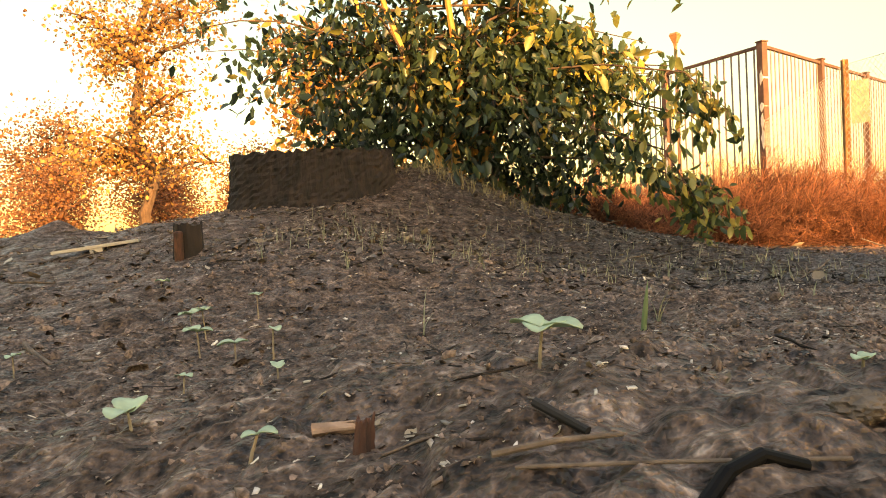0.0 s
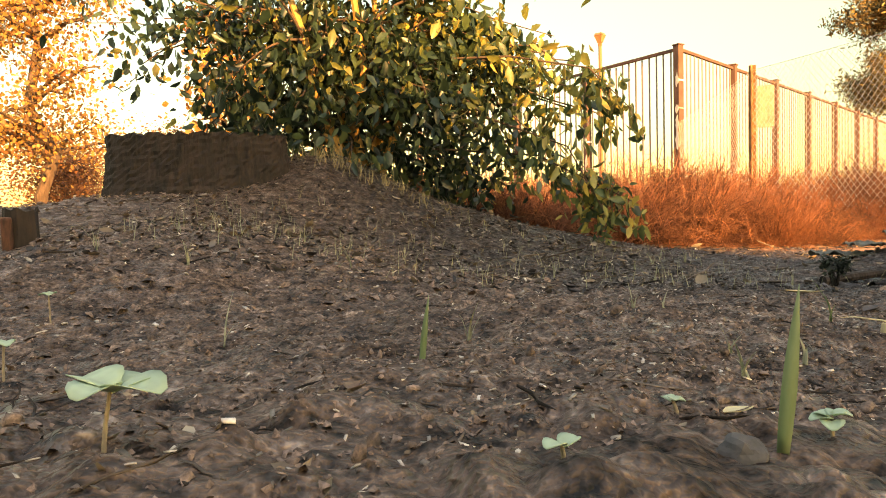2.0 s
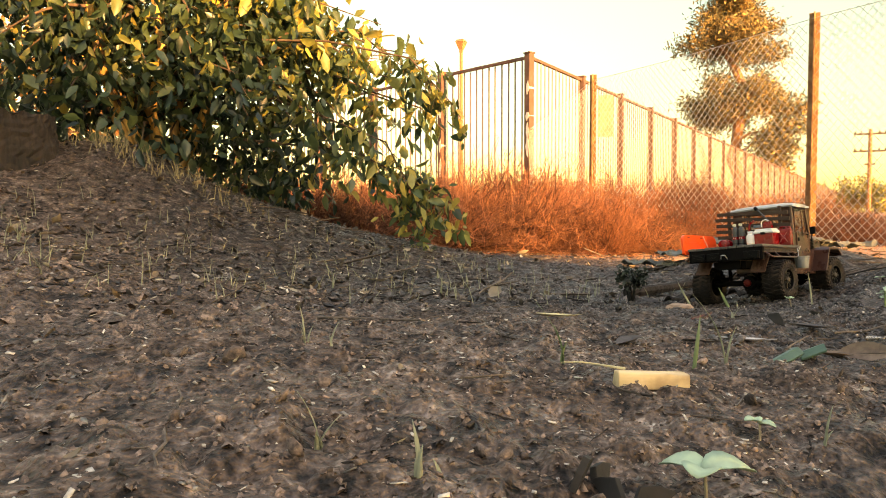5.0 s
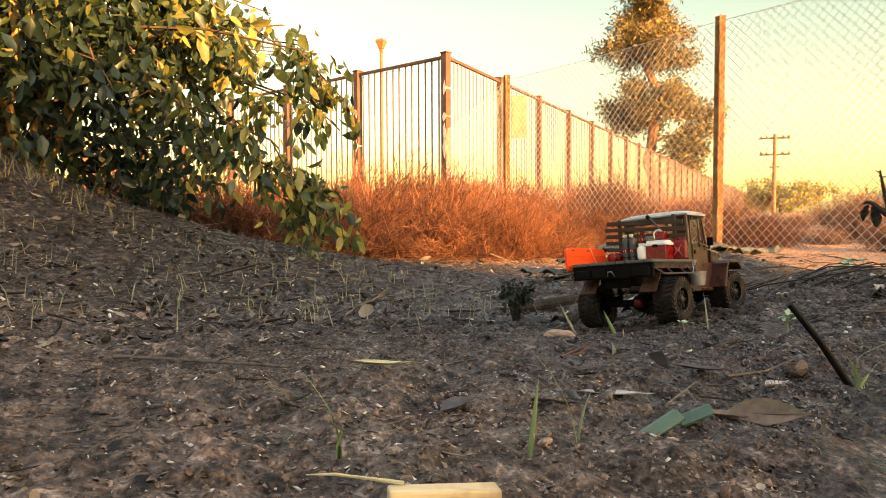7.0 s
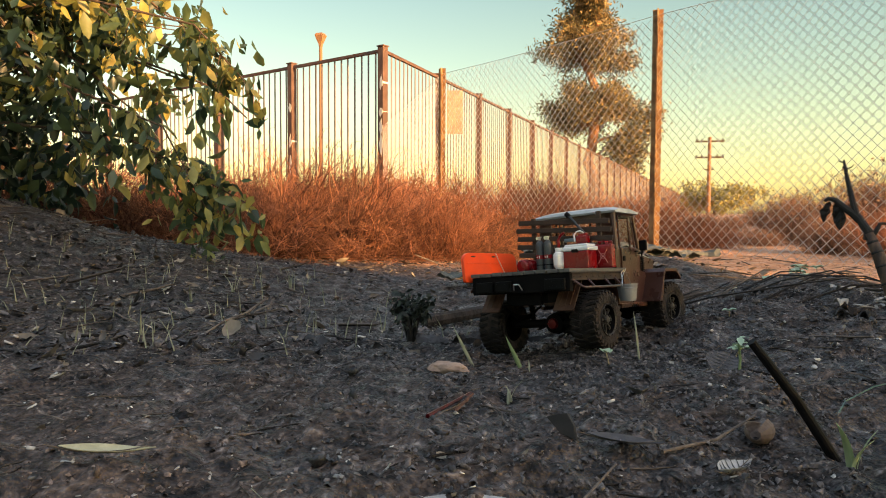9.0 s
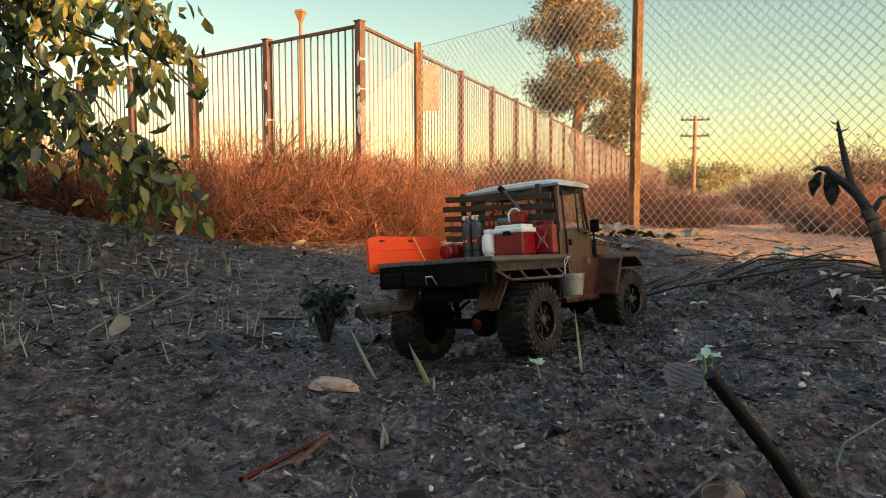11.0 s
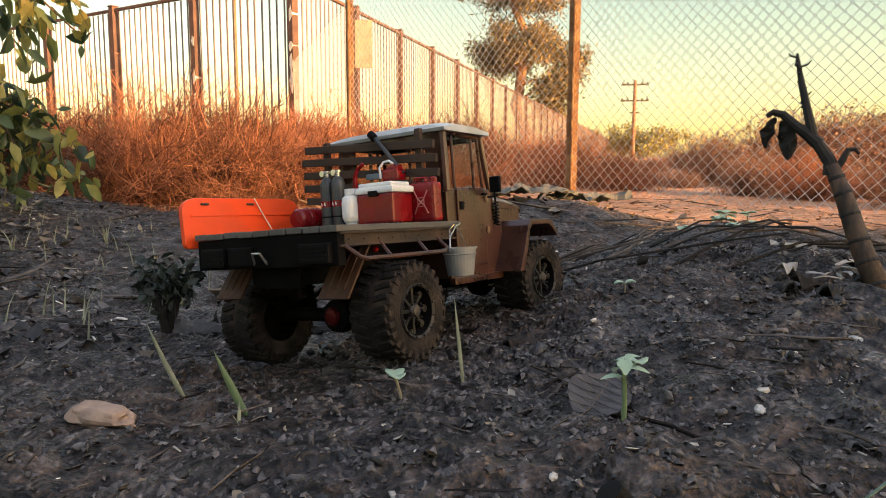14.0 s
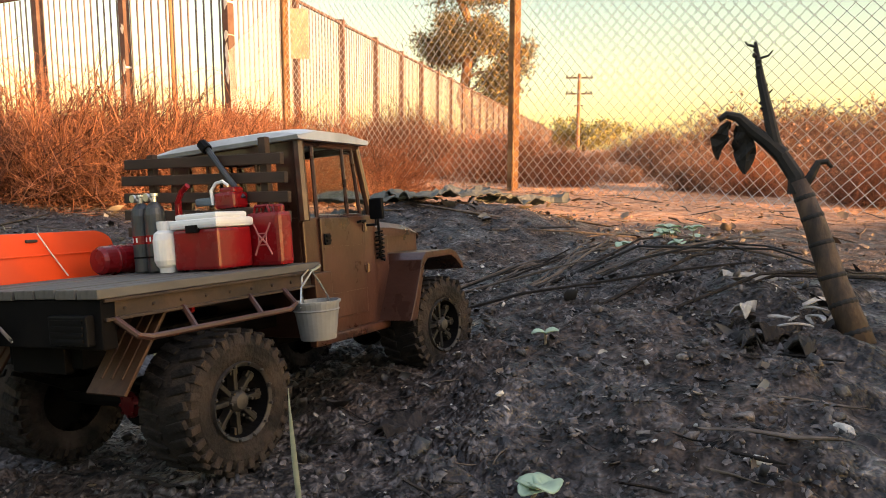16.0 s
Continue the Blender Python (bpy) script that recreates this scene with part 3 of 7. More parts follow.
def wheel(side, y, z, steer=0):
    """One balloon mud tyre on a dark eight-spoke rim; outer face towards +x of its own."""
    w = tagged(new("wheel"), label="mud-caked balloon tyre on a dark spoked rim")
    w.parent = truck
    w.matrix_basis = pose(side * 0.094, y, z + side * 0.005, 0, 0, steer + (0 if side > 0 else 180)) @ Matrix.Diagonal((1, 0.88, 0.88, 1))
    turn = Matrix.Rotation(radians(90), 4, "Y")
    bm = B()
    prof = [(0.029, -0.021), (0.035, -0.0235), (0.044, -0.0245), (0.0505, -0.0225), (0.0535, -0.018), (0.0545, -0.009), (0.0548, 0.0),
            (0.0545, 0.009), (0.0535, 0.018), (0.0505, 0.0225), (0.044, 0.0245), (0.035, 0.0235), (0.029, 0.021)]
    lathe(bm, prof, 48, turn, False)
    part("tyre", bm, M_TYRE, w, "mud-caked black rubber tyre")
    r = random.Random(int(y * 100) + side)
    for k in range(26):
        a = 2 * math.pi * k / 26
        for s in (-1, 1):
            rot = Matrix.Rotation(a + (0.06 if s > 0 else -0.06), 4, "X") @ Matrix.Scale(1 + r.uniform(-0.006, 0.01), 4)
            if s not in LUGS:
                bm = box(B(), s * 0.004, s * 0.0225, -0.0033, 0.0033, 0.0525, 0.0563, 0.0008, Matrix.Rotation(s * 0.3, 4, "Z"))
                box(bm, s * 0.0185, s * 0.0243, -0.003, 0.003, 0.0445, 0.0535, 0.0007)
                LUGS[s] = part("tread_lug", bm, M_TYRE, w, at=rot)
            else:
                share("tread_lug", LUGS[s], w, rot)
    bm = B()
    lathe(bm, [(0.004, 0.008), (0.024, 0.008), (0.0265, 0.017), (0.0275, 0.0225), (0.0296, 0.022), (0.0296, 0.0), (0.004, 0.0)], 36, turn)
    part("rim_dish", bm, M_CHASSIS, w, "black rim dish")
    bm = B()
    lathe(bm, [(0.0272, 0.019), (0.0278, 0.0232), (0.0304, 0.0245), (0.0312, 0.0215), (0.029, 0.019), (0.0272, 0.019)], 36, turn, False)
    part("rim", bm, M_RIM, w, "dark dusty rim ring")
    for k in range(8):
        rot = Matrix.Rotation(2 * math.pi * k / 8, 4, "X")
        if "spoke" not in LUGS:
            bm = box(B(), 0.0105, 0.0175, -0.0019, 0.0019, 0.005, 0.0265, 0.0007)
            box(bm, 0.012, 0.0165, -0.0042, 0.0042, 0.0205, 0.0268, 0.0008)
            LUGS["spoke"] = part("spoke", bm, M_RIM, w, at=rot)
            bm = lathe(B(), [(0.0011, 0.02), (0.0011, 0.0228)], 6, Matrix.Translation((0, 0, 0.0105)) @ turn)
            LUGS["nut"] = part("wheel_nut", bm, M_RIM, w, at=rot)
        else:
            share("spoke", LUGS["spoke"], w, rot)
            share("wheel_nut", LUGS["nut"], w, rot)
    for k in range(12):
        rot = Matrix.Rotation(2 * math.pi * (k + 0.5) / 12, 4, "X")
        if "bolt" not in LUGS:
            bm = lathe(B(), [(0.0013, 0.0), (0.0013, 0.0016), (0.0006, 0.002)], 6, Matrix.Translation((0.0238, 0, 0.0292)) @ turn)
            LUGS["bolt"] = part("ring_bolt", bm, M_RIM, w, at=rot)
        else:
            share("ring_bolt", LUGS["bolt"], w, rot)
    part("hub", lathe(B(), [(0.0085, 0.008), (0.0085, 0.0195), (0.006, 0.0225), (0.002, 0.023)], 20, turn), M_RIM, w, "dark wheel hub")
    return w


wheel(1, -0.135, 0.0505)
wheel(-1, -0.135, 0.0505)
wheel(1, 0.149, 0.06, -6)
wheel(-1, 0.149, 0.06, -6)

# running gear
for s in (-1, 1):
    bm = box(B(), s * 0.036 - 0.006, s * 0.036 + 0.006, -0.2, 0.205, 0.088, 0.106, 0.001)
    part("chassis_rail", bm, M_CHASSIS, truck)
for y, z in ((-0.135, 0.0505), (0.149, 0.06)):
    bm = tube(B(), [(-0.075, y, z), (0.075, y, z)], 0.0075, 10)
    lathe(bm, [(0.006, -0.014), (0.017, -0.01), (0.019, 0.0), (0.017, 0.01), (0.006, 0.014)], 16, Matrix.Translation((0.018, y, z)) @ Matrix.Rotation(radians(90), 4, "X"))
    ax = part("axle", bm, M_CHASSIS, truck)
    if y < 0:
        bm = B()
        lathe(bm, [(0.0095, 0.0), (0.01, 0.003), (0.0075, 0.006), (0.003, 0.0065)], 18, Matrix.Translation((0.018, y - 0.012, z)) @ Matrix.Rotation(radians(90), 4, "X"))
        part("differential_cover", bm, M_REDMETAL, ax, "red metal differential cover")
        for k in range(8):
            a = k * math.pi / 4
            m = Matrix.Translation((0.018 + 0.0078 * math.cos(a), y - 0.012, z + 0.0078 * math.sin(a))) @ Matrix.Rotation(radians(90), 4, "X")
            part("bolt", lathe(B(), [(0.0013, 0), (0.0013, 0.0065)], 6), M_REDMETAL, ax, at=m)
    for s in (-1, 1):
        bm = B()
        for k in range(4):
            c = [(s * 0.05, y - 0.06 + 0.12 * i / 8, z + 0.014 + 0.004 * k + 0.016 * (2 * i / 8 - 1) ** 2) for i in range(9)] if k == 0 else [(s * 0.05, y - 0.06 + 0.008 * k + (0.12 - 0.016 * k) * i / 8, z + 0.014 - 0.003 * k + 0.016 * (2 * i / 8 - 1) ** 2) for i in range(9)]
            tube(bm, c, 0.0022, 4)
        part("leaf_spring", bm, M_CHASSIS, truck)
        bm = tube(B(), [(s * 0.042, y + 0.02, z + 0.005), (s * 0.04, y + 0.006, z + 0.055)], 0.0045, 8)
        tube(bm, [(s * 0.04 + 0.006 * math.cos(q * 0.9), y + 0.017 - 0.00028 * q * 1.0 + 0.006 * math.sin(q * 0.9), z + 0.012 + 0.0011 * q) for q in range(36)], 0.001, 4)
        part("shock_absorber", bm, M_CHASSIS, truck)
bm = box(B(), -0.022, 0.022, 0.0, 0.07, 0.066, 0.1, 0.004)
part("gearbox", bm, M_CHASSIS, truck)
bm = tube(B(), [(0.012, -0.12, 0.058), (0.006, 0.01, 0.078)], 0.004, 8)
part("drive_shaft", bm, M_CHASSIS, truck)
bm = tube(B(), [(-0.03, 0.14, 0.052), (0.08, 0.145, 0.06)], 0.0022, 6)
part("tie_rod", bm, M_CHROME, truck)

# flat bed: planks, side channels, rear beam with lamps
PX = 0.2 / 9
p0 = None
for i in range(9):
    x = -0.1 + PX * (i + 0.5)
    if p0 is None:
        bm = box(B(), -PX / 2 + 0.0012, PX / 2 - 0.0012, -0.224, -0.02, -0.006, 0.0, 0.0009)
        p0 = part("plank", bm, M_PLANK, truck, "grey weathered plank", at=pose(x, 0, 0.143))
    else:
        share("plank", p0, truck, pose(x, random.Random(i).uniform(-0.001, 0.001), 0.143 + random.Random(i).uniform(-0.0004, 0.0004)))
for s in (-1, 1):
    prof = [(-0.22, 0.1235), (-0.022, 0.1235), (-0.022, 0.1365), (-0.22, 0.1365)]
    bm = prism(B(), prof, s * 0.092, s * 0.0955, 0.0006)
    ch = part("side_channel", bm, M_CHANNEL, truck, "rusty dark steel channel under the planks")
    for z in (0.1345, 0.123):
        part("flange", box(B(), min(s * 0.0955, s * 0.099), max(s * 0.0955, s * 0.099), -0.22, -0.022, z, z + 0.002, 0.0004), M_CHANNEL, ch)
    for i in range(9):
        bm = lathe(B(), [(0.0011, 0.0), (0.0011, 0.001), (0.0005, 0.0014)], 8)
        part("rivet", bm, M_CHANNEL, ch, at=Matrix.Translation((s * 0.0954, -0.205 + 0.0215 * i, 0.1293)) @ Matrix.Rotation(radians(s * 90), 4, "Y"))
    # tubular side step
    bm = B()
    pts = [(s * 0.097, -0.213, 0.124), (s * 0.111, -0.208, 0.113), (s * 0.112, -0.2, 0.111), (s * 0.112, -0.075, 0.111), (s * 0.111, -0.068, 0.114), (s * 0.098, -0.066, 0.125)]
    tube(bm, pts, 0.0022, 8)
    for y in (-0.165, -0.105):
        tube(bm, [(s * 0.112, y, 0.111), (s * 0.097, y + 0.003, 0.125)], 0.002, 6)
    part("side_step", bm, M_PAINT, truck)
    # mud flap with pressed ribs
    bm = box(B(), -0.019, 0.019, -0.0012, 0.0012, -0.066, 0.0, 0.0006)
    for q in (-0.01, 0.0, 0.01):
        box(bm, q - 0.0012, q + 0.0012, -0.0022, 0.0022, -0.056, -0.008, 0.0006)
    part("mud_flap", bm, M_FLAP, truck, "rust-brown ribbed metal mud flap", at=pose(s * 0.073, -0.168, 0.128, -36))
    bm = prism(B(), [(-0.03, 0.134), (-0.03, 0.1), (-0.008, 0.09), (-0.008, 0.134)], s * 0.088, s * 0.1, 0.0008)
    part("bed_bracket", bm, M_PAINT, truck)
bm = box(B(), -0.097, 0.097, -0.222, -0.212, 0.106, 0.1365, 0.001)
beam = part("rear_beam", bm, M_CHASSIS, truck, "black rear crossbeam")
for x0, x1 in ((-0.086, -0.052), (-0.045, -0.012), (0.052, 0.09)):
    bm = box(B(), x0, x1, -0.2275, -0.221, 0.109, 0.1275, 0.0012)
    for k in range(4):
        box(bm, x0 + 0.003, x1 - 0.003, -0.2285, -0.227, 0.1115 + k * 0.0038, 0.1135 + k * 0.0038)
    part("lamp_housing", bm, M_BLACK, beam, "black ribbed lamp housing")
bm = tube(B(), [(-0.008, -0.226, 0.11), (-0.004, -0.232, 0.121), (0.006, -0.232, 0.121), (0.01, -0.226, 0.11)], 0.0012, 6)
part("tow_loop", bm, M_CHROME, beam, "bright wire tow loop")
for x in (-0.04, 0.0, 0.04):
    bm = box(B(), x - 0.004, x + 0.004, -0.212, -0.024, 0.122, 0.1365, 0.0006)
    part("bed_bearer", bm, M_CHASSIS, truck)
bm = box(B(), -0.03, 0.03, -0.205, -0.198, 0.085, 0.107, 0.001)
part("rear_crossmember", bm, M_CHASSIS, truck)
for x in (0.06,):
    bm = lathe(B(), [(0.0035, 0), (0.0035, 0.003), (0.002, 0.004)], 12, Matrix.Translation((x, -0.123, 0.118)) @ Matrix.Rotation(radians(90), 4, "X"))
    part("marker_lamp", bm, M_LAMPRED, truck, "small red lens")

# cab
W2 = 0.08
prof = [(0.002, 0.076), (0.106, 0.078), (0.106, 0.176), (0.1, 0.181), (0.004, 0.181), (0.0, 0.176)]
bm = B()
for s in (-1, 1):
    prism(bm, prof, min(s * W2, s * (W2 - 0.004)), max(s * W2, s * (W2 - 0.004)), 0.0015)
box(bm, -W2 + 0.004, W2 - 0.004, 0.0, 0.004, 0.078, 0.181, 0.001)
box(bm, -W2 + 0.004, W2 - 0.004, 0.102, 0.106, 0.078, 0.179, 0.001)
box(bm, -W2 + 0.004, W2 - 0.004, 0.004, 0.102, 0.078, 0.084)
part("cab_body", bm, M_PAINT, truck, at=CAB)
for s in (-1, 1):
    x = s * 0.0775
    for a, b, r in (((x + s * 0.001, 0.004, 0.178), (x - s * 0.002, 0.006, 0.248), 0.0052), ((x + s * 0.001, 0.101, 0.178), (x - s * 0.002, 0.087, 0.248), 0.0036)):
        part("window_pillar", tube(B(), [a, b], r, 8), M_PAINT, truck, at=CAB)
    part("roof_side_rail", tube(B(), [(x - s * 0.002, 0.004, 0.245), (x - s * 0.002, 0.088, 0.245)], 0.004, 8), M_PAINT, truck, at=CAB)
    part("rear_corner_panel", box(B(), min(x - s * 0.001, x - s * 0.024), max(x - s * 0.001, x - s * 0.024), 0.0015, 0.0055, 0.178, 0.246, 0.001), M_PAINT, truck, at=CAB)
part("rear_header", box(B(), -0.077, 0.077, 0.0015, 0.006, 0.238, 0.249, 0.001), M_PAINT, truck, at=CAB)
part("front_header", box(B(), -0.077, 0.077, 0.084, 0.09, 0.24, 0.249, 0.001), M_PAINT, truck, at=CAB)
for s in (-1, 1):
    dr = tagged(new("door"), label="brown door with a sliding window and black handle")
    dr.parent = truck
    dr.matrix_basis = CAB
    bm = box(B(), min(s * 0.08, s * 0.0826), max(s * 0.08, s * 0.0826), 0.02, 0.082, 0.09, 0.18, 0.001)
    box(bm, min(s * 0.0826, s * 0.0834), max(s * 0.0826, s * 0.0834), 0.022, 0.08, 0.152, 0.1535)
    box(bm, min(s * 0.0826, s * 0.0832), max(s * 0.0826, s * 0.0832), 0.02, 0.082, 0.111, 0.1122)
    part("door_panel", bm, M_PAINT, dr)
    bm = B()
    x = s * 0.079
    for a, b in (((x, 0.0205, 0.18), (x - s * 0.0015, 0.021, 0.243)), ((x - s * 0.0015, 0.021, 0.243), (x - s * 0.0015, 0.077, 0.243)), ((x - s * 0.0015, 0.077, 0.243), (x, 0.0835, 0.18)),
                 ((x, 0.0205, 0.181), (x, 0.0835, 0.181)), ((x, 0.064, 0.181), (x - s * 0.0015, 0.063, 0.243))):
        tube(bm, [a, b], 0.0019, 6)
    part("window_frame", bm, M_PAINT, dr)
    bm = box(B(), min(x, x - s * 0.001), max(x, x - s * 0.001), 0.022, 0.08, 0.198, 0.242)
    g = part("pane", bm, M_GLASS, dr, "dusty side window glass")
    g.visible_shadow = False
    bm = tube(B(), [(s * 0.083, 0.073, 0.174), (s * 0.087, 0.073, 0.175), (s * 0.087, 0.08, 0.175), (s * 0.083, 0.081, 0.174)], 0.0012, 6)
    part("door_handle", bm, M_BLACK, dr, "black handle")
    bm = box(B(), min(s * 0.0826, s * 0.0845), max(s * 0.0826, s * 0.0845), 0.023, 0.031, 0.156, 0.166, 0.0008)
    box(bm, min(s * 0.0845, s * 0.086), max(s * 0.0845, s * 0.086), 0.024, 0.03, 0.1585, 0.1605, 0.0004)
    box(bm, min(s * 0.0845, s * 0.086), max(s * 0.0845, s * 0.086), 0.024, 0.03, 0.1625, 0.1645, 0.0004)
    part("latch", bm, M_BLACK, dr, "dark door latch")
    for z in (0.131, 0.169):
        bm = tube(B(), [(s * 0.083, 0.084, z - 0.004), (s * 0.083, 0.084, z + 0.004)], 0.0022, 8)
        box(bm, min(s * 0.081, s * 0.084), max(s * 0.081, s * 0.084), 0.08, 0.09, z - 0.003, z + 0.003, 0.0005)
        part("hinge", bm, M_PAINT, dr)
    # mirror
    bm = tube(B(), [(s * 0.082, 0.084, 0.171), (s * 0.093, 0.088, 0.171), (s * 0.094, 0.089, 0.182)], 0.0014, 6)
    mr = part("mirror_arm", bm, M_BLACK, truck, "black mirror arm", at=CAB)
    bm = box(B(), min(s * 0.087, s * 0.102), max(s * 0.087, s * 0.102), 0.0865, 0.0915, 0.176, 0.196, 0.002)
    part("mirror", bm, M_BLACK, mr, "black square door mirror")
    # quarter pane in the cab's rear corner
    bm = box(B(), min(s * 0.03, s * 0.054), max(s * 0.03, s * 0.054), 0.0025, 0.0035, 0.186, 0.236)
    part("rear_pane", bm, M_GLASS, truck, "rear window glass", at=CAB).visible_shadow = False
bm = box(B(), -0.029, 0.029, 0.0025, 0.0035, 0.186, 0.236)
part("rear_pane", bm, M_GLASS, truck, "rear window glass", at=CAB).visible_shadow = False
for x in (-0.0305, 0.029):
    part("rear_mullion", box(B(), x, x + 0.0015, 0.001, 0.006, 0.18, 0.24), M_PAINT, truck, at=CAB)
bm = prism(B(), [(0.1, 0.184), (0.101, 0.184), (0.0875, 0.24), (0.0865, 0.24)], -0.074, 0.074)
part("windscreen", bm, M_GLASS, truck, "windscreen glass", at=CAB).visible_shadow = False
bm = B()
n = 14
for j, (yy, zz) in enumerate(((-0.004, 0.2465), (-0.006, 0.25), (-0.002, 0.256), (0.02, 0.2605), (0.06, 0.2605), (0.088, 0.257), (0.096, 0.2505), (0.094, 0.2465))):
    for i in range(n):
        u = 2 * i / (n - 1) - 1
        drop = 0.004 * abs(u) ** 6 + 0.0018 * u * u
        wz = (zz - 0.2465) if zz > 0.2465 else 0
        bm.verts.new((0.089 * u - 0.003, yy, 0.2465 + wz - (drop if wz > 0.006 else 0)))
bm.verts.ensure_lookup_table()
for j in range(7):
    for i in range(n - 1):
        a = j * n + i
        bm.faces.new((bm.verts[a], bm.verts[a + 1], bm.verts[a + n + 1], bm.verts[a + n]))
side = [bm.verts[j * n] for j in range(8)]
bm.faces.new(side)
bm.faces.new([bm.verts[j * n + n - 1] for j in range(8)][::-1])
bm.faces.new([bm.verts[i] for i in range(n)][::-1] + [bm.verts[7 * n + i] for i in range(n)])
bmesh.ops.recalc_face_normals(bm, faces=bm.faces)
part("roof", bm, M_ROOF, truck, "white painted roof with a gutter lip", at=CAB)
# seats and wheel in the dark cab
for x in (-0.037, 0.037):
    bm = box(B(), x - 0.026, x + 0.026, 0.014, 0.05, 0.118, 0.132, 0.004)
    box(bm, x - 0.025, x + 0.025, 0.01, 0.02, 0.13, 0.185, 0.004)
    part("seat", bm, M_DARKIN, truck, "dark seat", at=CAB)
bm = box(B(), -0.074, 0.074, 0.085, 0.1, 0.15, 0.182, 0.003)
part("dashboard", bm, M_DARKIN, truck, at=CAB)
bm = tube(B(), [(-0.037 + 0.013 * math.cos(a), 0.074 + 0.004 * math.sin(a), 0.178 + 0.012 * math.sin(a)) for a in np.linspace(0, 6.29, 20)], 0.0014, 6)
part("steering_wheel", bm, M_BLACK, truck, at=CAB)

# bonnet, wings, grille
bm = B()
rows = []
for y, w, z in ((0.105, 0.071, 0.179), (0.15, 0.068, 0.177), (0.19, 0.064, 0.173), (0.21, 0.062, 0.169), (0.214, 0.061, 0.163)):
    rows.append([bm.verts.new((w * u, y, z - 0.006 * abs(u) ** 3 - (0.004 if abs(u) == 1 else 0))) for u in (-1, -0.85, -0.5, 0, 0.5, 0.85, 1)])
for a, b in zip(rows, rows[1:]):
    for i in range(6):
        bm.faces.new((a[i], a[i + 1], b[i + 1], b[i]))
low = [[bm.verts.new((v.co.x, v.co.y, 0.158)) for v in (r[0], r[-1])] for r in rows]
for k in range(4):
    bm.faces.new((rows[k][0], rows[k + 1][0], low[k + 1][0], low[k][0]))
    bm.faces.new((rows[k + 1][-1], rows[k][-1], low[k][1], low[k + 1][1]))
bm.faces.new([*rows[-1], low[-1][1], low[-1][0]])
bmesh.ops.recalc_face_normals(bm, faces=bm.faces)
part("bonnet", bm, M_PAINT, truck, at=CAB)
bm = box(B(), -0.062, 0.062, 0.106, 0.208, 0.1, 0.16, 0.002)
part("engine_bay", bm, M_PAINT, truck, at=CAB)
bm = box(B(), -0.05, 0.05, 0.208, 0.213, 0.112, 0.158, 0.002)
part("grille", bm, M_ROOF, truck, at=CAB)
bm = box(B(), -0.1, 0.1, 0.222, 0.232, 0.09, 0.105, 0.003)
box(bm, -0.04, -0.03, 0.2, 0.224, 0.09, 0.104)
box(bm, 0.03, 0.04, 0.2, 0.224, 0.09, 0.104)
part("front_bumper", bm, M_CHASSIS, truck, at=CAB)
for s in (-1, 1):
    prof = [(0.1, 0.078), (0.112, 0.1), (0.128, 0.134), (0.136, 0.141), (0.186, 0.141), (0.196, 0.138), (0.212, 0.122), (0.21, 0.118), (0.195, 0.13),
            (0.186, 0.1345), (0.139, 0.1345), (0.132, 0.129), (0.121, 0.1), (0.112, 0.078)]
    bm = prism(B(), prof, min(s * 0.06, s * 0.117), max(s * 0.06, s * 0.117), 0.0008)
    part("wing", bm, M_PAINT, truck, at=CAB)
    bm = box(B(), min(s * 0.06, s * 0.08), max(s * 0.06, s * 0.08), 0.1, 0.125, 0.078, 0.16, 0.001)
    part("wing_side", bm, M_PAINT, truck, at=CAB)
    bm = box(B(), min(s * 0.078, s * 0.086), max(s * 0.078, s * 0.086), 0.0, 0.112, 0.07, 0.078, 0.0015)
    part("sill", bm, M_PAINT, truck, at=CAB)
    bm = lathe(B(), [(0.008, 0), (0.0085, 0.004), (0.004, 0.006)], 16, Matrix.Translation((s * 0.04, 0.212, 0.135)) @ Matrix.Rotation(radians(-90), 4, "X"))
    part("headlamp", bm, M_CHROME, truck, "round headlamp", at=CAB)
# black whip with a coil at the cowl
bm = tube(B(), [(0.081, 0.108, 0.138), (0.083, 0.108, 0.152), (0.082, 0.106, 0.195)], 0.0014, 6)
tube(bm, [(0.082 + 0.0042 * math.cos(q * 0.8), 0.108 + 0.0042 * math.sin(q * 0.8), 0.136 + 0.00052 * q) for q in range(56)], 0.0011, 4)
part("coil_whip", bm, M_BLACK, truck, "black coiled whip aerial", at=CAB)
# hoop and wire at the bed's corner
bm = tube(B(), [(0.1, -0.006, 0.14), (0.105, -0.018, 0.138), (0.107, -0.026, 0.137)], 0.0012, 6)
part("wire_hook", bm, M_CHROME, truck, "bright wire hook", at=CAB)

# headboard rack: posts, slats, a tool strapped across
for x in (-0.082, 0.058):
    bm = box(B(), x - 0.004, x + 0.004, -0.019, -0.013, 0.143, 0.25, 0.0008)
    part("rack_post", bm, M_SLAT, truck, at=CAB)
for z, x0, x1 in ((0.173, -0.1, 0.1), (0.189, -0.103, 0.101), (0.205, -0.102, 0.102), (0.221, -0.104, 0.1), (0.2365, -0.098, 0.097)):
    bm = box(B(), x0, x1, -0.0235, -0.019, -0.0046, 0.0046, 0.0007)
    part("rack_slat", bm, M_SLAT, truck, "dark stained wooden slat", at=pose(-0.015, -0.017, z, 0, 4, 0))
bm = tube(B(), [(0.002, -0.026, 0.246), (0.012, -0.028, 0.236), (0.044, -0.03, 0.2)], 0.0026, 8)
tl = part("tool_shaft", bm, M_CYL, truck, "grey metal tool shaft", at=CAB)
bm = tube(B(), [(-0.003, -0.027, 0.251), (0.003, -0.027, 0.245)], 0.0048, 8)
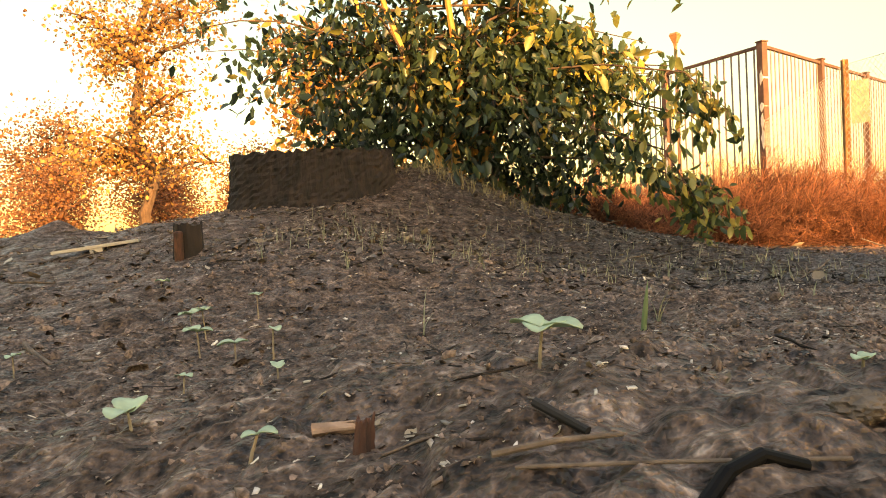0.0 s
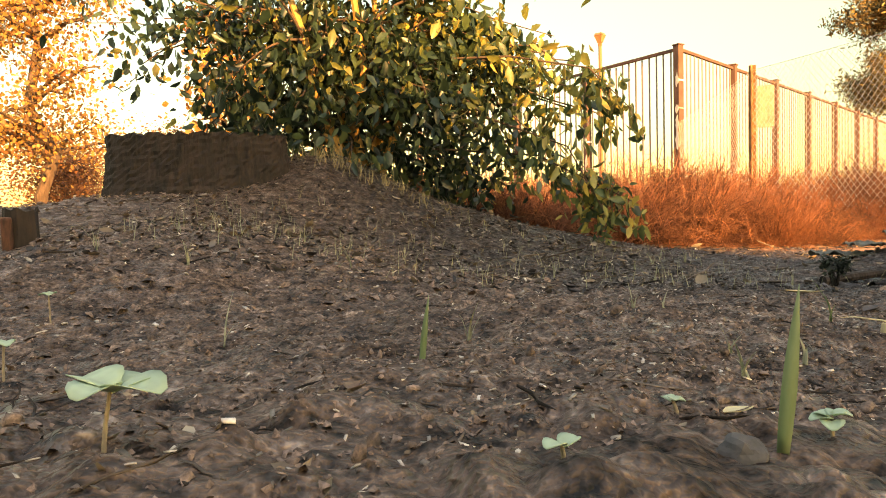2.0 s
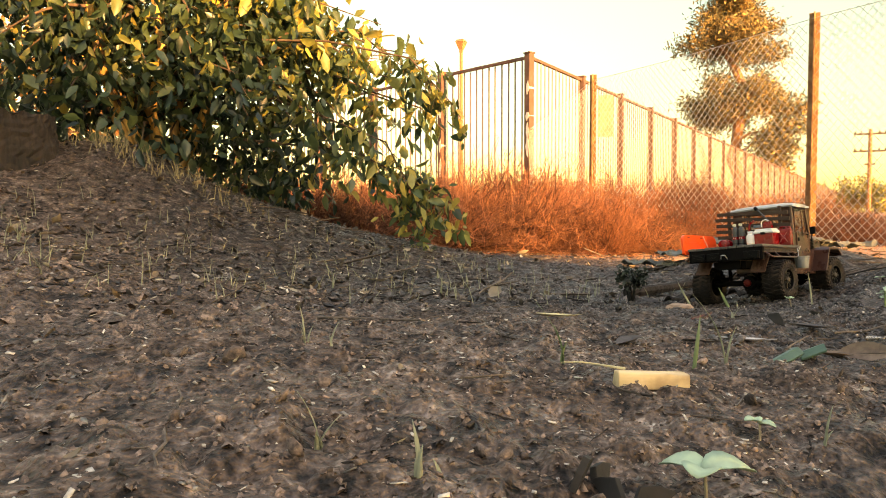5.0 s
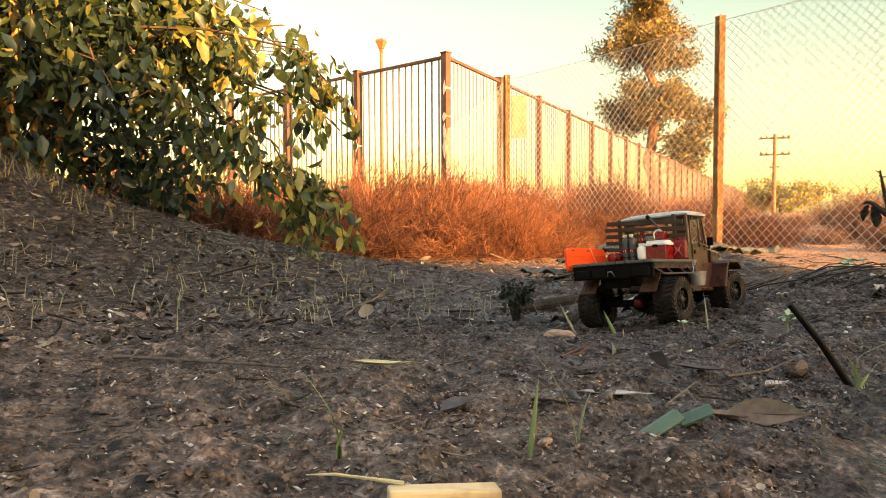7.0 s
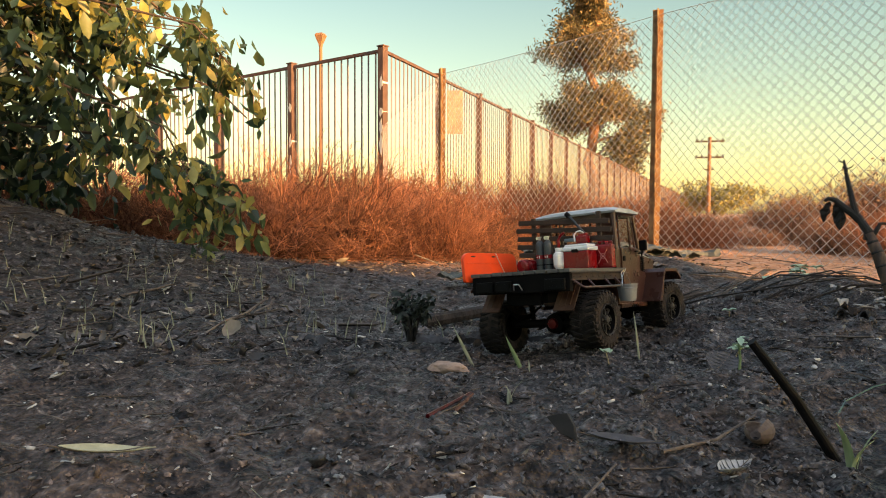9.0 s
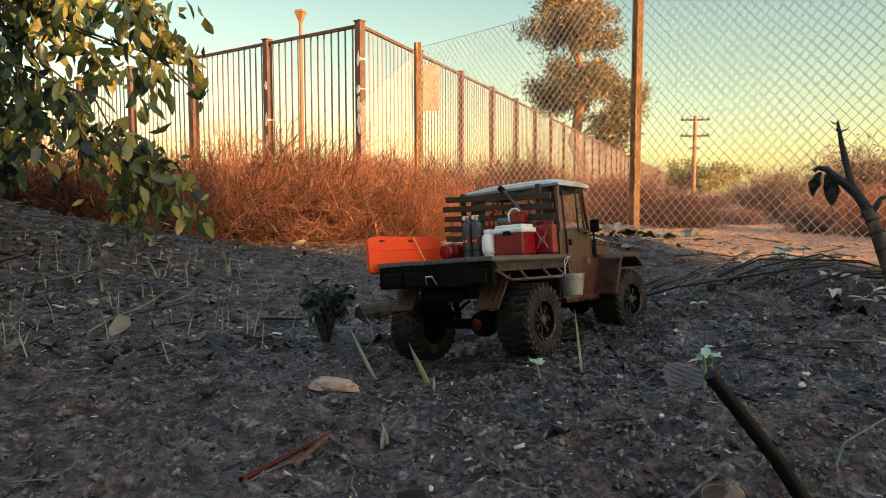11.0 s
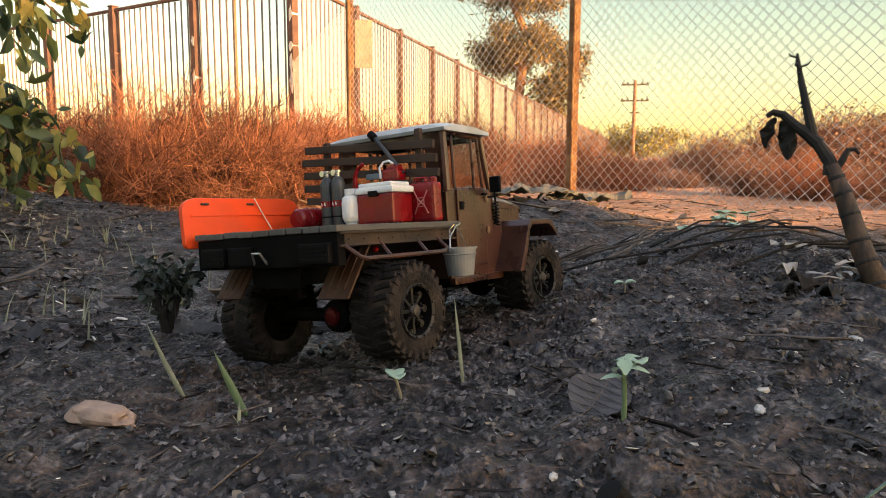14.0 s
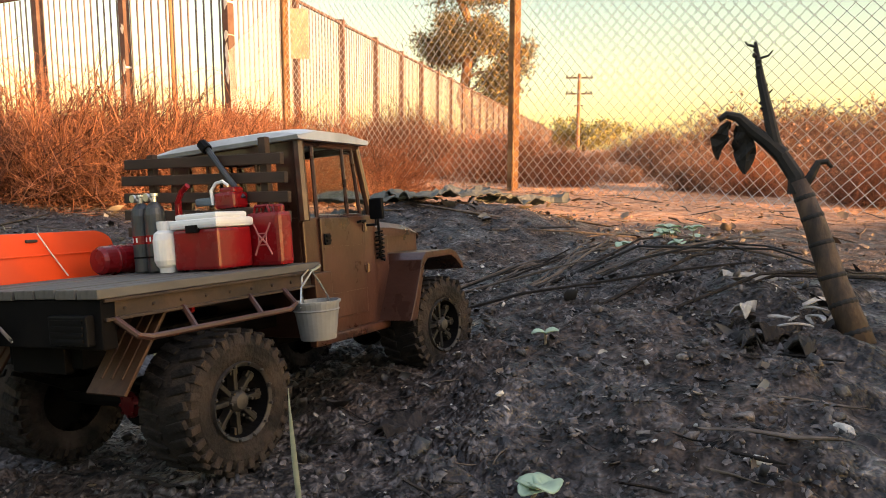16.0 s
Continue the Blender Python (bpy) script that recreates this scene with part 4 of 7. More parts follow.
part("tool_grip", bm, M_BLACK, tl, "black grip")

# ---- cargo, each on the bed ----
def cargo(name, x, y, z, label, category, rz=0):
    return thing(name, TRUCK @ pose(x, y, z, 0, 0, rz), label, category)


BZ = 0.1435
c = cargo("cool_box", 0.0425, -0.082, BZ, "red toy cool box with a white lid on the truck bed", "cool box")
bm = box(B(), -0.0245, 0.0245, -0.018, 0.018, 0.001, 0.033, 0.0025)
part("body", bm, M_RED, c)
bm = box(B(), -0.0265, 0.0265, -0.02, 0.02, 0.033, 0.0405, 0.0028)
box(bm, -0.023, 0.023, -0.0165, 0.0165, 0.04, 0.045, 0.0022)
part("lid", bm, M_WHITEPL, c, "white moulded lid")
bm = box(B(), -0.006, 0.006, -0.0215, -0.0175, 0.03, 0.036, 0.0006)
part("catch", bm, M_BLACK, c, "dark catch")
for sx in (-1, 1):
    for sy in (-1, 1):
        bm = box(B(), sx * 0.02 - 0.003, sx * 0.02 + 0.003, sy * 0.014 - 0.003, sy * 0.014 + 0.003, 0, 0.002)
        part("foot", bm, M_BLACK, c)
c = cargo("jerry_can", 0.077, -0.054, BZ, "red toy jerry can with an embossed cross", "jerry can")
bm = box(B(), -0.0175, 0.0175, -0.008, 0.008, 0, 0.043, 0.0035)
box(bm, -0.0172, 0.0172, -0.0012, 0.0012, 0.003, 0.041, 0.0005)
part("body", bm, M_RED, c)
# embossed lines in a paler red than the can
bm = B()
for a in (-1, 1):
    tube(bm, [(-0.009 * a, -0.0083, 0.009), (-0.004 * a, -0.0087, 0.018), (0, -0.0088, 0.0215)], 0.0008, 5)
    tube(bm, [(-0.009 * a, -0.0083, 0.034), (-0.004 * a, -0.0087, 0.025), (0, -0.0088, 0.0215)], 0.0008, 5)
tube(bm, [(-0.004, -0.0086, 0.017), (0.004, -0.0086, 0.017), (0.004, -0.0086, 0.026), (-0.004, -0.0086, 0.026), (-0.004, -0.0086, 0.017)], 0.0007, 4)
part("embossed_cross", bm, M_PALERED, c, "pale red embossing")
bm = B()
for q in (-0.005, 0.0, 0.005):
    tube(bm, [(-0.011, q, 0.042), (-0.009, q, 0.048), (0.004, q, 0.048), (0.006, q, 0.042)], 0.0012, 5)
part("handle", bm, M_RED, c)
bm = lathe(B(), [(0.004, 0.041), (0.0042, 0.047), (0.003, 0.0485)], 12, Matrix.Translation((0.012, 0, 0)))
part("cap", bm, M_RED, c)
c = cargo("propane_tank", 0.008, -0.098, BZ, "small white propane bottle on the truck bed", "gas bottle")
bm = lathe(B(), [(0.0065, 0.0), (0.007, 0.004), (0.0088, 0.006), (0.0102, 0.01), (0.0104, 0.026), (0.0092, 0.0315), (0.006, 0.034), (0.0055, 0.036)], 24)
part("bottle", bm, M_WHITEPL, c, smooth=False)
bm = lathe(B(), [(0.0065, 0.0345), (0.0068, 0.041), (0.0062, 0.041), (0.006, 0.036)], 20)
part("collar", bm, M_WHITEPL, c)
for x in (-0.0405, -0.0235):
    c = cargo("gas_cylinder", x, -0.082, BZ, "tall grey gas cylinder with a bright valve", "gas cylinder")
    bm = lathe(B(), [(0.0076, 0), (0.0082, 0.001), (0.0082, 0.048), (0.0072, 0.0535), (0.0045, 0.057), (0.003, 0.0585)], 22)
    part("cylinder", bm, M_CYL, c)
    bm = lathe(B(), [(0.0025, 0.058), (0.0025, 0.063), (0.0042, 0.0635), (0.0042, 0.0655), (0.0012, 0.066)], 12)
    tube(bm, [(0, 0, 0.061), (0, -0.006, 0.061)], 0.0016, 6)
    lathe(bm, [(0.0034, 0), (0.0034, 0.002)], 12, Matrix.Translation((0, -0.006, 0.0625)) @ Matrix.Rotation(radians(90), 4, "X"))
    part("valve", bm, M_CHROME, c, "bright brass-and-chrome valve and gauge")
    bm = lathe(B(), [(0.0084, 0.024), (0.0084, 0.031), (0.008, 0.031), (0.008, 0.024)], 22)
    part("label_band", bm, M_RED, c, "red paper band")
    bm = B()
    for q in (-0.9, -0.35):
        a = -1.57 + q + 0.62
        box(bm, -0.0006, 0.0006, -0.00015, 0.00015, 0.0255, 0.0295, 0, pose(0.0085 * math.cos(a), 0.0085 * math.sin(a), 0, 0, 0, math.degrees(a) + 90))
    part("print_bar", bm, M_WHITEPL, c, "pale printed bars")
    bm = lathe(B(), [(0.0085, 0.012), (0.0085, 0.0135), (0.008, 0.0135), (0.008, 0.012)], 22)
    part("strap", bm, M_CHASSIS, c, "dark strap")
c = cargo("red_pipe_jack", -0.008, -0.07, BZ, "red upright jack with an angled lever", "jack")
bm = box(B(), -0.0022, 0.0022, -0.0022, 0.0022, 0, 0.058, 0.0006)
box(bm, -0.006, 0.006, -0.006, 0.006, 0, 0.002, 0.0005)
part("post", bm, M_RED, c)
bm = tube(B(), [(0, -0.001, 0.056), (0.006, -0.001, 0.065), (0.014, -0.001, 0.07)], 0.0024, 8)
part("lever", bm, M_RED, c)
c = cargo("red_drum", -0.067, -0.085, BZ + 0.0125, "red toy fuel drum lying on its side", "drum")
bm = B()
ln = Matrix.Rotation(radians(90), 4, "X")
lathe(bm, [(0.004, -0.024), (0.01, -0.0232), (0.0122, -0.02), (0.0125, 0.0), (0.0122, 0.02), (0.01, 0.0232), (0.004, 0.024)], 24, ln)
for q in (-0.009, 0.009):
    lathe(bm, [(0.0124, q - 0.001), (0.0131, q), (0.0124, q + 0.001)], 24, ln)
part("shell", bm, M_RED, c)
c = cargo("chainsaw", 0.032, -0.05, BZ + 0.0485, "red toy chainsaw with a pale hoop handle", "chainsaw")
bm = box(B(), -0.01, 0.012, -0.009, 0.009, 0.0, 0.014, 0.003)
box(bm, -0.006, 0.01, -0.006, 0.006, 0.012, 0.018, 0.002)
part("motor_housing", bm, M_RED, c)
bm = tube(B(), [(-0.012, -0.008, 0.004), (-0.013, -0.008, 0.016), (-0.008, -0.007, 0.022), (0.0, -0.007, 0.023), (0.006, -0.007, 0.019)], 0.0014, 6)
part("hoop_handle", bm, M_WHITEPL, c, "pale hoop handle")
bm = box(B(), -0.036, -0.01, -0.006, -0.003, 0.004, 0.011, 0.002)
part("guide_bar", bm, M_BLUE, c, "grey-blue bar guard")
bm = box(B(), -0.03, 0.03, -0.009, 0.009, -0.0485, -0.0005, 0.002)
tagged(part("crate", bm, M_SLAT, at=TRUCK @ pose(0.03, -0.052, BZ + 0.0485)), "dark wooden crate behind the cool box", "crate")
# orange recovery board along the bed's far edge
c = cargo("recovery_board", -0.1105, -0.146, 0.153, "bright orange plastic recovery board with slotted holds", "recovery board")
L, H0 = 0.084, 0.03
out = []
for a in range(9):
    q = a / 8 * math.pi / 2
    out.append((L - 0.02 + 0.02 * math.sin(q), H0 - 0.014 + 0.014 * math.cos(q)))
for a in range(5):
    q = a / 4 * math.pi / 2
    out.append((L - 0.006 + 0.006 * math.cos(q), -0.018 - 0.006 * math.sin(q)))

left = [(-y, z) for y, z in out][::-1]
bm = prism(B(), left + out, -0.003, 0.003, 0.0008)
bmesh.ops.transform(bm, matrix=Matrix.Rotation(radians(-4), 4, "Y"), verts=bm.verts)
for z in (0.011,):
    box(bm, 0.002, 0.0036, -0.074, 0.074, z - 0.0007, z + 0.0007, 0.0004)
part("board", bm, M_ORANGE, c)
for y in (-0.055, 0.008):
    bm = box(B(), 0.0005, 0.0036, y - 0.005, y + 0.005, 0.0222, 0.0246, 0.001)
    part("slot", bm, M_DARKIN, c, "dark grip slot")
bm = tube(B(), [(0.0045, 0.012, 0.03), (0.006, 0.022, 0.012), (0.008, 0.034, -0.008)], 0.0006, 4)
part("cord", bm, M_WHITEPL, c, "thin pale cord")
# bucket on its wire
c = thing("bucket", TRUCK @ pose(0.111, -0.044, 0.083), "small zinc bucket hanging from the bed on a wire", "bucket")
bm = B()
lathe(bm, [(0.014, 0.0), (0.0143, 0.0015), (0.0182, 0.0285), (0.0195, 0.0285), (0.0195, 0.0305), (0.0178, 0.0305), (0.0138, 0.002)], 28)
lathe(bm, [(0.0176, 0.0225), (0.0184, 0.0232), (0.0178, 0.024)], 28)
part("pail", bm, M_ZINC, c)
bm = tube(B(), [(0.0, -0.0185, 0.027), (-0.002, -0.014, 0.042), (-0.004, 0.002, 0.054), (-0.004, 0.01, 0.045), (0.0, 0.0185, 0.027)], 0.0008, 5)
tube(bm, [(-0.003, -0.003, 0.0555), (-0.006, -0.008, 0.05), (-0.004, -0.012, 0.038), (-0.005, -0.009, 0.03)], 0.0007, 5)
part("wire_handle", bm, M_CHROME, c, "thin bright wire handle")

# ---- trees, bush, brush ----
def leaf_cloud(name, centres, count, size, parent, material, spread, seed, droop=0.4, fold=0.25, kind="stuff", aspect=0.5):
    """Many separate folded leaves scattered about the centres."""
    r = np.random.default_rng(seed)
    c = np.array(centres)[r.integers(0, len(centres), count)]
    p = c + r.normal(0, 1, (count, 3)) * spread
    ax = r.normal(0, 1, (count, 3))
    ax[:, 2] -= droop
    ax /= np.linalg.norm(ax, axis=1, keepdims=True)
    sd = np.cross(ax, r.normal(0, 1, (count, 3)))
    sd /= np.linalg.norm(sd, axis=1, keepdims=True)
    up = np.cross(sd, ax)
    ln = size * r.uniform(0.55, 1.25, (count, 1))
    w = ln * aspect / 2 * r.uniform(0.8, 1.2, (count, 1))
    V = np.stack([p, p + ax * ln * 0.35 + sd * w + up * w * fold, p + ax * ln * 0.75 + sd * w * 0.7 + up * w * fold * 0.6 - up * ln * 0.05, p + ax * ln - up * ln * 0.14,
                  p + ax * ln * 0.75 - sd * w * 0.7 + up * w * fold * 0.6 - up * ln * 0.05, p + ax * ln * 0.35 - sd * w + up * w * fold, p + ax * ln * 0.4 - up * ln * 0.01], 1)
    o = 7 * np.arange(count)[:, None]
    F = np.concatenate([np.array([[0, 1, 6], [1, 2, 6], [2, 3, 6], [3, 4, 6], [4, 5, 6], [5, 0, 6]])[None] + o[:, None]], 0).reshape(-1, 3)
    me = bpy.data.meshes.new(name)
    me.vertices.add(7 * count)
    me.vertices.foreach_set("co", V.ravel())
    me.loops.add(F.size)
    me.loops.foreach_set("vertex_index", F.ravel())
    me.polygons.add(len(F))
    me.polygons.foreach_set("loop_start", np.arange(0, F.size, 3))
    me.update(calc_edges=True)
    me.materials.append(material)
    ob = new(name, me)
    ob.parent = parent
    return tagged(ob, kind=kind)


def limb(bm, a, b, r0, r1, sag, seed, n=7):
    """A crooked tapering limb; returns its points."""
    rr = random.Random(seed)
    a, b = Vector(a), Vector(b)
    ln = (b - a).length
    pts = [a + (b - a) * (i / n) + Vector((rr.uniform(-1, 1), rr.uniform(-1, 1), rr.uniform(-1, 1))) * ln * 0.035 * (1 if 0 < i < n else 0) + Vector((0, 0, sag * math.sin(math.pi * i / n))) for i in range(n + 1)]
    tube(bm, pts, r0, 7, r1)
    return pts


# leafy bush on the bank
bx, by = 0.22, 5.75
bush = thing("leafy_bush", pose(bx, by, gz(bx, by) - 0.05), "big green bush with yellowing, sunlit-coloured upper leaves and bright stems on the bank", "bush")
bm = B()
rb = random.Random(5)
tips = []
for i in range(8):
    a = 2.4 * i
    top = ((0.35 + 0.16 * i) * math.cos(a) - 0.22, 0.5 * math.sin(a), 2.3 + 0.6 * rb.random())
    pts = limb(bm, (0.07 * math.cos(a), 0.07 * math.sin(a), 0), top, 0.035, 0.012, 0.0, i)
    tips.append(pts)
part("trunk", bm, M_STEM, bush, "yellow-brown upright stems")
bm = B()
cent = []
for i in range(170):
    src = rb.choice(tips)
    p = src[rb.randint(1, len(src) - 1)]
    a = rb.uniform(0, 6.283)
    ln = rb.choice((0.4, 0.6, 0.8, 1.0, 1.5)) * rb.uniform(0.7, 1.1)
    e = p + Vector((math.cos(a) * ln * 1.2, math.sin(a) * ln * 0.75, rb.uniform(-0.45, 0.5)))
    e.x = min(e.x, 1.6)
    pts = limb(bm, p, e, 0.011, 0.003, 0.1, 50 + i, 5)
    cent += [q for q in pts[2:]]
for i, (ex, ey, ez) in enumerate(((1.55, -0.5, 0.42), (1.75, -0.6, 0.3), (1.35, -0.7, 0.62), (1.6, -0.35, 0.85), (1.2, -0.5, 0.3), (-1.4, -0.2, 1.2), (-1.6, -0.1, 0.9), (1.0, -0.8, 0.15), (0.8, -0.6, 0.3), (0.5, -0.7, 0.35), (-0.5, -0.5, 0.5), (-0.9, -0.3, 0.6), (0.2, -0.6, 0.6), (1.4, 0.3, 0.5), (1.2, 0.2, 0.9), (-1.2, 0.1, 0.7))):
    pts = limb(bm, (0.05, 0, 0.5 + 0.05 * i), (ex, ey, ez), 0.014, 0.004, 0.25, 300 + i, 8)
    cent += [q for q in pts[3:]] * 4
# low foliage down to the bank
rl = np.random.default_rng(9)
for q in rl.random((330, 3)):
    x = -1.15 + 2.1 * q[0]
    cent.append(Vector((x, -0.35 + 0.9 * q[1], gz(bx + x, by - 0.2) - gz(bx, by) + 0.06 + 0.85 * q[2])))
part("branchwork", bm, M_BARK, bush, "thin dark branches")
cent = [c for c in cent if c[0] < 1.05 or (c[0] < 1.65 and rb.random() < (0.6 if c[2] > 0.95 else 0.18))]
# light put into the leaf colour: yellow leaves upper right, dark ones below left
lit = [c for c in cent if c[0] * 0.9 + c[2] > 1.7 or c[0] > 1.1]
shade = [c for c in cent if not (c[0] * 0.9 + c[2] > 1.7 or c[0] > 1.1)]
leaf_cloud("crown", shade, 8600, 0.1, bush, M_SHADELEAF, 0.12, 11, 1.2, aspect=0.46)
leaf_cloud("sunny_crown", lit, 3900, 0.12, bush, M_SUNLEAF, 0.11, 12, 1.4, aspect=0.48)

# a low branch of the bush that hangs out over the bank
spray_at = Vector((bx, by, gz(bx, by) - 0.05))
bm = B()
hang = []
for i, run in enumerate((((0.6, 5.5, 1.1), (1.2, 5.15, 1.05), (1.65, 4.8, 0.9), (1.85, 4.62, 0.62)), ((0.7, 5.4, 0.45), (1.35, 5.0, 0.36), (1.88, 4.6, 0.02)), ((0.6, 5.4, 0.8), (1.05, 5.1, 0.62), (1.5, 4.8, 0.4), (1.72, 4.62, -0.1)))):
    q = [Vector(v) - spray_at for v in run]
    tube(bm, q, 0.009, 6, 0.003)
    for k in range(30):
        f = rb.uniform(0.35, 1.0) * (len(q) - 1)
        j = min(len(q) - 2, int(f))
        o = q[j].lerp(q[j + 1], f - j)
        e = o + Vector((rb.uniform(-0.1, 0.14), rb.uniform(-0.12, 0.12), rb.uniform(-0.22, 0.06)))
        tube(bm, [o, (o + e) / 2 + Vector((0, 0, 0.02)), e], 0.0022, 4, 0.001)
        hang += [(o + e) / 2, e, e + Vector((0, 0, -0.04))]
part("low_branch", bm, M_BARK, bush, "thin dark overhanging branch")
# the hanging spray takes the sunlit leaf colours too
leaf_cloud("hanging_leaves", hang, 760, 0.095, bush, M_SUNLEAF, 0.035, 13, 1.6, aspect=0.42)

# autumn trees
def autumn_tree(name, m, h, wide, leaves, size, seed, material, label, spread=0.35):
    t = thing(name, m, label, "tree")
    bm = B()
    rr = random.Random(seed)
    tr = limb(bm, (0, 0, -0.3), (0.1 * h * 0.3, 0, h), 0.015 * h, 0.005 * h, 0, seed, 9)
    cent = []
    for i in range(30):
        k = rr.randint(2, 9)
        p = tr[k]
        a = rr.uniform(0, 6.283)
        ln = wide * rr.uniform(0.45, 1.0) * (1.15 - 0.06 * k)
        pts = limb(bm, p, p + Vector((math.cos(a) * ln, math.sin(a) * ln, rr.uniform(0.05, 0.5) * ln)), 0.006 * h, 0.0015 * h, 0.1, seed + i, 6)
        cent += pts[2:]
        for q in range(3):
            b = pts[rr.randint(2, 5)]
            e = limb(bm, b, b + Vector((rr.uniform(-1, 1), rr.uniform(-1, 1), rr.uniform(-0.3, 0.8))) * ln * 0.35, 0.004 * h, 0.001 * h, 0, seed + 31 * i + q, 4)
            cent += e[1:]
    part("trunk", bm, M_BARK, t, "brown trunk and limbs")
    leaf_cloud("crown", cent, leaves, size, t, material, spread, seed, 0.5, aspect=0.7)
    return t


autumn_tree("autumn_tree", pose(-5.6, 14.0, -0.3), 7.8, 2.1, 13000, 0.085, 21, M_AUTUMN, "autumn tree with glowing yellow-orange leaves", 0.3)
at2 = autumn_tree("autumn_tree", pose(-3.0, 19.0, -0.4, 0, 0, 70), 5.0, 2.4, 2600, 0.18, 33, M_AUTUMN, "smaller autumn tree with sparse orange leaves", 0.3)
ft = autumn_tree("far_tree", pose(-14.5, 27.0, -0.5), 4.3, 2.5, 7500, 0.13, 44, M_REDLEAF, "reddish autumn tree at the edge of the field", 0.5)
tagged(ft, group="far autumn trees")
for x, y, k, a in ((-11.0, 29.5, 0.8, 80), (-19.0, 28.0, 1.0, 160), (-8.0, 33.0, 0.85, 240), (-24.5, 30.0, 1.1, 300), (-5.0, 36.0, 0.9, 20), (-1.0, 38.0, 0.9, 130), (-9.4, 24.5, 0.8, 210), (-6.4, 25.5, 0.85, 95), (-12.4, 23.5, 0.75, 330)):
    copy_thing(ft, pose(x, y, -0.5, 0, 0, a) @ Matrix.Diagonal((k, k, k * 0.8, 1)))

# pine far behind the fences
pine = thing("pine_tree", pose(39.3, 49.4, -0.6), "tall golden-lit pine with clumped crown", "tree")
bm = B()
rp_ = random.Random(8)
tr = limb(bm, (0, 0, 0), (-0.6, 0.2, 21), 0.55, 0.15, 0, 5, 10)
cent = []
for i in range(58):
    k = rp_.uniform(3.6, 9.9)
    o = tr[int(k)].lerp(tr[int(k) + 1], k - int(k))
    a = rp_.uniform(0, 6.283)
    ln = rp_.uniform(1.3, 4.3) * (1.3 - 0.06 * k)
    pts = limb(bm, o, o + Vector((math.cos(a) * ln, math.sin(a) * ln, rp_.uniform(-0.2, 0.35) * ln)), 0.13, 0.03, 0.2, 700 + i, 5)
    cent += pts[3:]
for ex, ez in ((3.6, 5.6), (4.2, 7.2), (3.0, 4.4), (-3.4, 8.4), (-4.0, 9.2), (4.6, 8.6), (2.2, 6.2)):
    pts = limb(bm, (0, 0, ez - 0.8), (ex * 0.75, -ex * 0.65, ez), 0.12, 0.03, 0.2, int(900 + ex * 10), 5)
    cent += pts[3:] * 2
part("trunk", bm, M_POLE, pine, "reddish trunk")
leaf_cloud("crown", cent, 42000, 0.36, pine, M_PINELEAF, 0.5, 91, -0.2, aspect=0.3)
fd = thing("round_far_tree", pose(95, 88.5, -0.8), "low round green tree in the far distance", "tree")
bm = B()
limb(bm, (0, 0, 0), (0, 0, 3), 0.4, 0.2, 0, 3, 4)
part("trunk", bm, M_BARK, fd)
rq = np.random.default_rng(2)
cc = rq.normal(0, 1, (60, 3)) * np.array((3.6, 3.6, 0.9)) + np.array((0, 0, 3.4))
leaf_cloud("crown", cc, 7000, 0.5, fd, M_FARLEAF, 0.5, 17, 0)


def strands(rr, p, d, ln, r, n, bend):
    """Many curved three-sided stems at once: points, corners and faces."""
    k = len(p)
    turn = rr.normal(0, bend, (k, 3))
    pts = [p]
    for i in range(n):
        d = d + turn / n + rr.normal(0, 0.12, (k, 3))
        d /= np.linalg.norm(d, axis=1, keepdims=True)
        q = pts[-1] + d * (ln / n)[:, None]
        q[:, 2] = np.maximum(q[:, 2], 0.01)
        pts.append(q)
    P = np.stack(pts, 1)
    w = r[:, None] * (1 - 0.6 * np.arange(n + 1) / n)[None]
    V = np.stack([P + w[:, :, None] * np.array((math.cos(a), math.sin(a), 0.6 * math.sin(a))) for a in (0.0, 2.094, 4.189)], 2)
    b = (3 * (n + 1)) * np.arange(k)[:, None, None] + 3 * np.arange(n)[None, :, None]
    F = np.stack([np.stack([b[..., 0] + a, b[..., 0] + (a + 1) % 3, b[..., 0] + 3 + (a + 1) % 3, b[..., 0] + 3 + a], -1) for a in range(3)], 2)
    return P, V.reshape(-1, 3), F.reshape(-1, 4), d


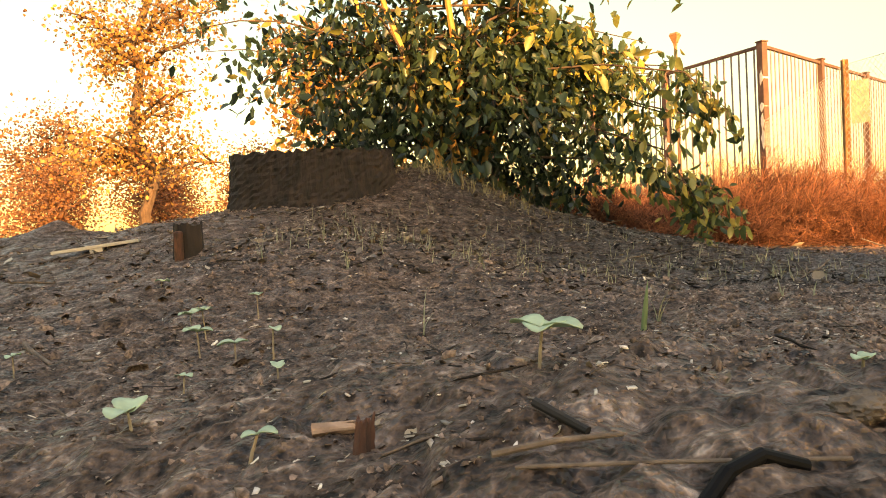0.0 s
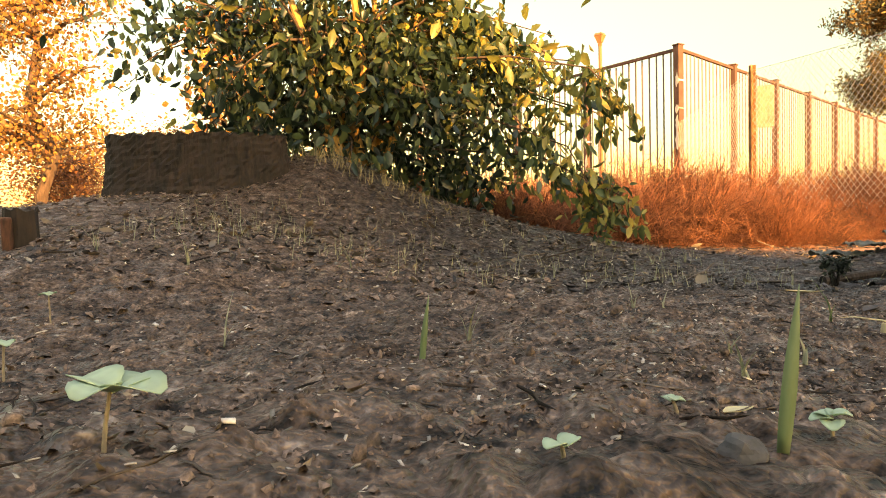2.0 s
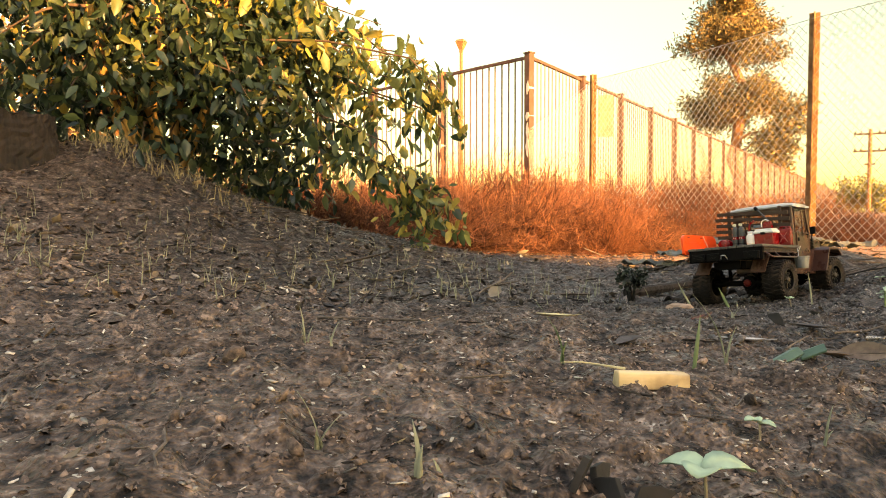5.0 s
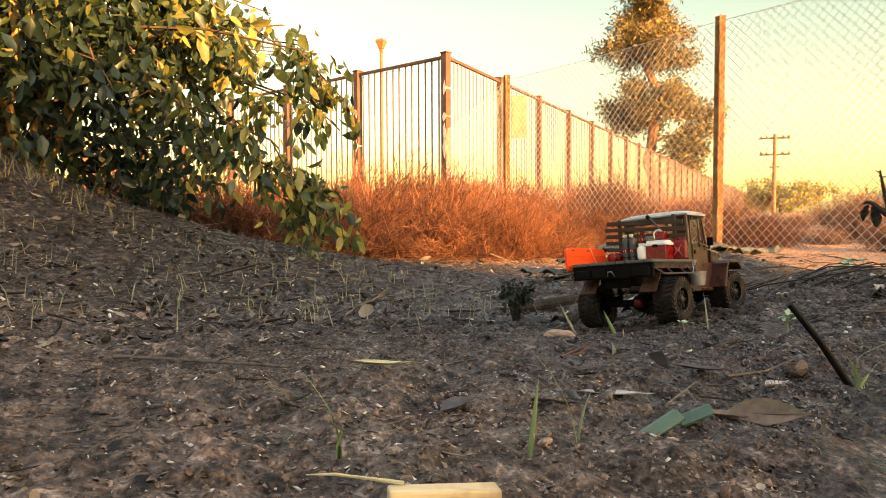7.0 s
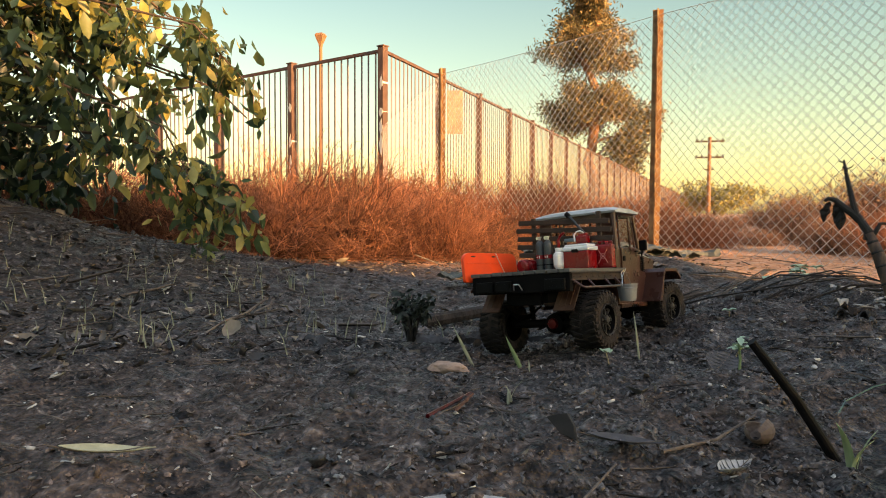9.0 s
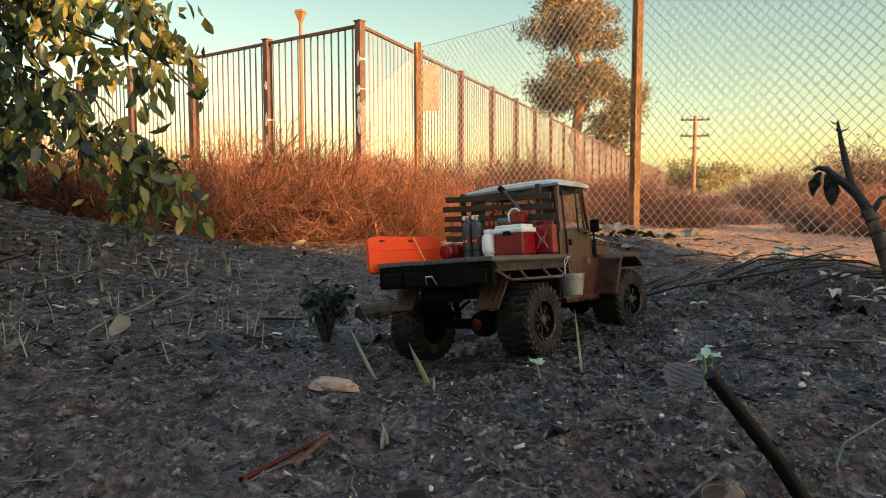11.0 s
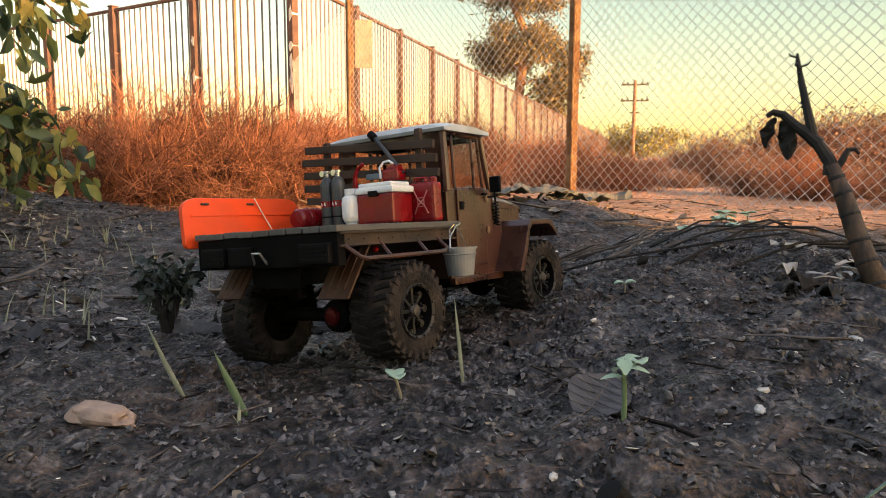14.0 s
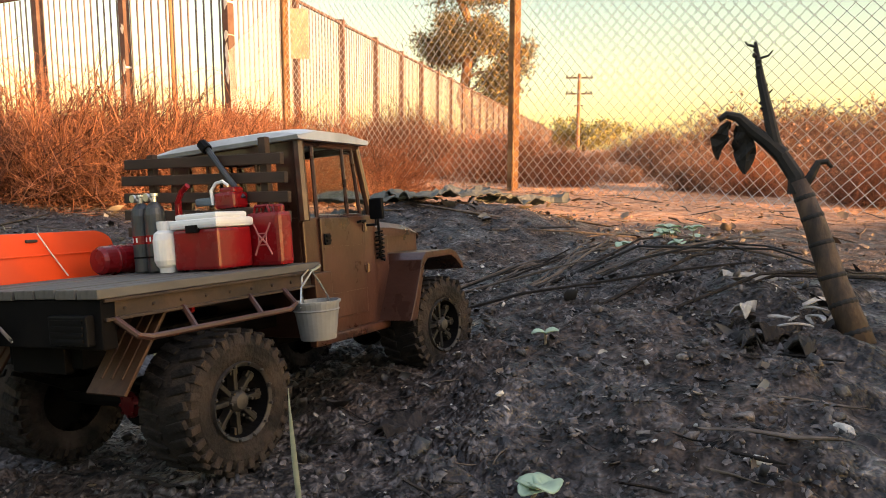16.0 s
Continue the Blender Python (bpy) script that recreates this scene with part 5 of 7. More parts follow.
def tangle(name, m, radius, height, stems, seed, material, label, category, group, thick=0.0036, side=6, twigs=4, rise=0.0, leaf=None):
    """A domed dry bush: stems arching out from the root, side shoots on them, fine twigs at the ends."""
    t = thing(name, m, label, category, group)
    rr = np.random.default_rng(seed)
    a, e = rr.uniform(0, 6.283, stems), np.arcsin(rr.uniform(0.02, 1.0, stems))
    d = np.stack([np.cos(a) * np.cos(e), np.sin(a) * np.cos(e), np.sin(e) + rise], -1)
    lump = 1 + 0.16 * np.sin(3 * a + seed) * np.cos(e) + 0.1 * np.sin(5 * e + 2 * a + 2 * seed)
    reach = np.linalg.norm(np.stack([np.cos(a) * np.cos(e) * radius, np.sin(a) * np.cos(e) * radius, np.sin(e) * height * 0.92], -1), axis=1) * lump
    P, V, F, _ = strands(rr, np.zeros((stems, 3)) + rr.normal(0, 0.06, (stems, 3)) * radius, d / np.linalg.norm(d, axis=1, keepdims=True), reach * 0.85, np.full(stems, thick * 1.5), 7, 0.5)
    VV, FF, off = [V], [F], len(V)
    tips = None
    for gen, (each, lo, hi, ln, th, n) in enumerate(((side, 2, 8, 0.34, 0.8, 4), (twigs, 1, 5, 0.13, 0.5, 3))):
        k = len(P) * each
        who = np.repeat(np.arange(len(P)), each)
        j = rr.integers(lo, hi, k)
        base = P[who, np.minimum(j, P.shape[1] - 1)]
        out = base / np.maximum(np.linalg.norm(base, axis=1, keepdims=True), 0.05)
        nd = out * 0.7 + rr.normal(0, 0.85, (k, 3)) + np.array((0, 0, rise))
        nd /= np.linalg.norm(nd, axis=1, keepdims=True)
        P, V, F, _ = strands(rr, base, nd, radius * ln * rr.uniform(0.55, 1.3, k), np.full(k, thick * th), n, 0.9)
        VV.append(V)
        FF.append(F + off)
        off += len(V)
    V, F = np.concatenate(VV), np.concatenate(FF)
    me = bpy.data.meshes.new("stem_tangle")
    me.vertices.add(len(V))
    me.vertices.foreach_set("co", V.ravel())
    me.loops.add(F.size)
    me.loops.foreach_set("vertex_index", F.ravel())
    me.polygons.add(len(F))
    me.polygons.foreach_set("loop_start", np.arange(0, F.size, 4))
    me.update(calc_edges=True)
    me.materials.append(material)
    ob = new("stem_tangle", me)
    ob.parent = t
    tagged(ob, kind="stuff")
    if leaf is not None:
        leaf_cloud("dry_leaves", P[:, 2], int(len(P) * 1.0), 0.045 * radius, t, leaf, 0.02 * radius, seed, 0.2, aspect=0.5)
    return t


tw = tangle("tumbleweed", pose(2.3, 5.9, gz(2.3, 5.9)), 0.8, 0.78, 210, 1, M_TUMBLE, "dry orange tumbleweed of tangled stems", "bush", "dry brush by the fence")
tw2 = tangle("tumbleweed", pose(3.1, 6.3, gz(3.1, 6.3)), 0.85, 0.8, 210, 2, M_TUMBLE, "dry orange tumbleweed of tangled stems", "bush", "dry brush by the fence")
tw3 = tangle("tumbleweed", pose(5.6, 12.4, gz(5.6, 12.4)), 1.1, 0.9, 130, 3, M_TUMBLE, "dry orange tumbleweed farther along the fence", "bush", "dry brush by the fence", 0.007, 5, 4)
twd = tangle("tumbleweed", pose(2.8, 6.05, gz(2.8, 6.05)), 0.72, 0.72, 230, 7, M_TUMBLEDARK, "dark brown tumbleweed in the dry brush, shade in its colour", "bush", "dry brush by the fence")
for i, (x, y, k) in enumerate(((1.45, 6.35, 0.85), (0.8, 6.9, 1.0), (6.9, 7.4, 1.0), (6.5, 9.0, 1.2), (7.5, 10.4, 1.5), (4.0, 5.75, 0.5), (6.5, 6.2, 0.6))):
    copy_thing(twd, pose(x, y, gz(x, y) - 0.03, 0, 0, 41 * i) @ Matrix.Diagonal((k, k, k * 0.95, 1)))
for i, (x, y, k) in enumerate(((6.7, 3.6, 0.55), (7.1, 2.5, 0.6), (7.0, 4.7, 0.5))):
    copy_thing(tw, pose(x, y, gz(x, y) - 0.03, 0, 0, 77 * i) @ Matrix.Diagonal((k, k, k * 1.2, 1)))
for i, (x, y, k) in enumerate(((1.8, 6.9, 1.2), (2.7, 7.4, 1.0), (3.6, 5.9, 0.75), (4.1, 7.0, 1.25), (3.4, 8.4, 1.2), (4.6, 8.6, 1.2), (2.2, 8.8, 1.3), (4.8, 6.6, 0.75), (5.0, 10.4, 1.3), (3.6, 10.6, 1.4),
                               (6.0, 11.6, 1.4), (7.6, 12.8, 1.5), (9.0, 13.4, 1.5), (9.6, 15.4, 1.5), (11.5, 16.5, 1.6), (5.0, 13.0, 1.5), (8.2, 9.2, 1.1), (1.2, 9.6, 1.4), (0.2, 11.5, 1.5), (2.6, 11.8, 1.5), (13.5, 18.0, 1.7), (10.5, 12.0, 1.3), (4.0, 14.8, 1.6))):
    near = y < 8.0
    k *= 1.0 if near else 0.76
    copy_thing((tw, tw2)[i % 2] if near else tw3, pose(x, y, gz(x, y) - 0.03, 0, 0, 67 * i) @ Matrix.Diagonal((k, k, k * (0.74 + 0.1 * (i % 3)), 1)))
sh = tangle("dry_shrub", pose(10.2, 6.6, gz(10.2, 6.6)), 0.95, 0.9, 110, 5, M_SHRUB, "dark brown dry shrub behind the chain-link", "bush", "dry shrubs", 0.006, 5, 4, 0.35, M_SHRUBLEAF)
for i, (x, y, k) in enumerate(((11.2, 5.4, 1.0), (9.6, 7.6, 0.7), (12.2, 6.8, 1.2), (13.0, 4.6, 1.3), (11.8, 3.6, 1.1), (8.8, 4.4, 0.55), (8.4, 6.2, 0.5), (14.5, 8.4, 1.4), (16.0, 11.0, 1.5), (15.0, 6.0, 1.5), (10.0, 3.0, 0.8), (13.5, 2.5, 1.3), (18.5, 14.5, 1.1), (7.6, 4.6, 0.4), (7.9, 3.2, 0.45), (19.0, 9.0, 1.8), (21.0, 12.0, 1.8), (7.4, 6.2, 0.26), (8.6, 7.8, 0.35), (9.2, 9.0, 0.35), (7.6, 8.6, 0.35), (9.4, 5.6, 0.75), (12.0, 9.6, 0.9), (14.0, 12.5, 0.5), (11.5, 11.0, 0.5), (16.5, 14.0, 0.6), (8.9, 2.6, 0.6), (10.6, 1.6, 0.9), (6.9, 5.2, 0.4), (7.1, 3.9, 0.45), (7.3, 7.3, 0.3), (6.8, 8.6, 0.35), (8.0, 5.3, 0.55), (8.5, 3.8, 0.6), (7.9, 6.8, 0.28), (9.0, 6.6, 0.65), (7.2, 2.4, 0.45), (9.8, 4.6, 0.75))):
    copy_thing(sh, pose(x, y, gz(x, y) - 0.04, 0, 0, 53 * i) @ Matrix.Diagonal((k * 0.95, k * 0.95, k * 0.86, 1)))

# utility pole, lamp post
up = thing("utility_pole", pose(63.2, 59.9, -0.8), "brown timber utility pole with two crossarms", "utility pole")
part("pole", tube(B(), [(0, 0, 0), (0, 0, 9.2)], 0.24, 10, 0.18), M_POLE, up)
for z, w in ((8.75, 1.5), (7.0, 1.5)):
    cr = part("crossarm", box(B(), -w, w, -0.08, 0.08, z - 0.09, z + 0.09, 0.01), M_BARK, up, "dark crossarm", at=pose(0, 0, 0, 0, 0, -42))
    for x in (-1.35, -0.8, 0.8, 1.35):
        part("insulator", lathe(B(), [(0.06, 0), (0.11, 0.05), (0.07, 0.12), (0.1, 0.17), (0.03, 0.24)], 10, Matrix.Translation((x, 0, z + 0.09))), M_GREYSTONE, cr)
part("transformer_bracket", box(B(), -0.5, 0.5, -0.12, 0.12, 5.6, 5.75, 0.01), M_BARK, up, at=pose(0, 0, 0, 0, 0, -42))
lp = thing("street_lamp", pose(10.15, 30.5, -0.5), "rust-red lamp post with a flared square head", "street lamp")
part("pole", tube(B(), [(0, 0, 0), (0, 0, 7.35)], 0.085, 10, 0.07), M_POLE, lp)
bm = B()
for z0, z1, a, b in ((7.3, 7.45, 0.08, 0.1), (7.45, 7.75, 0.12, 0.26), (7.75, 7.85, 0.27, 0.2)):
    lathe(bm, [(a, z0), (b, z1)], 4)
part("lamp_head", bm, M_POLE, lp)

# stump, stake, plank on the bank
def rough_round(bm, r, z0, z1, n, seed, wob=0.1, flare=0.15, rows=9, crown=0.03, ribs=0.0):
    rr = random.Random(seed)
    lobes = [(rr.uniform(0, 6.28), rr.randint(3, 9), rr.uniform(0.3, 1)) for _ in range(4)]
    rings = []
    rib = [rr.uniform(-1, 1) for _ in range(n)]
    for k in range(rows + 1):
        f = k / rows
        ring = []
        for j in range(n):
            a = 2 * math.pi * j / n
            w = sum(s * math.sin(m * a + p + 0.6 * f) for p, m, s in lobes) * wob * 0.4
            q = r * (1 + w + flare * (1 - f) ** 2 + rr.uniform(-0.014, 0.014) + ribs * (rib[j] * (0.6 + 0.4 * math.sin(5 * f + j)) + 0.9 * noise.noise((a * 9, f * 7, seed))))
            z = z0 + (z1 - z0) * f + (crown * (w * 3 + rr.uniform(-0.5, 0.5)) if k == rows else 0)
            ring.append(bm.verts.new((q * math.cos(a), q * math.sin(a), z)))
        rings.append(ring)
    for a, b in zip(rings, rings[1:]):
        for j in range(n):
            bm.faces.new((a[j], a[(j + 1) % n], b[(j + 1) % n], b[j]))
    rim = [bm.verts.new((v.co.x * 0.86, v.co.y * 0.86, v.co.z - 0.02 * r)) for v in rings[-1]]
    for j in range(n):
        bm.faces.new((rings[-1][j], rings[-1][(j + 1) % n], rim[(j + 1) % n], rim[j]))
    bm.faces.new(rim)
    return bm


sx, sy = -0.84, 5.05
stump = thing("tree_stump", pose(sx, sy, gz(sx, sy)), "broad dark weathered tree stump on the bank", "stump")
part("stump_body", rough_round(B(), 0.52, -0.25, 0.5 - gz(sx, sy), 120, 4, 0.16, 0.22, 26, 0.03, 0.01), M_STUMP, stump)
stake = thing("wooden_stub", pose(-0.97, 2.8, gz(-0.97, 2.8)), "short cut tree stub with reddish split side", "stub")
part("stub_body", rough_round(B(), 0.052, -0.05, 0.12, 24, 9, 0.12, 0.2, 6, 0.02), M_STUMP, stake)
part("split_face", box(B(), -0.055, -0.02, -0.06, -0.035, -0.03, 0.1, 0.01, pose(0, 0, 0, 8, 0, 20)), M_REDWOOD, stake, "reddish split wood")
pl = thing("old_board", pose(-1.7, 3.6, gz(-1.7, 3.6) + 0.015, 0, -6, 14), "weathered grey board lying propped on the soil", "board")
M_BOARD = mat("bleached_board", (0.5, 0.44, 0.36), (0.34, 0.29, 0.23), 30, 0.8, 0.001, 120, stretch=(0.2, 3, 1))
part("board_piece", box(B(), -0.2, 0.2, -0.05, 0.05, 0, 0.016, 0.003), M_BOARD, pl)
part("cleat", box(B(), -0.03, 0.03, -0.045, 0.045, -0.04, 0.002, 0.004), M_BOARD, pl)
# heap of tipped earth out in the field
u, v = np.meshgrid(np.linspace(-1, 1, 90), np.linspace(-1, 1, 90))
hx, hy = -5.35 + 2.0 * u, 10.3 + 1.3 * v
rad = np.hypot(u, v) * (1 + 0.12 * vnoise(hx, hy, 0.9, 11))
hz = ground_z(hx, hy) - 0.03 + 0.52 * np.clip(1 - rad, 0, 1) ** 0.8 + (rad < 1) * (0.05 * vnoise(hx, hy, 0.4, 12) + 0.02 * vnoise(hx, hy, 0.12, 13))
ix = np.arange(8100).reshape(90, 90)
heap = mesh_of("earth_heap", np.stack([hx, hy, hz], -1).reshape(-1, 3).tolist(), np.stack([ix[:-1, :-1], ix[:-1, 1:], ix[1:, 1:], ix[1:, :-1]], -1).reshape(-1, 4).tolist(), M_SOIL)
tagged(heap, "low heap of tipped grey-brown earth in the field", "earth heap")

# ---- litter on the soil ----
def scatter(name, verts, faces, pos, size, seed, material, label, category, flat=0.0, sink=0.3, jag=0.13):
    """Copies of one small shape, each turned and scaled by chance, in one mesh of kind stuff."""
    r = np.random.default_rng(seed)
    n, base = len(pos), np.array(verts, float)
    a, b, c = r.uniform(0, 6.283, n), r.normal(0, 1, n) * (1 - flat) * 1.2, r.normal(0, 1, n) * (1 - flat) * 1.2
    z0, o = np.zeros(n), np.ones(n)
    Rz = np.stack([np.cos(a), -np.sin(a), z0, np.sin(a), np.cos(a), z0, z0, z0, o], -1).reshape(n, 3, 3)
    Rx = np.stack([o, z0, z0, z0, np.cos(b), -np.sin(b), z0, np.sin(b), np.cos(b)], -1).reshape(n, 3, 3)
    Ry = np.stack([np.cos(c), z0, np.sin(c), z0, o, z0, -np.sin(c), z0, np.cos(c)], -1).reshape(n, 3, 3)
    V = base[None] * size[:, None, :] * (1 + r.normal(0, jag, (n, len(base), 3)))
    V = np.einsum("nij,nkj->nki", Rz @ Rx @ Ry, V)
    low = V[:, :, 2].min(1)
    p = np.array(pos)
    V[:, :, :2] += p[:, None, :]
    V[:, :, 2] += (ground_z(p[:, 0], p[:, 1]) - low * (1 - sink) - 0.001)[:, None]
    k = len(faces[0])
    F = (np.array(faces)[None] + (len(base) * np.arange(n))[:, None, None]).reshape(-1, k)
    me = bpy.data.meshes.new(name)
    me.vertices.add(n * len(base))
    me.vertices.foreach_set("co", V.ravel())
    me.loops.add(F.size)
    me.loops.foreach_set("vertex_index", F.ravel())
    me.polygons.add(len(F))
    me.polygons.foreach_set("loop_start", np.arange(0, F.size, k))
    me.update(calc_edges=True)
    me.materials.append(material)
    return tagged(new(name, me), label, category, kind="stuff")


def field(n, seed, near=0.7):
    """Places along the stretch of soil that the truck crosses, thinning out to the sides."""
    r = np.random.default_rng(seed)
    k = int(n * near)
    s = r.uniform(-0.1, 1.15, k)
    p = np.stack([0.1 + 2.3 * s + r.normal(0, 0.45, k), 0.75 + 1.5 * s + r.normal(0, 0.5, k)], -1)
    q = np.stack([r.uniform(-2.4, 4.2, n - k), r.uniform(0.3, 5.2, n - k)], -1)
    p = np.concatenate([p, q])
    low = 0.36 + 0.62 * np.clip(p[:, 0], 0, 3)
    p[:, 1] = np.where(p[:, 1] < low, 2 * low - p[:, 1], p[:, 1])
    return p


t_ = (1 + 5 ** 0.5) / 2
ICO = np.array([(-1, t_, 0), (1, t_, 0), (-1, -t_, 0), (1, -t_, 0), (0, -1, t_), (0, 1, t_), (0, -1, -t_), (0, 1, -t_), (t_, 0, -1), (t_, 0, 1), (-t_, 0, -1), (-t_, 0, 1)]) / 1.9
ICOF = [(0, 11, 5), (0, 5, 1), (0, 1, 7), (0, 7, 10), (0, 10, 11), (1, 5, 9), (5, 11, 4), (11, 10, 2), (10, 7, 6), (7, 1, 8), (3, 9, 4), (3, 4, 2), (3, 2, 6), (3, 6, 8), (3, 8, 9), (4, 9, 5), (2, 4, 11), (6, 2, 10), (8, 6, 7), (9, 8, 1)]
SLAB = [(-0.5, -0.5, -0.5), (0.5, -0.5, -0.5), (0.6, 0.4, -0.5), (-0.4, 0.5, -0.5), (-0.5, -0.5, 0.5), (0.5, -0.5, 0.5), (0.6, 0.4, 0.5), (-0.4, 0.5, 0.5)]
SLABF = [(3, 2, 1, 0), (4, 5, 6, 7), (0, 1, 5, 4), (1, 2, 6, 5), (2, 3, 7, 6), (3, 0, 4, 7)]
STICK = [(x, 0.5 * math.cos(a) * w + b, 0.5 * math.sin(a) * w) for x, w, b in ((-0.5, 0.8, 0), (-0.15, 1, 0.9), (0.2, 0.9, -0.6), (0.5, 0.5, 0.5)) for a in (0, 2.094, 4.189)]
STICKF = [(3 * i + j, 3 * i + (j + 1) % 3, 3 * i + 3 + (j + 1) % 3, 3 * i + 3 + j) for i in range(3) for j in range(3)]
CURL = [(x, y, 0.25 * x * x * 4 + 0.35 * abs(y) * 2 * (1 - abs(x))) for x, w in ((-0.5, 0.05), (-0.2, 0.3), (0.15, 0.33), (0.5, 0.04)) for y in (-w, 0, w)]
CURLF = [(3 * i + j, 3 * i + j + 1, 3 * i + 4 + j, 3 * i + 3 + j) for i in range(3) for j in range(2)]


def sizes(n, seed, lo, hi, shape):
    r = np.random.default_rng(seed)
    s = lo * (hi / lo) ** (r.random(n) ** 1.8)
    return s[:, None] * np.array(shape) * r.uniform(0.7, 1.3, (n, 3))


def halves(p):
    """Dry soil first, dark mulch second, along a wavering line."""
    k = 0.8 * p[:, 0] + 0.35 * p[:, 1] + 0.3 * vnoise(p[:, 0], p[:, 1], 0.3, 8) > 1.6
    return p[~k], p[k]


BIT = np.array([(0, 0, 0.5)] + [(0.6 * math.cos(a) * w, 0.55 * math.sin(a) * w, h) for a, w, h in ((0.1, 1, -0.3), (1.2, 0.8, -0.1), (2.3, 1.1, -0.25), (3.3, 0.85, -0.1), (4.2, 1.05, -0.3), (5.4, 0.9, -0.12))])
BITF = [(0, 1 + i, 1 + (i + 1) % 6) for i in range(6)]
dry, dark = halves(field(98000, 1))
scatter("soil_clods", BIT, BITF, dry, sizes(len(dry), 2, 0.0014, 0.007, (1, 0.85, 0.8)), 3, M_CLOD, "crumbs and clods of dry brown soil", "soil", flat=0.7, jag=0.25, sink=0.3)
scatter("mulch_clods", BIT, BITF, dark, sizes(len(dark), 2, 0.0014, 0.0072, (1, 0.9, 1.0)), 3, M_DARKCLOD, "crumbs and clods of dark moist mulch", "soil", flat=0.7, jag=0.25, sink=0.3)
rw = np.random.default_rng(41)
def far_off(p, least):
    """Keeps the places at some distance from the track."""
    s = np.clip((p[:, 0] * 1.75 + p[:, 1] * 1.54) / 5.434, 0, 1)
    return p[np.hypot(p[:, 0] - 1.75 * s, p[:, 1] - 1.54 * s) > least]


dry, dark = halves(far_off(np.stack([rw.uniform(-3.2, 4.6, 40000), 0.9 + 4.8 * rw.random(40000) ** 0.8], -1), 1.1))
scatter("bank_clods", BIT, BITF, dry, sizes(len(dry), 42, 0.005, 0.03, (1, 0.8, 0.55)), 43, M_CLOD, "rough clods on the bank", "soil", flat=0.7, jag=0.28, sink=0.35)
scatter("mulch_lumps", BIT, BITF, dark, sizes(len(dark), 42, 0.005, 0.026, (1, 0.8, 0.55)), 43, M_DARKCLOD, "rough dark lumps of mulch", "soil", flat=0.7, jag=0.28, sink=0.35)
PB = far_off(np.stack([rw.uniform(-3, 3.6, 5000), 0.8 + 4.2 * rw.random(5000)], -1), 1.0)
scatter("pale_bits", SLAB, SLABF, PB, sizes(len(PB), 44, 0.004, 0.02, (1, 0.4, 0.13)), 45, M_CHIP, "pale bits of husk and stone", "litter", 0.8)
dry, dark = halves(field(900, 4))
scatter("big_clods", ICO, ICOF, dry, sizes(len(dry), 5, 0.004, 0.011, (1, 0.7, 0.45)), 6, M_CLOD, "lumps of dry crumbly soil", "soil", sink=0.55, jag=0.28)
scatter("big_mulch_clods", ICO, ICOF, dark, sizes(len(dark), 5, 0.004, 0.011, (1, 0.7, 0.45)), 6, M_DARKCLOD, "lumps of dark moist mulch", "soil", sink=0.55, jag=0.28)
dry, dark = halves(field(15000, 7))
dry = np.concatenate([dry, dark[::3]])
scatter("wood_chips", SLAB, SLABF, dry, sizes(len(dry), 8, 0.002, 0.009, (1, 0.4, 0.13)), 9, M_CHIP, "pale splinters and wood chips in the soil", "wood chips", 0.75)
scatter("fallen_twigs", STICK, STICKF, field(2400, 10), sizes(2400, 11, 0.01, 0.07, (1, 0.045, 0.045)), 12, M_TWIG, "dead twigs lying on the soil", "twigs", 0.93)
scatter("dark_splinters", STICK, STICKF, field(1500, 51), sizes(1500, 52, 0.01, 0.055, (1, 0.06, 0.06)), 53, M_STUMP, "dark rotten splinters and rootlets", "twigs", 0.9)
scatter("leaf_litter", CURL, CURLF, field(2600, 13), sizes(2600, 14, 0.003, 0.012, (1, 1, 0.8)), 15, M_DEADLEAF, "curled dead leaves and husks", "leaf litter", 0.7, 0.1)
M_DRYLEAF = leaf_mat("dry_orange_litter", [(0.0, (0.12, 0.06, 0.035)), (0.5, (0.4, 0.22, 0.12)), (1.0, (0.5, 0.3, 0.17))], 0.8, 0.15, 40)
M_ROTLEAF = leaf_mat("rotten_dark_leaves", [(0.0, (0.006, 0.005, 0.005)), (0.7, (0.03, 0.025, 0.023)), (1.0, (0.14, 0.12, 0.11))], 0.55, 0.05, 60)
rk = np.random.default_rng(61)
rot = np.concatenate([np.stack([rk.normal(2.05, 0.2, 150), rk.normal(2.42, 0.16, 150)], -1), np.stack([rk.normal(2.45, 0.16, 90), rk.normal(1.98, 0.1, 90)], -1), np.stack([rk.uniform(0.9, 2.1, 130), rk.uniform(2.2, 3.6, 130)], -1)])
scatter("rotten_leaves", CURL, CURLF, rot, sizes(len(rot), 62, 0.006, 0.026, (1, 0.8, 1.0)), 63, M_ROTLEAF, "black rotten leaves round the mound", "leaf litter", 0.6, 0.1)
M_FLAKE = mat("mulch_flakes", (0.02, 0.0145, 0.012), (0.12, 0.092, 0.078), 90, 0.6, 0.001, 300, island=0.95, spec=0.5)
M_DRYFLAKE = mat("dry_soil_flakes", (0.035, 0.024, 0.019), (0.22, 0.155, 0.122), 90, 0.8, 0.001, 300, island=0.9, spec=0.35)
dry, dark = halves(field(46000, 71, 0.8))
dry, dark = dry[::5], dark[::3]
scatter("mulch_flakes", SLAB, SLABF, dark, sizes(len(dark), 72, 0.0016, 0.0075, (1, 0.6, 0.14)), 73, M_FLAKE, "dark flakes of bark and rotten leaf in the mulch", "litter", 0.6, 0.15, 0.22)
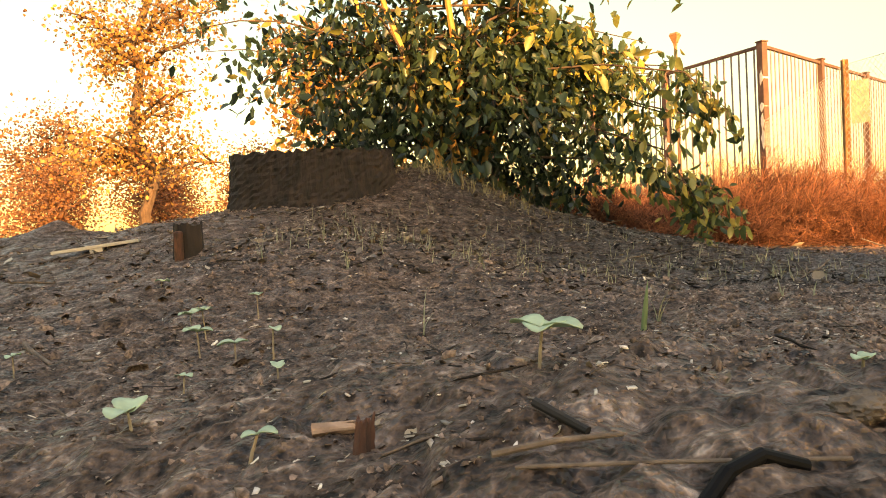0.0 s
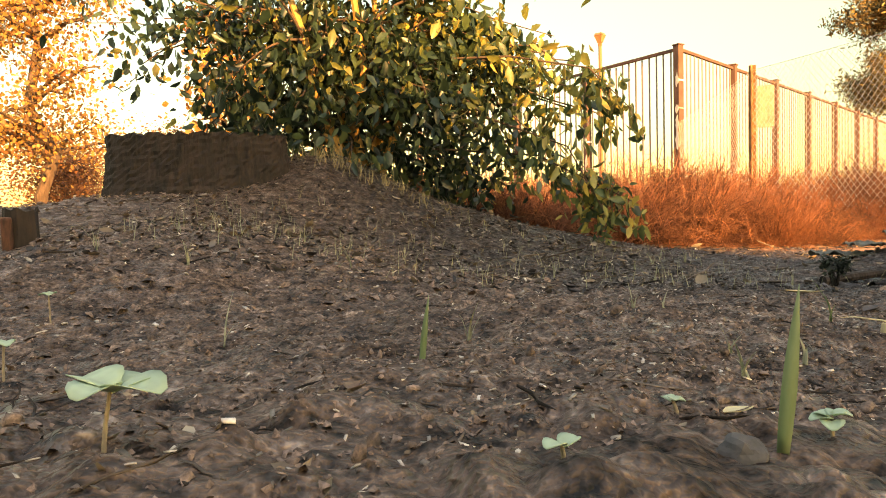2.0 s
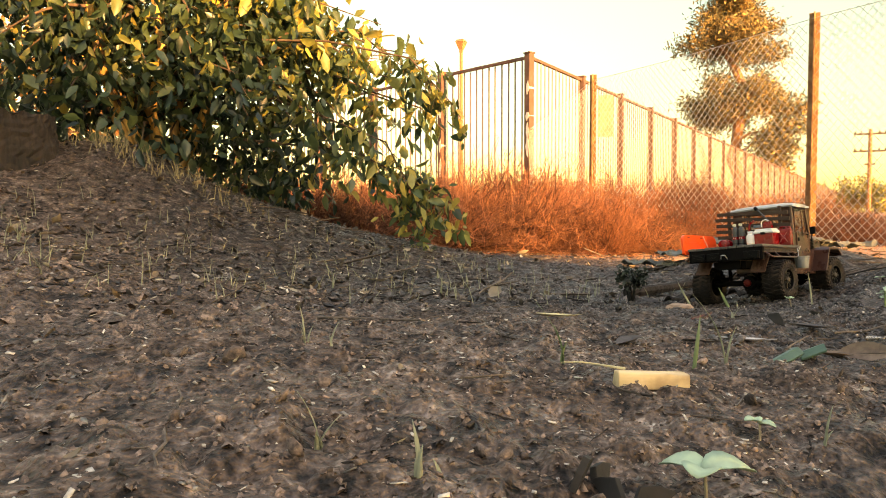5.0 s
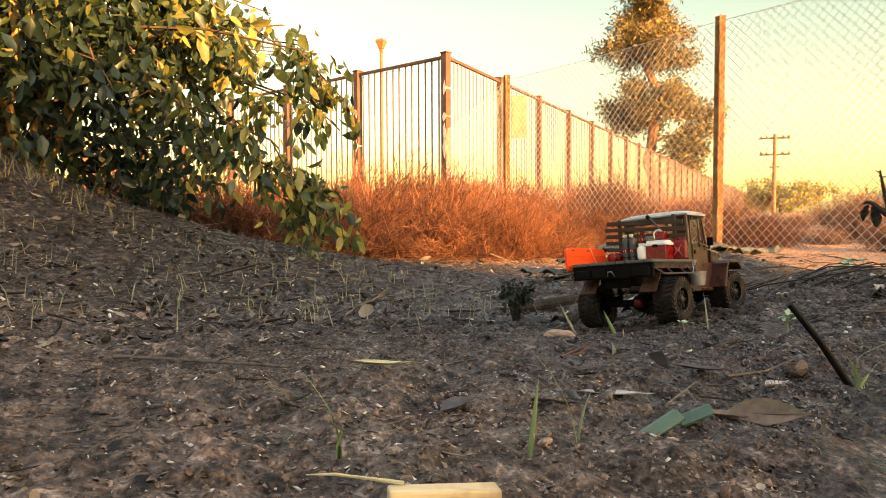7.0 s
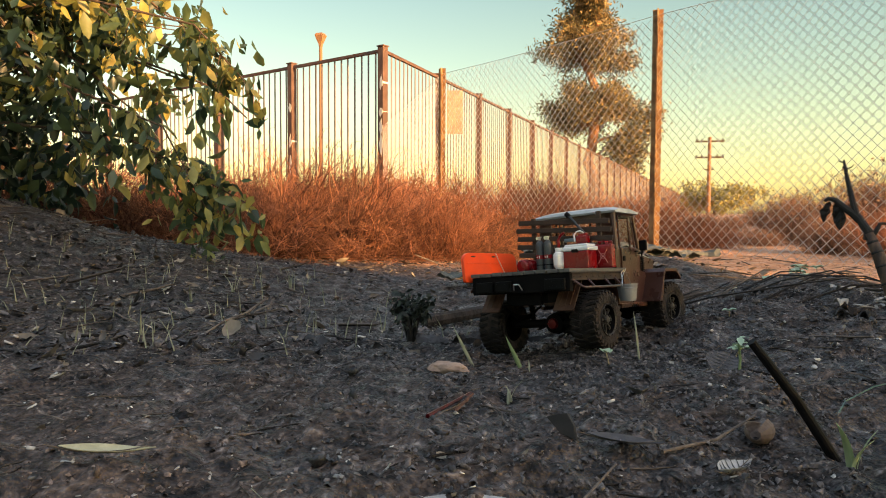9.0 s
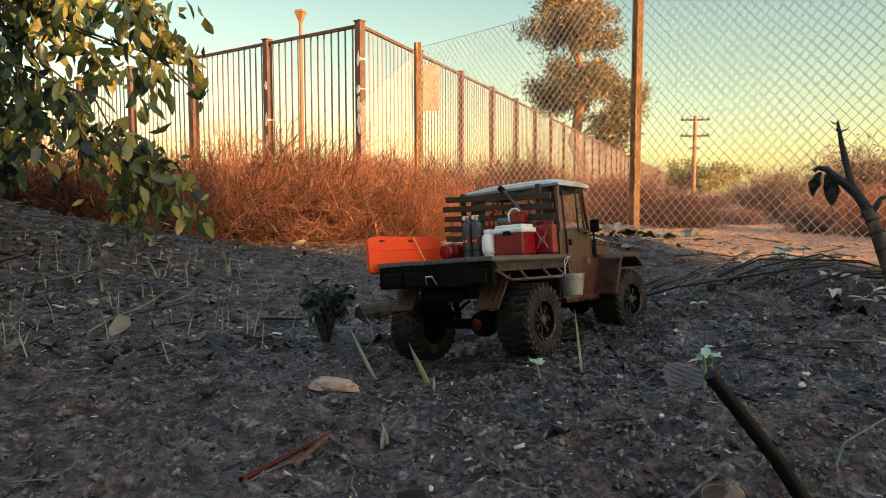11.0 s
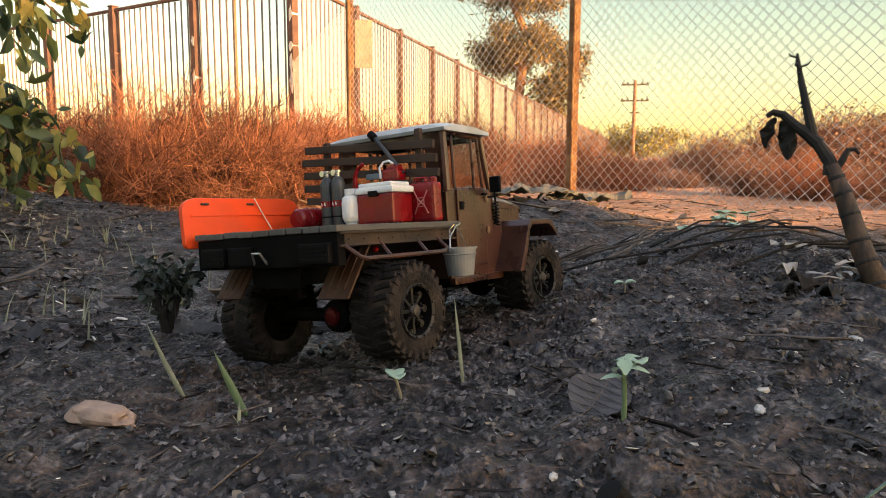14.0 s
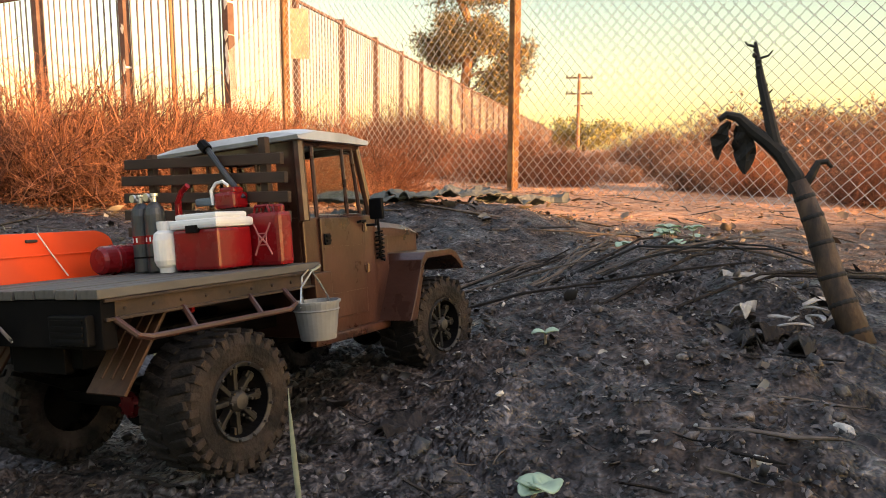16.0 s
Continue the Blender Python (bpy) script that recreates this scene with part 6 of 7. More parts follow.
scatter("soil_flakes", SLAB, SLABF, dry, sizes(len(dry), 74, 0.0014, 0.0065, (1, 0.6, 0.16)), 75, M_DRYFLAKE, "crusty flakes of dry soil and husk", "litter", 0.62, 0.2, 0.22)
# twigs, leaves and pale bits thick on the bank
bank = np.stack([rk.uniform(-0.9, 1.75, 5200), rk.uniform(2.35, 4.7, 5200)], -1)
scatter("bank_twigs", STICK, STICKF, bank[:1500], sizes(1500, 81, 0.02, 0.13, (1, 0.04, 0.04)), 82, M_TWIG, "dead twigs strewn over the bank", "twigs", 0.88)
scatter("bank_dark_twigs", STICK, STICKF, bank[1500:2300], sizes(800, 83, 0.02, 0.12, (1, 0.06, 0.06)), 84, M_STUMP, "black rotten twigs on the bank", "twigs", 0.88)
scatter("bank_rotten_leaves", CURL, CURLF, bank[2300:3500], sizes(1200, 85, 0.014, 0.045, (1, 0.8, 1.0)), 86, M_ROTLEAF, "dark rotten leaves over the bank", "leaf litter", 0.6, 0.1)
scatter("bank_dry_leaves", CURL, CURLF, bank[3500:4200], sizes(700, 87, 0.012, 0.035, (1, 0.8, 0.8)), 88, M_DEADLEAF, "dry brown leaves over the bank", "leaf litter", 0.65, 0.1)
scatter("bank_pale_bits", SLAB, SLABF, bank[4200:], sizes(1000, 89, 0.006, 0.022, (1, 0.45, 0.16)), 90, M_CHIP, "pale splinters over the bank", "litter", 0.75)
# coarser bits on the bank and out towards the fence
rf = np.random.default_rng(31)
far_p = np.stack([rf.uniform(-4, 6, 2600), rf.uniform(2.8, 7.5, 2600)], -1)
scatter("bank_litter", CURL, CURLF, far_p[:1300], sizes(1300, 16, 0.02, 0.07, (1, 1, 0.8)), 17, M_DEADLEAF, "dead leaves on the bank", "leaf litter", 0.7, 0.1)
scatter("bank_sticks", STICK, STICKF, far_p[1300:], sizes(1300, 18, 0.05, 0.28, (1, 0.04, 0.04)), 19, M_TWIG, "dead sticks on the bank", "sticks", 0.92)


# litter kept past the shadow edge, added there to catch the low sun
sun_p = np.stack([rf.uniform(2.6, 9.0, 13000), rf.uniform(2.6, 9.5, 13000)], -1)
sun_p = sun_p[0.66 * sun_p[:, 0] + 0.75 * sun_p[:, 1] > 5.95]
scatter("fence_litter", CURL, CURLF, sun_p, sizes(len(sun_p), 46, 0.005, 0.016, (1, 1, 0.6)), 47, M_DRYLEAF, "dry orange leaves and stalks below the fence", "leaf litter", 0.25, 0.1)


# ---- seedlings, grass and single leaves ----
def seedling(x, y, h, leaves=2, size=0.022, seed=0, label="pale green two-leaf seedling in the soil", stem=0.0011):
    t = thing("seedling", pose(x, y, gz(x, y) - 0.003), label, "seedling", "seedlings")
    rr = random.Random(seed)
    lx, ly = rr.uniform(-0.006, 0.006), rr.uniform(-0.006, 0.006)
    part("stem", tube(B(), [(0, 0, 0), (lx * 0.4, ly * 0.3, h * 0.5), (lx, ly, h)], stem * 1.4, 6, stem), M_SEEDSTEM, t)
    a0 = rr.uniform(0, 6.28)
    for i in range(leaves):
        a = a0 + 2 * math.pi * i / leaves + rr.uniform(-0.4, 0.4)
        s = size * rr.uniform(0.8, 1.15)
        bm = B()
        rows = []
        for k in range(6):
            f = k / 5
            w = s * 0.5 * math.sin(math.pi * min(1, 0.06 + f * 0.9)) ** 0.6 + 0.0004
            zz = 0.25 * s * f - 0.3 * s * f * f
            rows.append([bm.verts.new((s * f, q * w, zz + abs(q) * w * 0.35)) for q in (-1, -0.5, 0, 0.5, 1)])
        for r0, r1 in zip(rows, rows[1:]):
            for q in range(4):
                bm.faces.new((r0[q], r0[q + 1], r1[q + 1], r1[q]))
        e = bmesh.ops.extrude_face_region(bm, geom=list(bm.faces))
        bmesh.ops.translate(bm, vec=(0, 0, 0.0006), verts=[v for v in e["geom"] if isinstance(v, bmesh.types.BMVert)])
        part("leaf", bm, M_SEEDLEAF, t, at=Matrix.Translation((lx, ly, h - 0.001 * i)) @ Matrix.Rotation(a, 4, "Z") @ Matrix.Rotation(rr.uniform(-0.3, 0.15), 4, "Y"), smooth=True)
    return t


for i, (x, y, h, n, s) in enumerate(((0.072, 0.572, 0.036, 4, 0.029), (-0.263, 0.595, 0.018, 2, 0.026), (-0.134, 0.473, 0.022, 2, 0.012), (-0.469, 1.374, 0.06, 3, 0.026), (-0.54, 1.629, 0.07, 4, 0.028),
                                     (-0.297, 1.237, 0.055, 2, 0.02), (-0.853, 2.194, 0.02, 3, 0.03), (0.305, 0.53, 0.013, 2, 0.012), (-0.611, 1.743, 0.04, 4, 0.03), (-0.455, 1.768, 0.065, 3, 0.024), (-0.368, 1.258, 0.05, 2, 0.028),
                                     (0.519, 0.639, 0.017, 5, 0.013), (0.945, 0.99, 0.03, 3, 0.034), (0.42, 0.66, 0.012, 3, 0.01), (1.862, 1.931, 0.022, 2, 0.016), (2.036, 1.846, 0.02, 4, 0.018), (2.244, 2.044, 0.014, 2, 0.014),
                                     (2.74, 2.27, 0.022, 5, 0.02), (2.81, 2.33, 0.035, 5, 0.022), (2.7, 2.33, 0.018, 4, 0.02), (2.77, 2.31, 0.03, 4, 0.018), (2.84, 2.29, 0.02, 4, 0.02), (2.68, 2.22, 0.016, 3, 0.016), (2.76, 2.24, 0.025, 4, 0.017), (1.1, 1.12, 0.02, 3, 0.014), (-0.2, 0.85, 0.02, 2, 0.014), (-0.75, 1.25, 0.045, 2, 0.02), (-0.36, 0.98, 0.03, 2, 0.016))):
    seedling(x, y, h, n, s, i, stem=0.0011 if h < 0.05 else 0.0015)


def grass(x, y, h, blades, w, seed, material, label, lean=0.2, category="grass", side=0):
    t = thing("grass_tuft" if blades > 1 else "grass_shoot", pose(x, y, gz(x, y) - 0.004), label, category, "grass on the soil")
    rr = random.Random(seed)
    for i in range(blades):
        a = rr.uniform(0, 6.283)
        hh = h * (1 if i == 0 else rr.uniform(0.4, 0.85))
        bm = B()
        rows = []
        ln = lean * hh * rr.uniform(0.3, 1.2)
        for k in range(8):
            f = k / 7
            ww = w * (1 - f ** 2.2) * (0.75 + 0.4 * math.sin(2.6 * f)) + 0.0002
            rows.append([bm.verts.new((ln * f * f, q * ww / 2, hh * (f - 0.08 * f * f * lean) + abs(q) * ww * 0.18)) for q in (-1, 0, 1)])
        for r0, r1 in zip(rows, rows[1:]):
            for q in range(2):
                bm.faces.new((r0[q], r0[q + 1], r1[q + 1], r1[q]))
        e = bmesh.ops.extrude_face_region(bm, geom=list(bm.faces))
        bmesh.ops.translate(bm, vec=(0.0004, 0, 0), verts=[v for v in e["geom"] if isinstance(v, bmesh.types.BMVert)])
        part("blade", bm, material, t, at=pose(rr.uniform(-0.004, 0.004) * (i > 0), rr.uniform(-0.004, 0.004) * (i > 0), 0, 0, 0, math.degrees(a) if blades > 1 else 58) @ Matrix.Rotation(radians(side if blades == 1 else 0), 4, "X"), smooth=True)
    return t


M_SPROUT = mat("pale_sprout_blade", (0.3, 0.38, 0.2), (0.42, 0.48, 0.3), 50, 0.5, trans=0.3, stretch=(1, 1, 0.2))
GL, PG = "green grass blade standing in the soil", "small pale dry grass tuft"
for i, (x, y, h, n, w, m) in enumerate(((0.454, 0.59, 0.105, 1, 0.009, M_BLADE), (0.265, 0.976, 0.083, 1, 0.008, M_BLADE), (1.187, 1.349, 0.08, 1, 0.0055, M_BLADE), (0.343, 1.169, 0.07, 4, 0.0028, M_PALEGRASS),
                                        (0.706, 1.518, 0.055, 4, 0.0028, M_PALEGRASS), (-0.045, 1.475, 0.1, 2, 0.003, M_PALEGRASS), (0.676, 1.083, 0.055, 4, 0.004, M_PALEGRASS), (0.573, 0.856, 0.05, 3, 0.004, M_PALEGRASS),
                                        (1.023, 1.39, 0.09, 3, 0.005, M_BLADE), (1.248, 1.365, 0.105, 2, 0.004, M_PALEGRASS), (0.733, 1.006, 0.04, 3, 0.004, M_PALEGRASS), (0.728, 1.427, 0.035, 2, 0.003, M_PALEGRASS),
                                        (1.154, 1.096, 0.045, 2, 0.004, M_PALEGRASS), (0.756, 1.035, 0.02, 2, 0.005, M_PALEGRASS), (1.793, 1.491, 0.06, 4, 0.009, M_SPROUT), (1.727, 1.948, 0.02, 2, 0.003, M_PALEGRASS),
                                        (1.927, 2.06, 0.1, 2, 0.0035, M_PALEGRASS), (1.607, 1.809, 0.035, 4, 0.004, M_PALEGRASS), (1.722, 2.105, 0.085, 1, 0.0055, M_PALEGRASS), (1.75, 1.998, 0.068, 1, 0.007, M_BLADE),
                                        (1.935, 1.945, 0.085, 1, 0.0036, M_PALEGRASS), (1.45, 3.5, 0.07, 4, 0.004, M_PALEGRASS), (1.62, 3.7, 0.08, 5, 0.005, M_PALEGRASS), (1.25, 2.75, 0.07, 3, 0.004, M_PALEGRASS),
                                        (0.95, 3.05, 0.09, 3, 0.005, M_PALEGRASS), (1.9, 2.95, 0.07, 3, 0.004, M_PALEGRASS), (2.35, 2.6, 0.08, 3, 0.004, M_PALEGRASS), (1.88, 3.9, 0.09, 6, 0.005, M_PALEGRASS), (-0.3, 2.3, 0.1, 4, 0.004, M_PALEGRASS),
                                        (-0.62, 2.5, 0.12, 4, 0.004, M_PALEGRASS), (0.15, 2.6, 0.09, 3, 0.004, M_PALEGRASS), (-0.05, 3.2, 0.1, 5, 0.004, M_PALEGRASS))):
    grass(x, y, h, n, w, i + 3, m, GL if m in (M_BLADE, M_SPROUT) else PG, 0.15 if n == 1 else 0.5, side={18: -28, 19: -26, 0: 5, 20: -6}.get(i, 6))
# straw along the top of the bank
V, F = [], []
rr = np.random.default_rng(77)
for i in range(200):
    s = rr.choice((0.02, 0.2, 0.28, 0.5, 0.74, 0.95), p=(0.3, 0.1, 0.2, 0.22, 0.1, 0.08)) + rr.normal(0, 0.03)
    x, y = -0.15 + 0.95 * s + rr.normal(0, 0.06), 5.2 - 0.55 * s + rr.normal(0, 0.09)
    z, h = gz(x, y) - 0.01, rr.uniform(0.03, 0.13)
    dx, dy, w = rr.normal(0, 0.045), rr.normal(0, 0.045), 0.0028
    b = len(V)
    V += [(x - w, y, z), (x + w, y, z), (x, y + w, z), (x + dx * 0.4, y + dy * 0.4, z + h * 0.6), (x + dx * 0.4 + w, y + dy * 0.4, z + h * 0.6), (x + dx, y + dy, z + h)]
    F += [(b, b + 1, b + 4, b + 3), (b + 1, b + 2, b + 4), (b + 2, b, b + 3), (b + 3, b + 4, b + 5)]
tagged(mesh_of("straw", V, F, M_STRAW), "dry straw-coloured grass along the bank", "grass", kind="stuff")
V, F = [], []
for i in range(330):
    x, y = rr.uniform(-0.7, 2.1), rr.uniform(2.5, 4.5)
    z, h = gz(x, y) - 0.01, rr.uniform(0.025, 0.1)
    dx, dy, w = rr.normal(0, 0.02), rr.normal(0, 0.02), 0.0019
    b = len(V)
    V += [(x - w, y, z), (x + w, y, z), (x, y + w, z), (x + dx * 0.4, y + dy * 0.4, z + h * 0.6), (x + dx * 0.4 + w, y + dy * 0.4, z + h * 0.6), (x + dx, y + dy, z + h)]
    F += [(b, b + 1, b + 4, b + 3), (b + 1, b + 2, b + 4), (b + 2, b, b + 3), (b + 3, b + 4, b + 5)]
tagged(mesh_of("dry_stalks", V, F, M_PALEGRASS), "short pale dry stalks standing on the bank", "grass", kind="stuff")


def flat_leaf(name, x, y, ln, wd, rz, material, label, tilt=0, roll=0, curl=0.3, lift=0.004, veins=0, category="leaf"):
    """A single fallen leaf with a midrib and a curled blade."""
    t = thing(name, pose(x, y, gz(x, y) + lift, roll, tilt, rz), label, category)
    bm = B()
    rows, n = [], 16
    for k in range(n + 1):
        f = k / n
        w = wd / 2 * math.sin(math.pi * f ** 0.8) ** 1.15 + 0.0003 if 0 < k < n else 0.0004
        z = curl * ln * (f - 0.5) ** 2
        rows.append([bm.verts.new((ln * (f - 0.5), q * w, z + (curl + 0.15) * abs(q) ** 1.5 * w + (0.03 * wd * math.cos(k * 3.14 + abs(q) * 2) if veins else 0))) for q in (-1, -0.66, -0.33, 0, 0.33, 0.66, 1)])
    for a, b in zip(rows, rows[1:]):
        for q in range(6):
            bm.faces.new((a[q], a[q + 1], b[q + 1], b[q]))
    e = bmesh.ops.extrude_face_region(bm, geom=list(bm.faces))
    bmesh.ops.translate(bm, vec=(0, 0, 0.0005), verts=[v for v in e["geom"] if isinstance(v, bmesh.types.BMVert)])
    part("leaf_blade", bm, material, t)
    if veins:
        for k in range(2, 14, 2):
            f = k / 16
            w = wd / 2 * math.sin(math.pi * (f + 0.06) ** 0.8) ** 1.15
            for q in (-1, 1):
                part("vein", tube(B(), [(ln * (f - 0.5), 0, curl * ln * (f - 0.5) ** 2 + 0.0012), (ln * (f - 0.44), q * w * 0.5, curl * ln * (f - 0.44) ** 2 + (curl + 0.15) * 0.35 * w + 0.0012), (ln * (f - 0.4), q * w * 0.92, curl * ln * (f - 0.4) ** 2 + (curl + 0.15) * 0.88 * w + 0.0012)], 0.0006, 4, 0.0003), M_GREYSTONE, t)
    part("midrib", tube(B(), [(ln * (f - 0.62), 0, curl * ln * (f - 0.5) ** 2 + 0.0006) for f in np.linspace(0, 1.05, 9)], 0.0007 + ln * 0.004, 5, 0.0004), M_TWIG, t)
    return t


M_PALELEAF = mat("pale_dry_leaf", (0.5, 0.46, 0.3), (0.4, 0.35, 0.21), 60, 0.7, 0.0006, 200, stain=(0.25, 0.2, 0.12), sscale=40)
M_GREYLEAF = mat("grey_dry_leaf", (0.04, 0.036, 0.038), (0.085, 0.078, 0.08), 80, 0.75, 0.0008, 200)
M_BROWNLEAF = mat("brown_dry_leaf", (0.1, 0.065, 0.05), (0.2, 0.14, 0.105), 60, 0.75, 0.0008, 200)
flat_leaf("fallen_leaf", 1.152, 1.678, 0.078, 0.018, -28, M_PALELEAF, "long pale curled leaf on the soil", curl=0.25, lift=0.006)
flat_leaf("fallen_leaf", 1.975, 1.815, 0.088, 0.05, 208, M_GREYLEAF, "broad grey veined dead leaf leaning on a sprout", tilt=10, roll=-14, curl=0.1, lift=0.011, veins=1)
flat_leaf("fallen_leaf", 1.515, 1.385, 0.092, 0.034, -65, M_BROWNLEAF, "brown curled dead leaf standing on edge", tilt=-8, roll=50, curl=0.2, lift=0.018)
M_ASHLEAF = mat("ashen_dry_leaf", (0.42, 0.41, 0.4), (0.24, 0.23, 0.225), 60, 0.6, 0.0006, 200, stain=(0.12, 0.11, 0.105), sscale=30)
flat_leaf("fallen_leaf", 1.4, 1.512, 0.09, 0.022, -32, M_ASHLEAF, "long ashen grey dead leaf", curl=0.15)
flat_leaf("fallen_leaf", 1.185, 1.502, 0.05, 0.03, 10, M_GREYLEAF, "dark wet leaf flat on the soil", tilt=-12, curl=0.3)
flat_leaf("fallen_leaf", 1.59, 1.575, 0.075, 0.02, -50, M_GREYLEAF, "narrow grey-brown dead leaf", curl=0.25)
flat_leaf("fallen_leaf", 1.66, 1.51, 0.05, 0.022, 8, M_ASHLEAF, "crumpled ashen leaf on the soil", curl=0.5, veins=1)
flat_leaf("fallen_leaf", 1.745, 1.733, 0.04, 0.026, 60, M_GREYLEAF, "small grey crumpled leaf", tilt=12, curl=0.5, veins=1)
flat_leaf("fallen_leaf", 1.472, 1.416, 0.05, 0.02, 120, M_BROWNLEAF, "dull brown dead leaf", curl=0.4)
flat_leaf("fallen_leaf", 1.885, 2.33, 0.03, 0.018, 30, M_GREYLEAF, "torn pale grey dead leaf", tilt=-25, curl=0.4, lift=0.01, veins=1)
flat_leaf("fallen_leaf", 0.471, 0.674, 0.03, 0.012, 20, M_PALELEAF, "pale husk on the soil", curl=0.2)
flat_leaf("fallen_leaf", 0.2, 0.7, 0.03, 0.015, 70, M_BROWNLEAF, "small brown dead leaf", curl=0.5)
cur = thing("curled_leaf", pose(1.766, 1.573, gz(1.766, 1.573) + 0.012, 0, 0, 30), "dark leaf curled into a cup", "leaf")
bm = B()
rings = []
for k in range(9):
    f = k / 8
    a0 = 0.6 + 0.15 * f
    rings.append([bm.verts.new((0.045 * (f - 0.5), (0.015 * math.sin(math.pi * (0.12 + 0.8 * f))) * math.cos(a), (0.014 * math.sin(math.pi * (0.12 + 0.8 * f))) * math.sin(a))) for a in np.linspace(a0 + 1.4, a0 + 6.0, 10)])
for a, b in zip(rings, rings[1:]):
    for q in range(9):
        bm.faces.new((a[q], a[q + 1], b[q + 1], b[q]))
e = bmesh.ops.extrude_face_region(bm, geom=list(bm.faces))
bmesh.ops.translate(bm, vec=(0, 0.0006, 0.0006), verts=[v for v in e["geom"] if isinstance(v, bmesh.types.BMVert)])
part("leaf_blade", bm, M_BROWNLEAF, cur)

# sprout beside the grey leaf
sp = thing("sprout", pose(1.962, 1.772, gz(1.962, 1.772) - 0.003), "pale green sprout with small top leaves", "seedling")
part("stem", tube(B(), [(0, 0, 0), (0.001, 0, 0.02), (-0.001, 0.001, 0.052)], 0.0022, 7, 0.0016), M_BLADE, sp)
for i in range(5):
    bm = B()
    rows = []
    for k in range(5):
        f = k / 4
        w = 0.0052 * math.sin(math.pi * (0.1 + 0.85 * f))
        rows.append([bm.verts.new((0.017 * f, q * w, -0.006 * f * f + 0.2 * abs(q) * w)) for q in (-1, 0, 1)])
    for a, b in zip(rows, rows[1:]):
        for q in range(2):
            bm.faces.new((a[q], a[q + 1], b[q + 1], b[q]))
    part("leaf", bm, M_SEEDLEAF, sp, at=pose(0, 0, 0.052 - 0.007 * (i % 3), 0, -15 + 20 * (i % 2), 75 * i), smooth=True)

# sticks, stones, scraps
def stick(name, pts, r, material, label, category="stick", r1=None, n=8):
    c0 = Vector(pts[0])
    t = thing(name, Matrix.Translation(c0), label, category)
    part("stick_body", tube(B(), [Vector(p) - c0 for p in pts], r, n, r1), material, t)
    return t


def on(x, y, dz=0.0):
    return (x, y, gz(x, y) + dz)


stick("black_tube", [on(1.81, 1.513, -0.008), (1.766, 1.532, -0.188), (1.723, 1.55, -0.131)], 0.0055, M_BLACK, "thin black plastic tube stuck slanting in the soil", "tube", 0.0045, 12)
stick("dark_hose", [on(0.105, 0.312, 0.001), on(0.125, 0.328, 0.002), on(0.145, 0.338, 0.003), on(0.168, 0.342, 0.0)], 0.0042, M_BLACK, "bent black rubber hose end on the soil", "hose", 0.0038, 12)
stick("charred_stick", [on(0.05, 0.425, 0.004), on(0.075, 0.395, 0.005)], 0.0032, M_CANETOP, "short charred black stick on the soil", r1=0.0026)
stick("long_twig", [on(0.02, 0.372, 0.003), on(0.055, 0.378, 0.005), on(0.092, 0.386, 0.006)], 0.0022, M_TWIG, "pale peeled twig on the soil", r1=0.0014)
stick("long_twig", [on(0.03, 0.35, 0.003), on(0.1, 0.345, 0.003), on(0.19, 0.342, 0.003)], 0.0012, M_TWIG, "thin dark twig lying flat")
stick("red_splinter", [on(1.47, 1.757, 0.004), on(1.567, 1.838, 0.005)], 0.0028, M_REDMETAL, "dark red plastic splinter lying on the soil", "splinter", 0.002, 5)
stick("red_splinter", [on(1.515, 1.78, 0.004), on(1.555, 1.81, 0.006)], 0.003, M_REDWOOD, "dull red wood splinter on the soil", "splinter", 0.002, 5)
stick("long_twig", [on(0.805, 2.241, 0.006), on(0.95, 2.05, 0.008), on(1.076, 1.823, 0.006)], 0.0035, M_TWIG, "long dark twig on the bare soil", r1=0.002)
stick("broken_branch", [on(1.82, 2.27, 0.008), on(1.845, 2.32, 0.01), on(1.872, 2.365, 0.008)], 0.0075, M_CANE, "short broken brown branch on the soil", r1=0.0055)
stick("long_twig", [on(1.43, 1.46, 0.004), on(1.48, 1.5, 0.007), on(1.56, 1.555, 0.005)], 0.0018, M_TWIG, "bent brown twig on the soil", r1=0.001)
stick("long_twig", [on(1.62, 1.56, 0.004), on(1.7, 1.57, 0.006), on(1.79, 1.6, 0.004)], 0.002, M_TWIG, "straight brown twig on the soil", r1=0.0012)
stick("green_wire", [on(1.9, 1.58, 0.003), on(1.95, 1.605, 0.006), on(2.0, 1.603, 0.012), on(2.05, 1.59, 0.016)], 0.001, M_GREENSCRAP, "thin bright green plastic wire", "wire")
stick("curled_root", [on(-0.93, 1.6, 0.015), on(-0.9, 1.56, 0.008), on(-0.8, 1.46, 0.006), on(-0.69, 1.42, 0.012)], 0.006, M_TWIG, "curved dark root on the soil", "root", 0.003)
stick("fallen_pole", [on(2.0, 2.9, 0.02), on(2.25, 2.95, 0.03), on(2.5, 2.92, 0.03)], 0.02, M_STUMP, "dark rotting stick on the soil", r1=0.012)
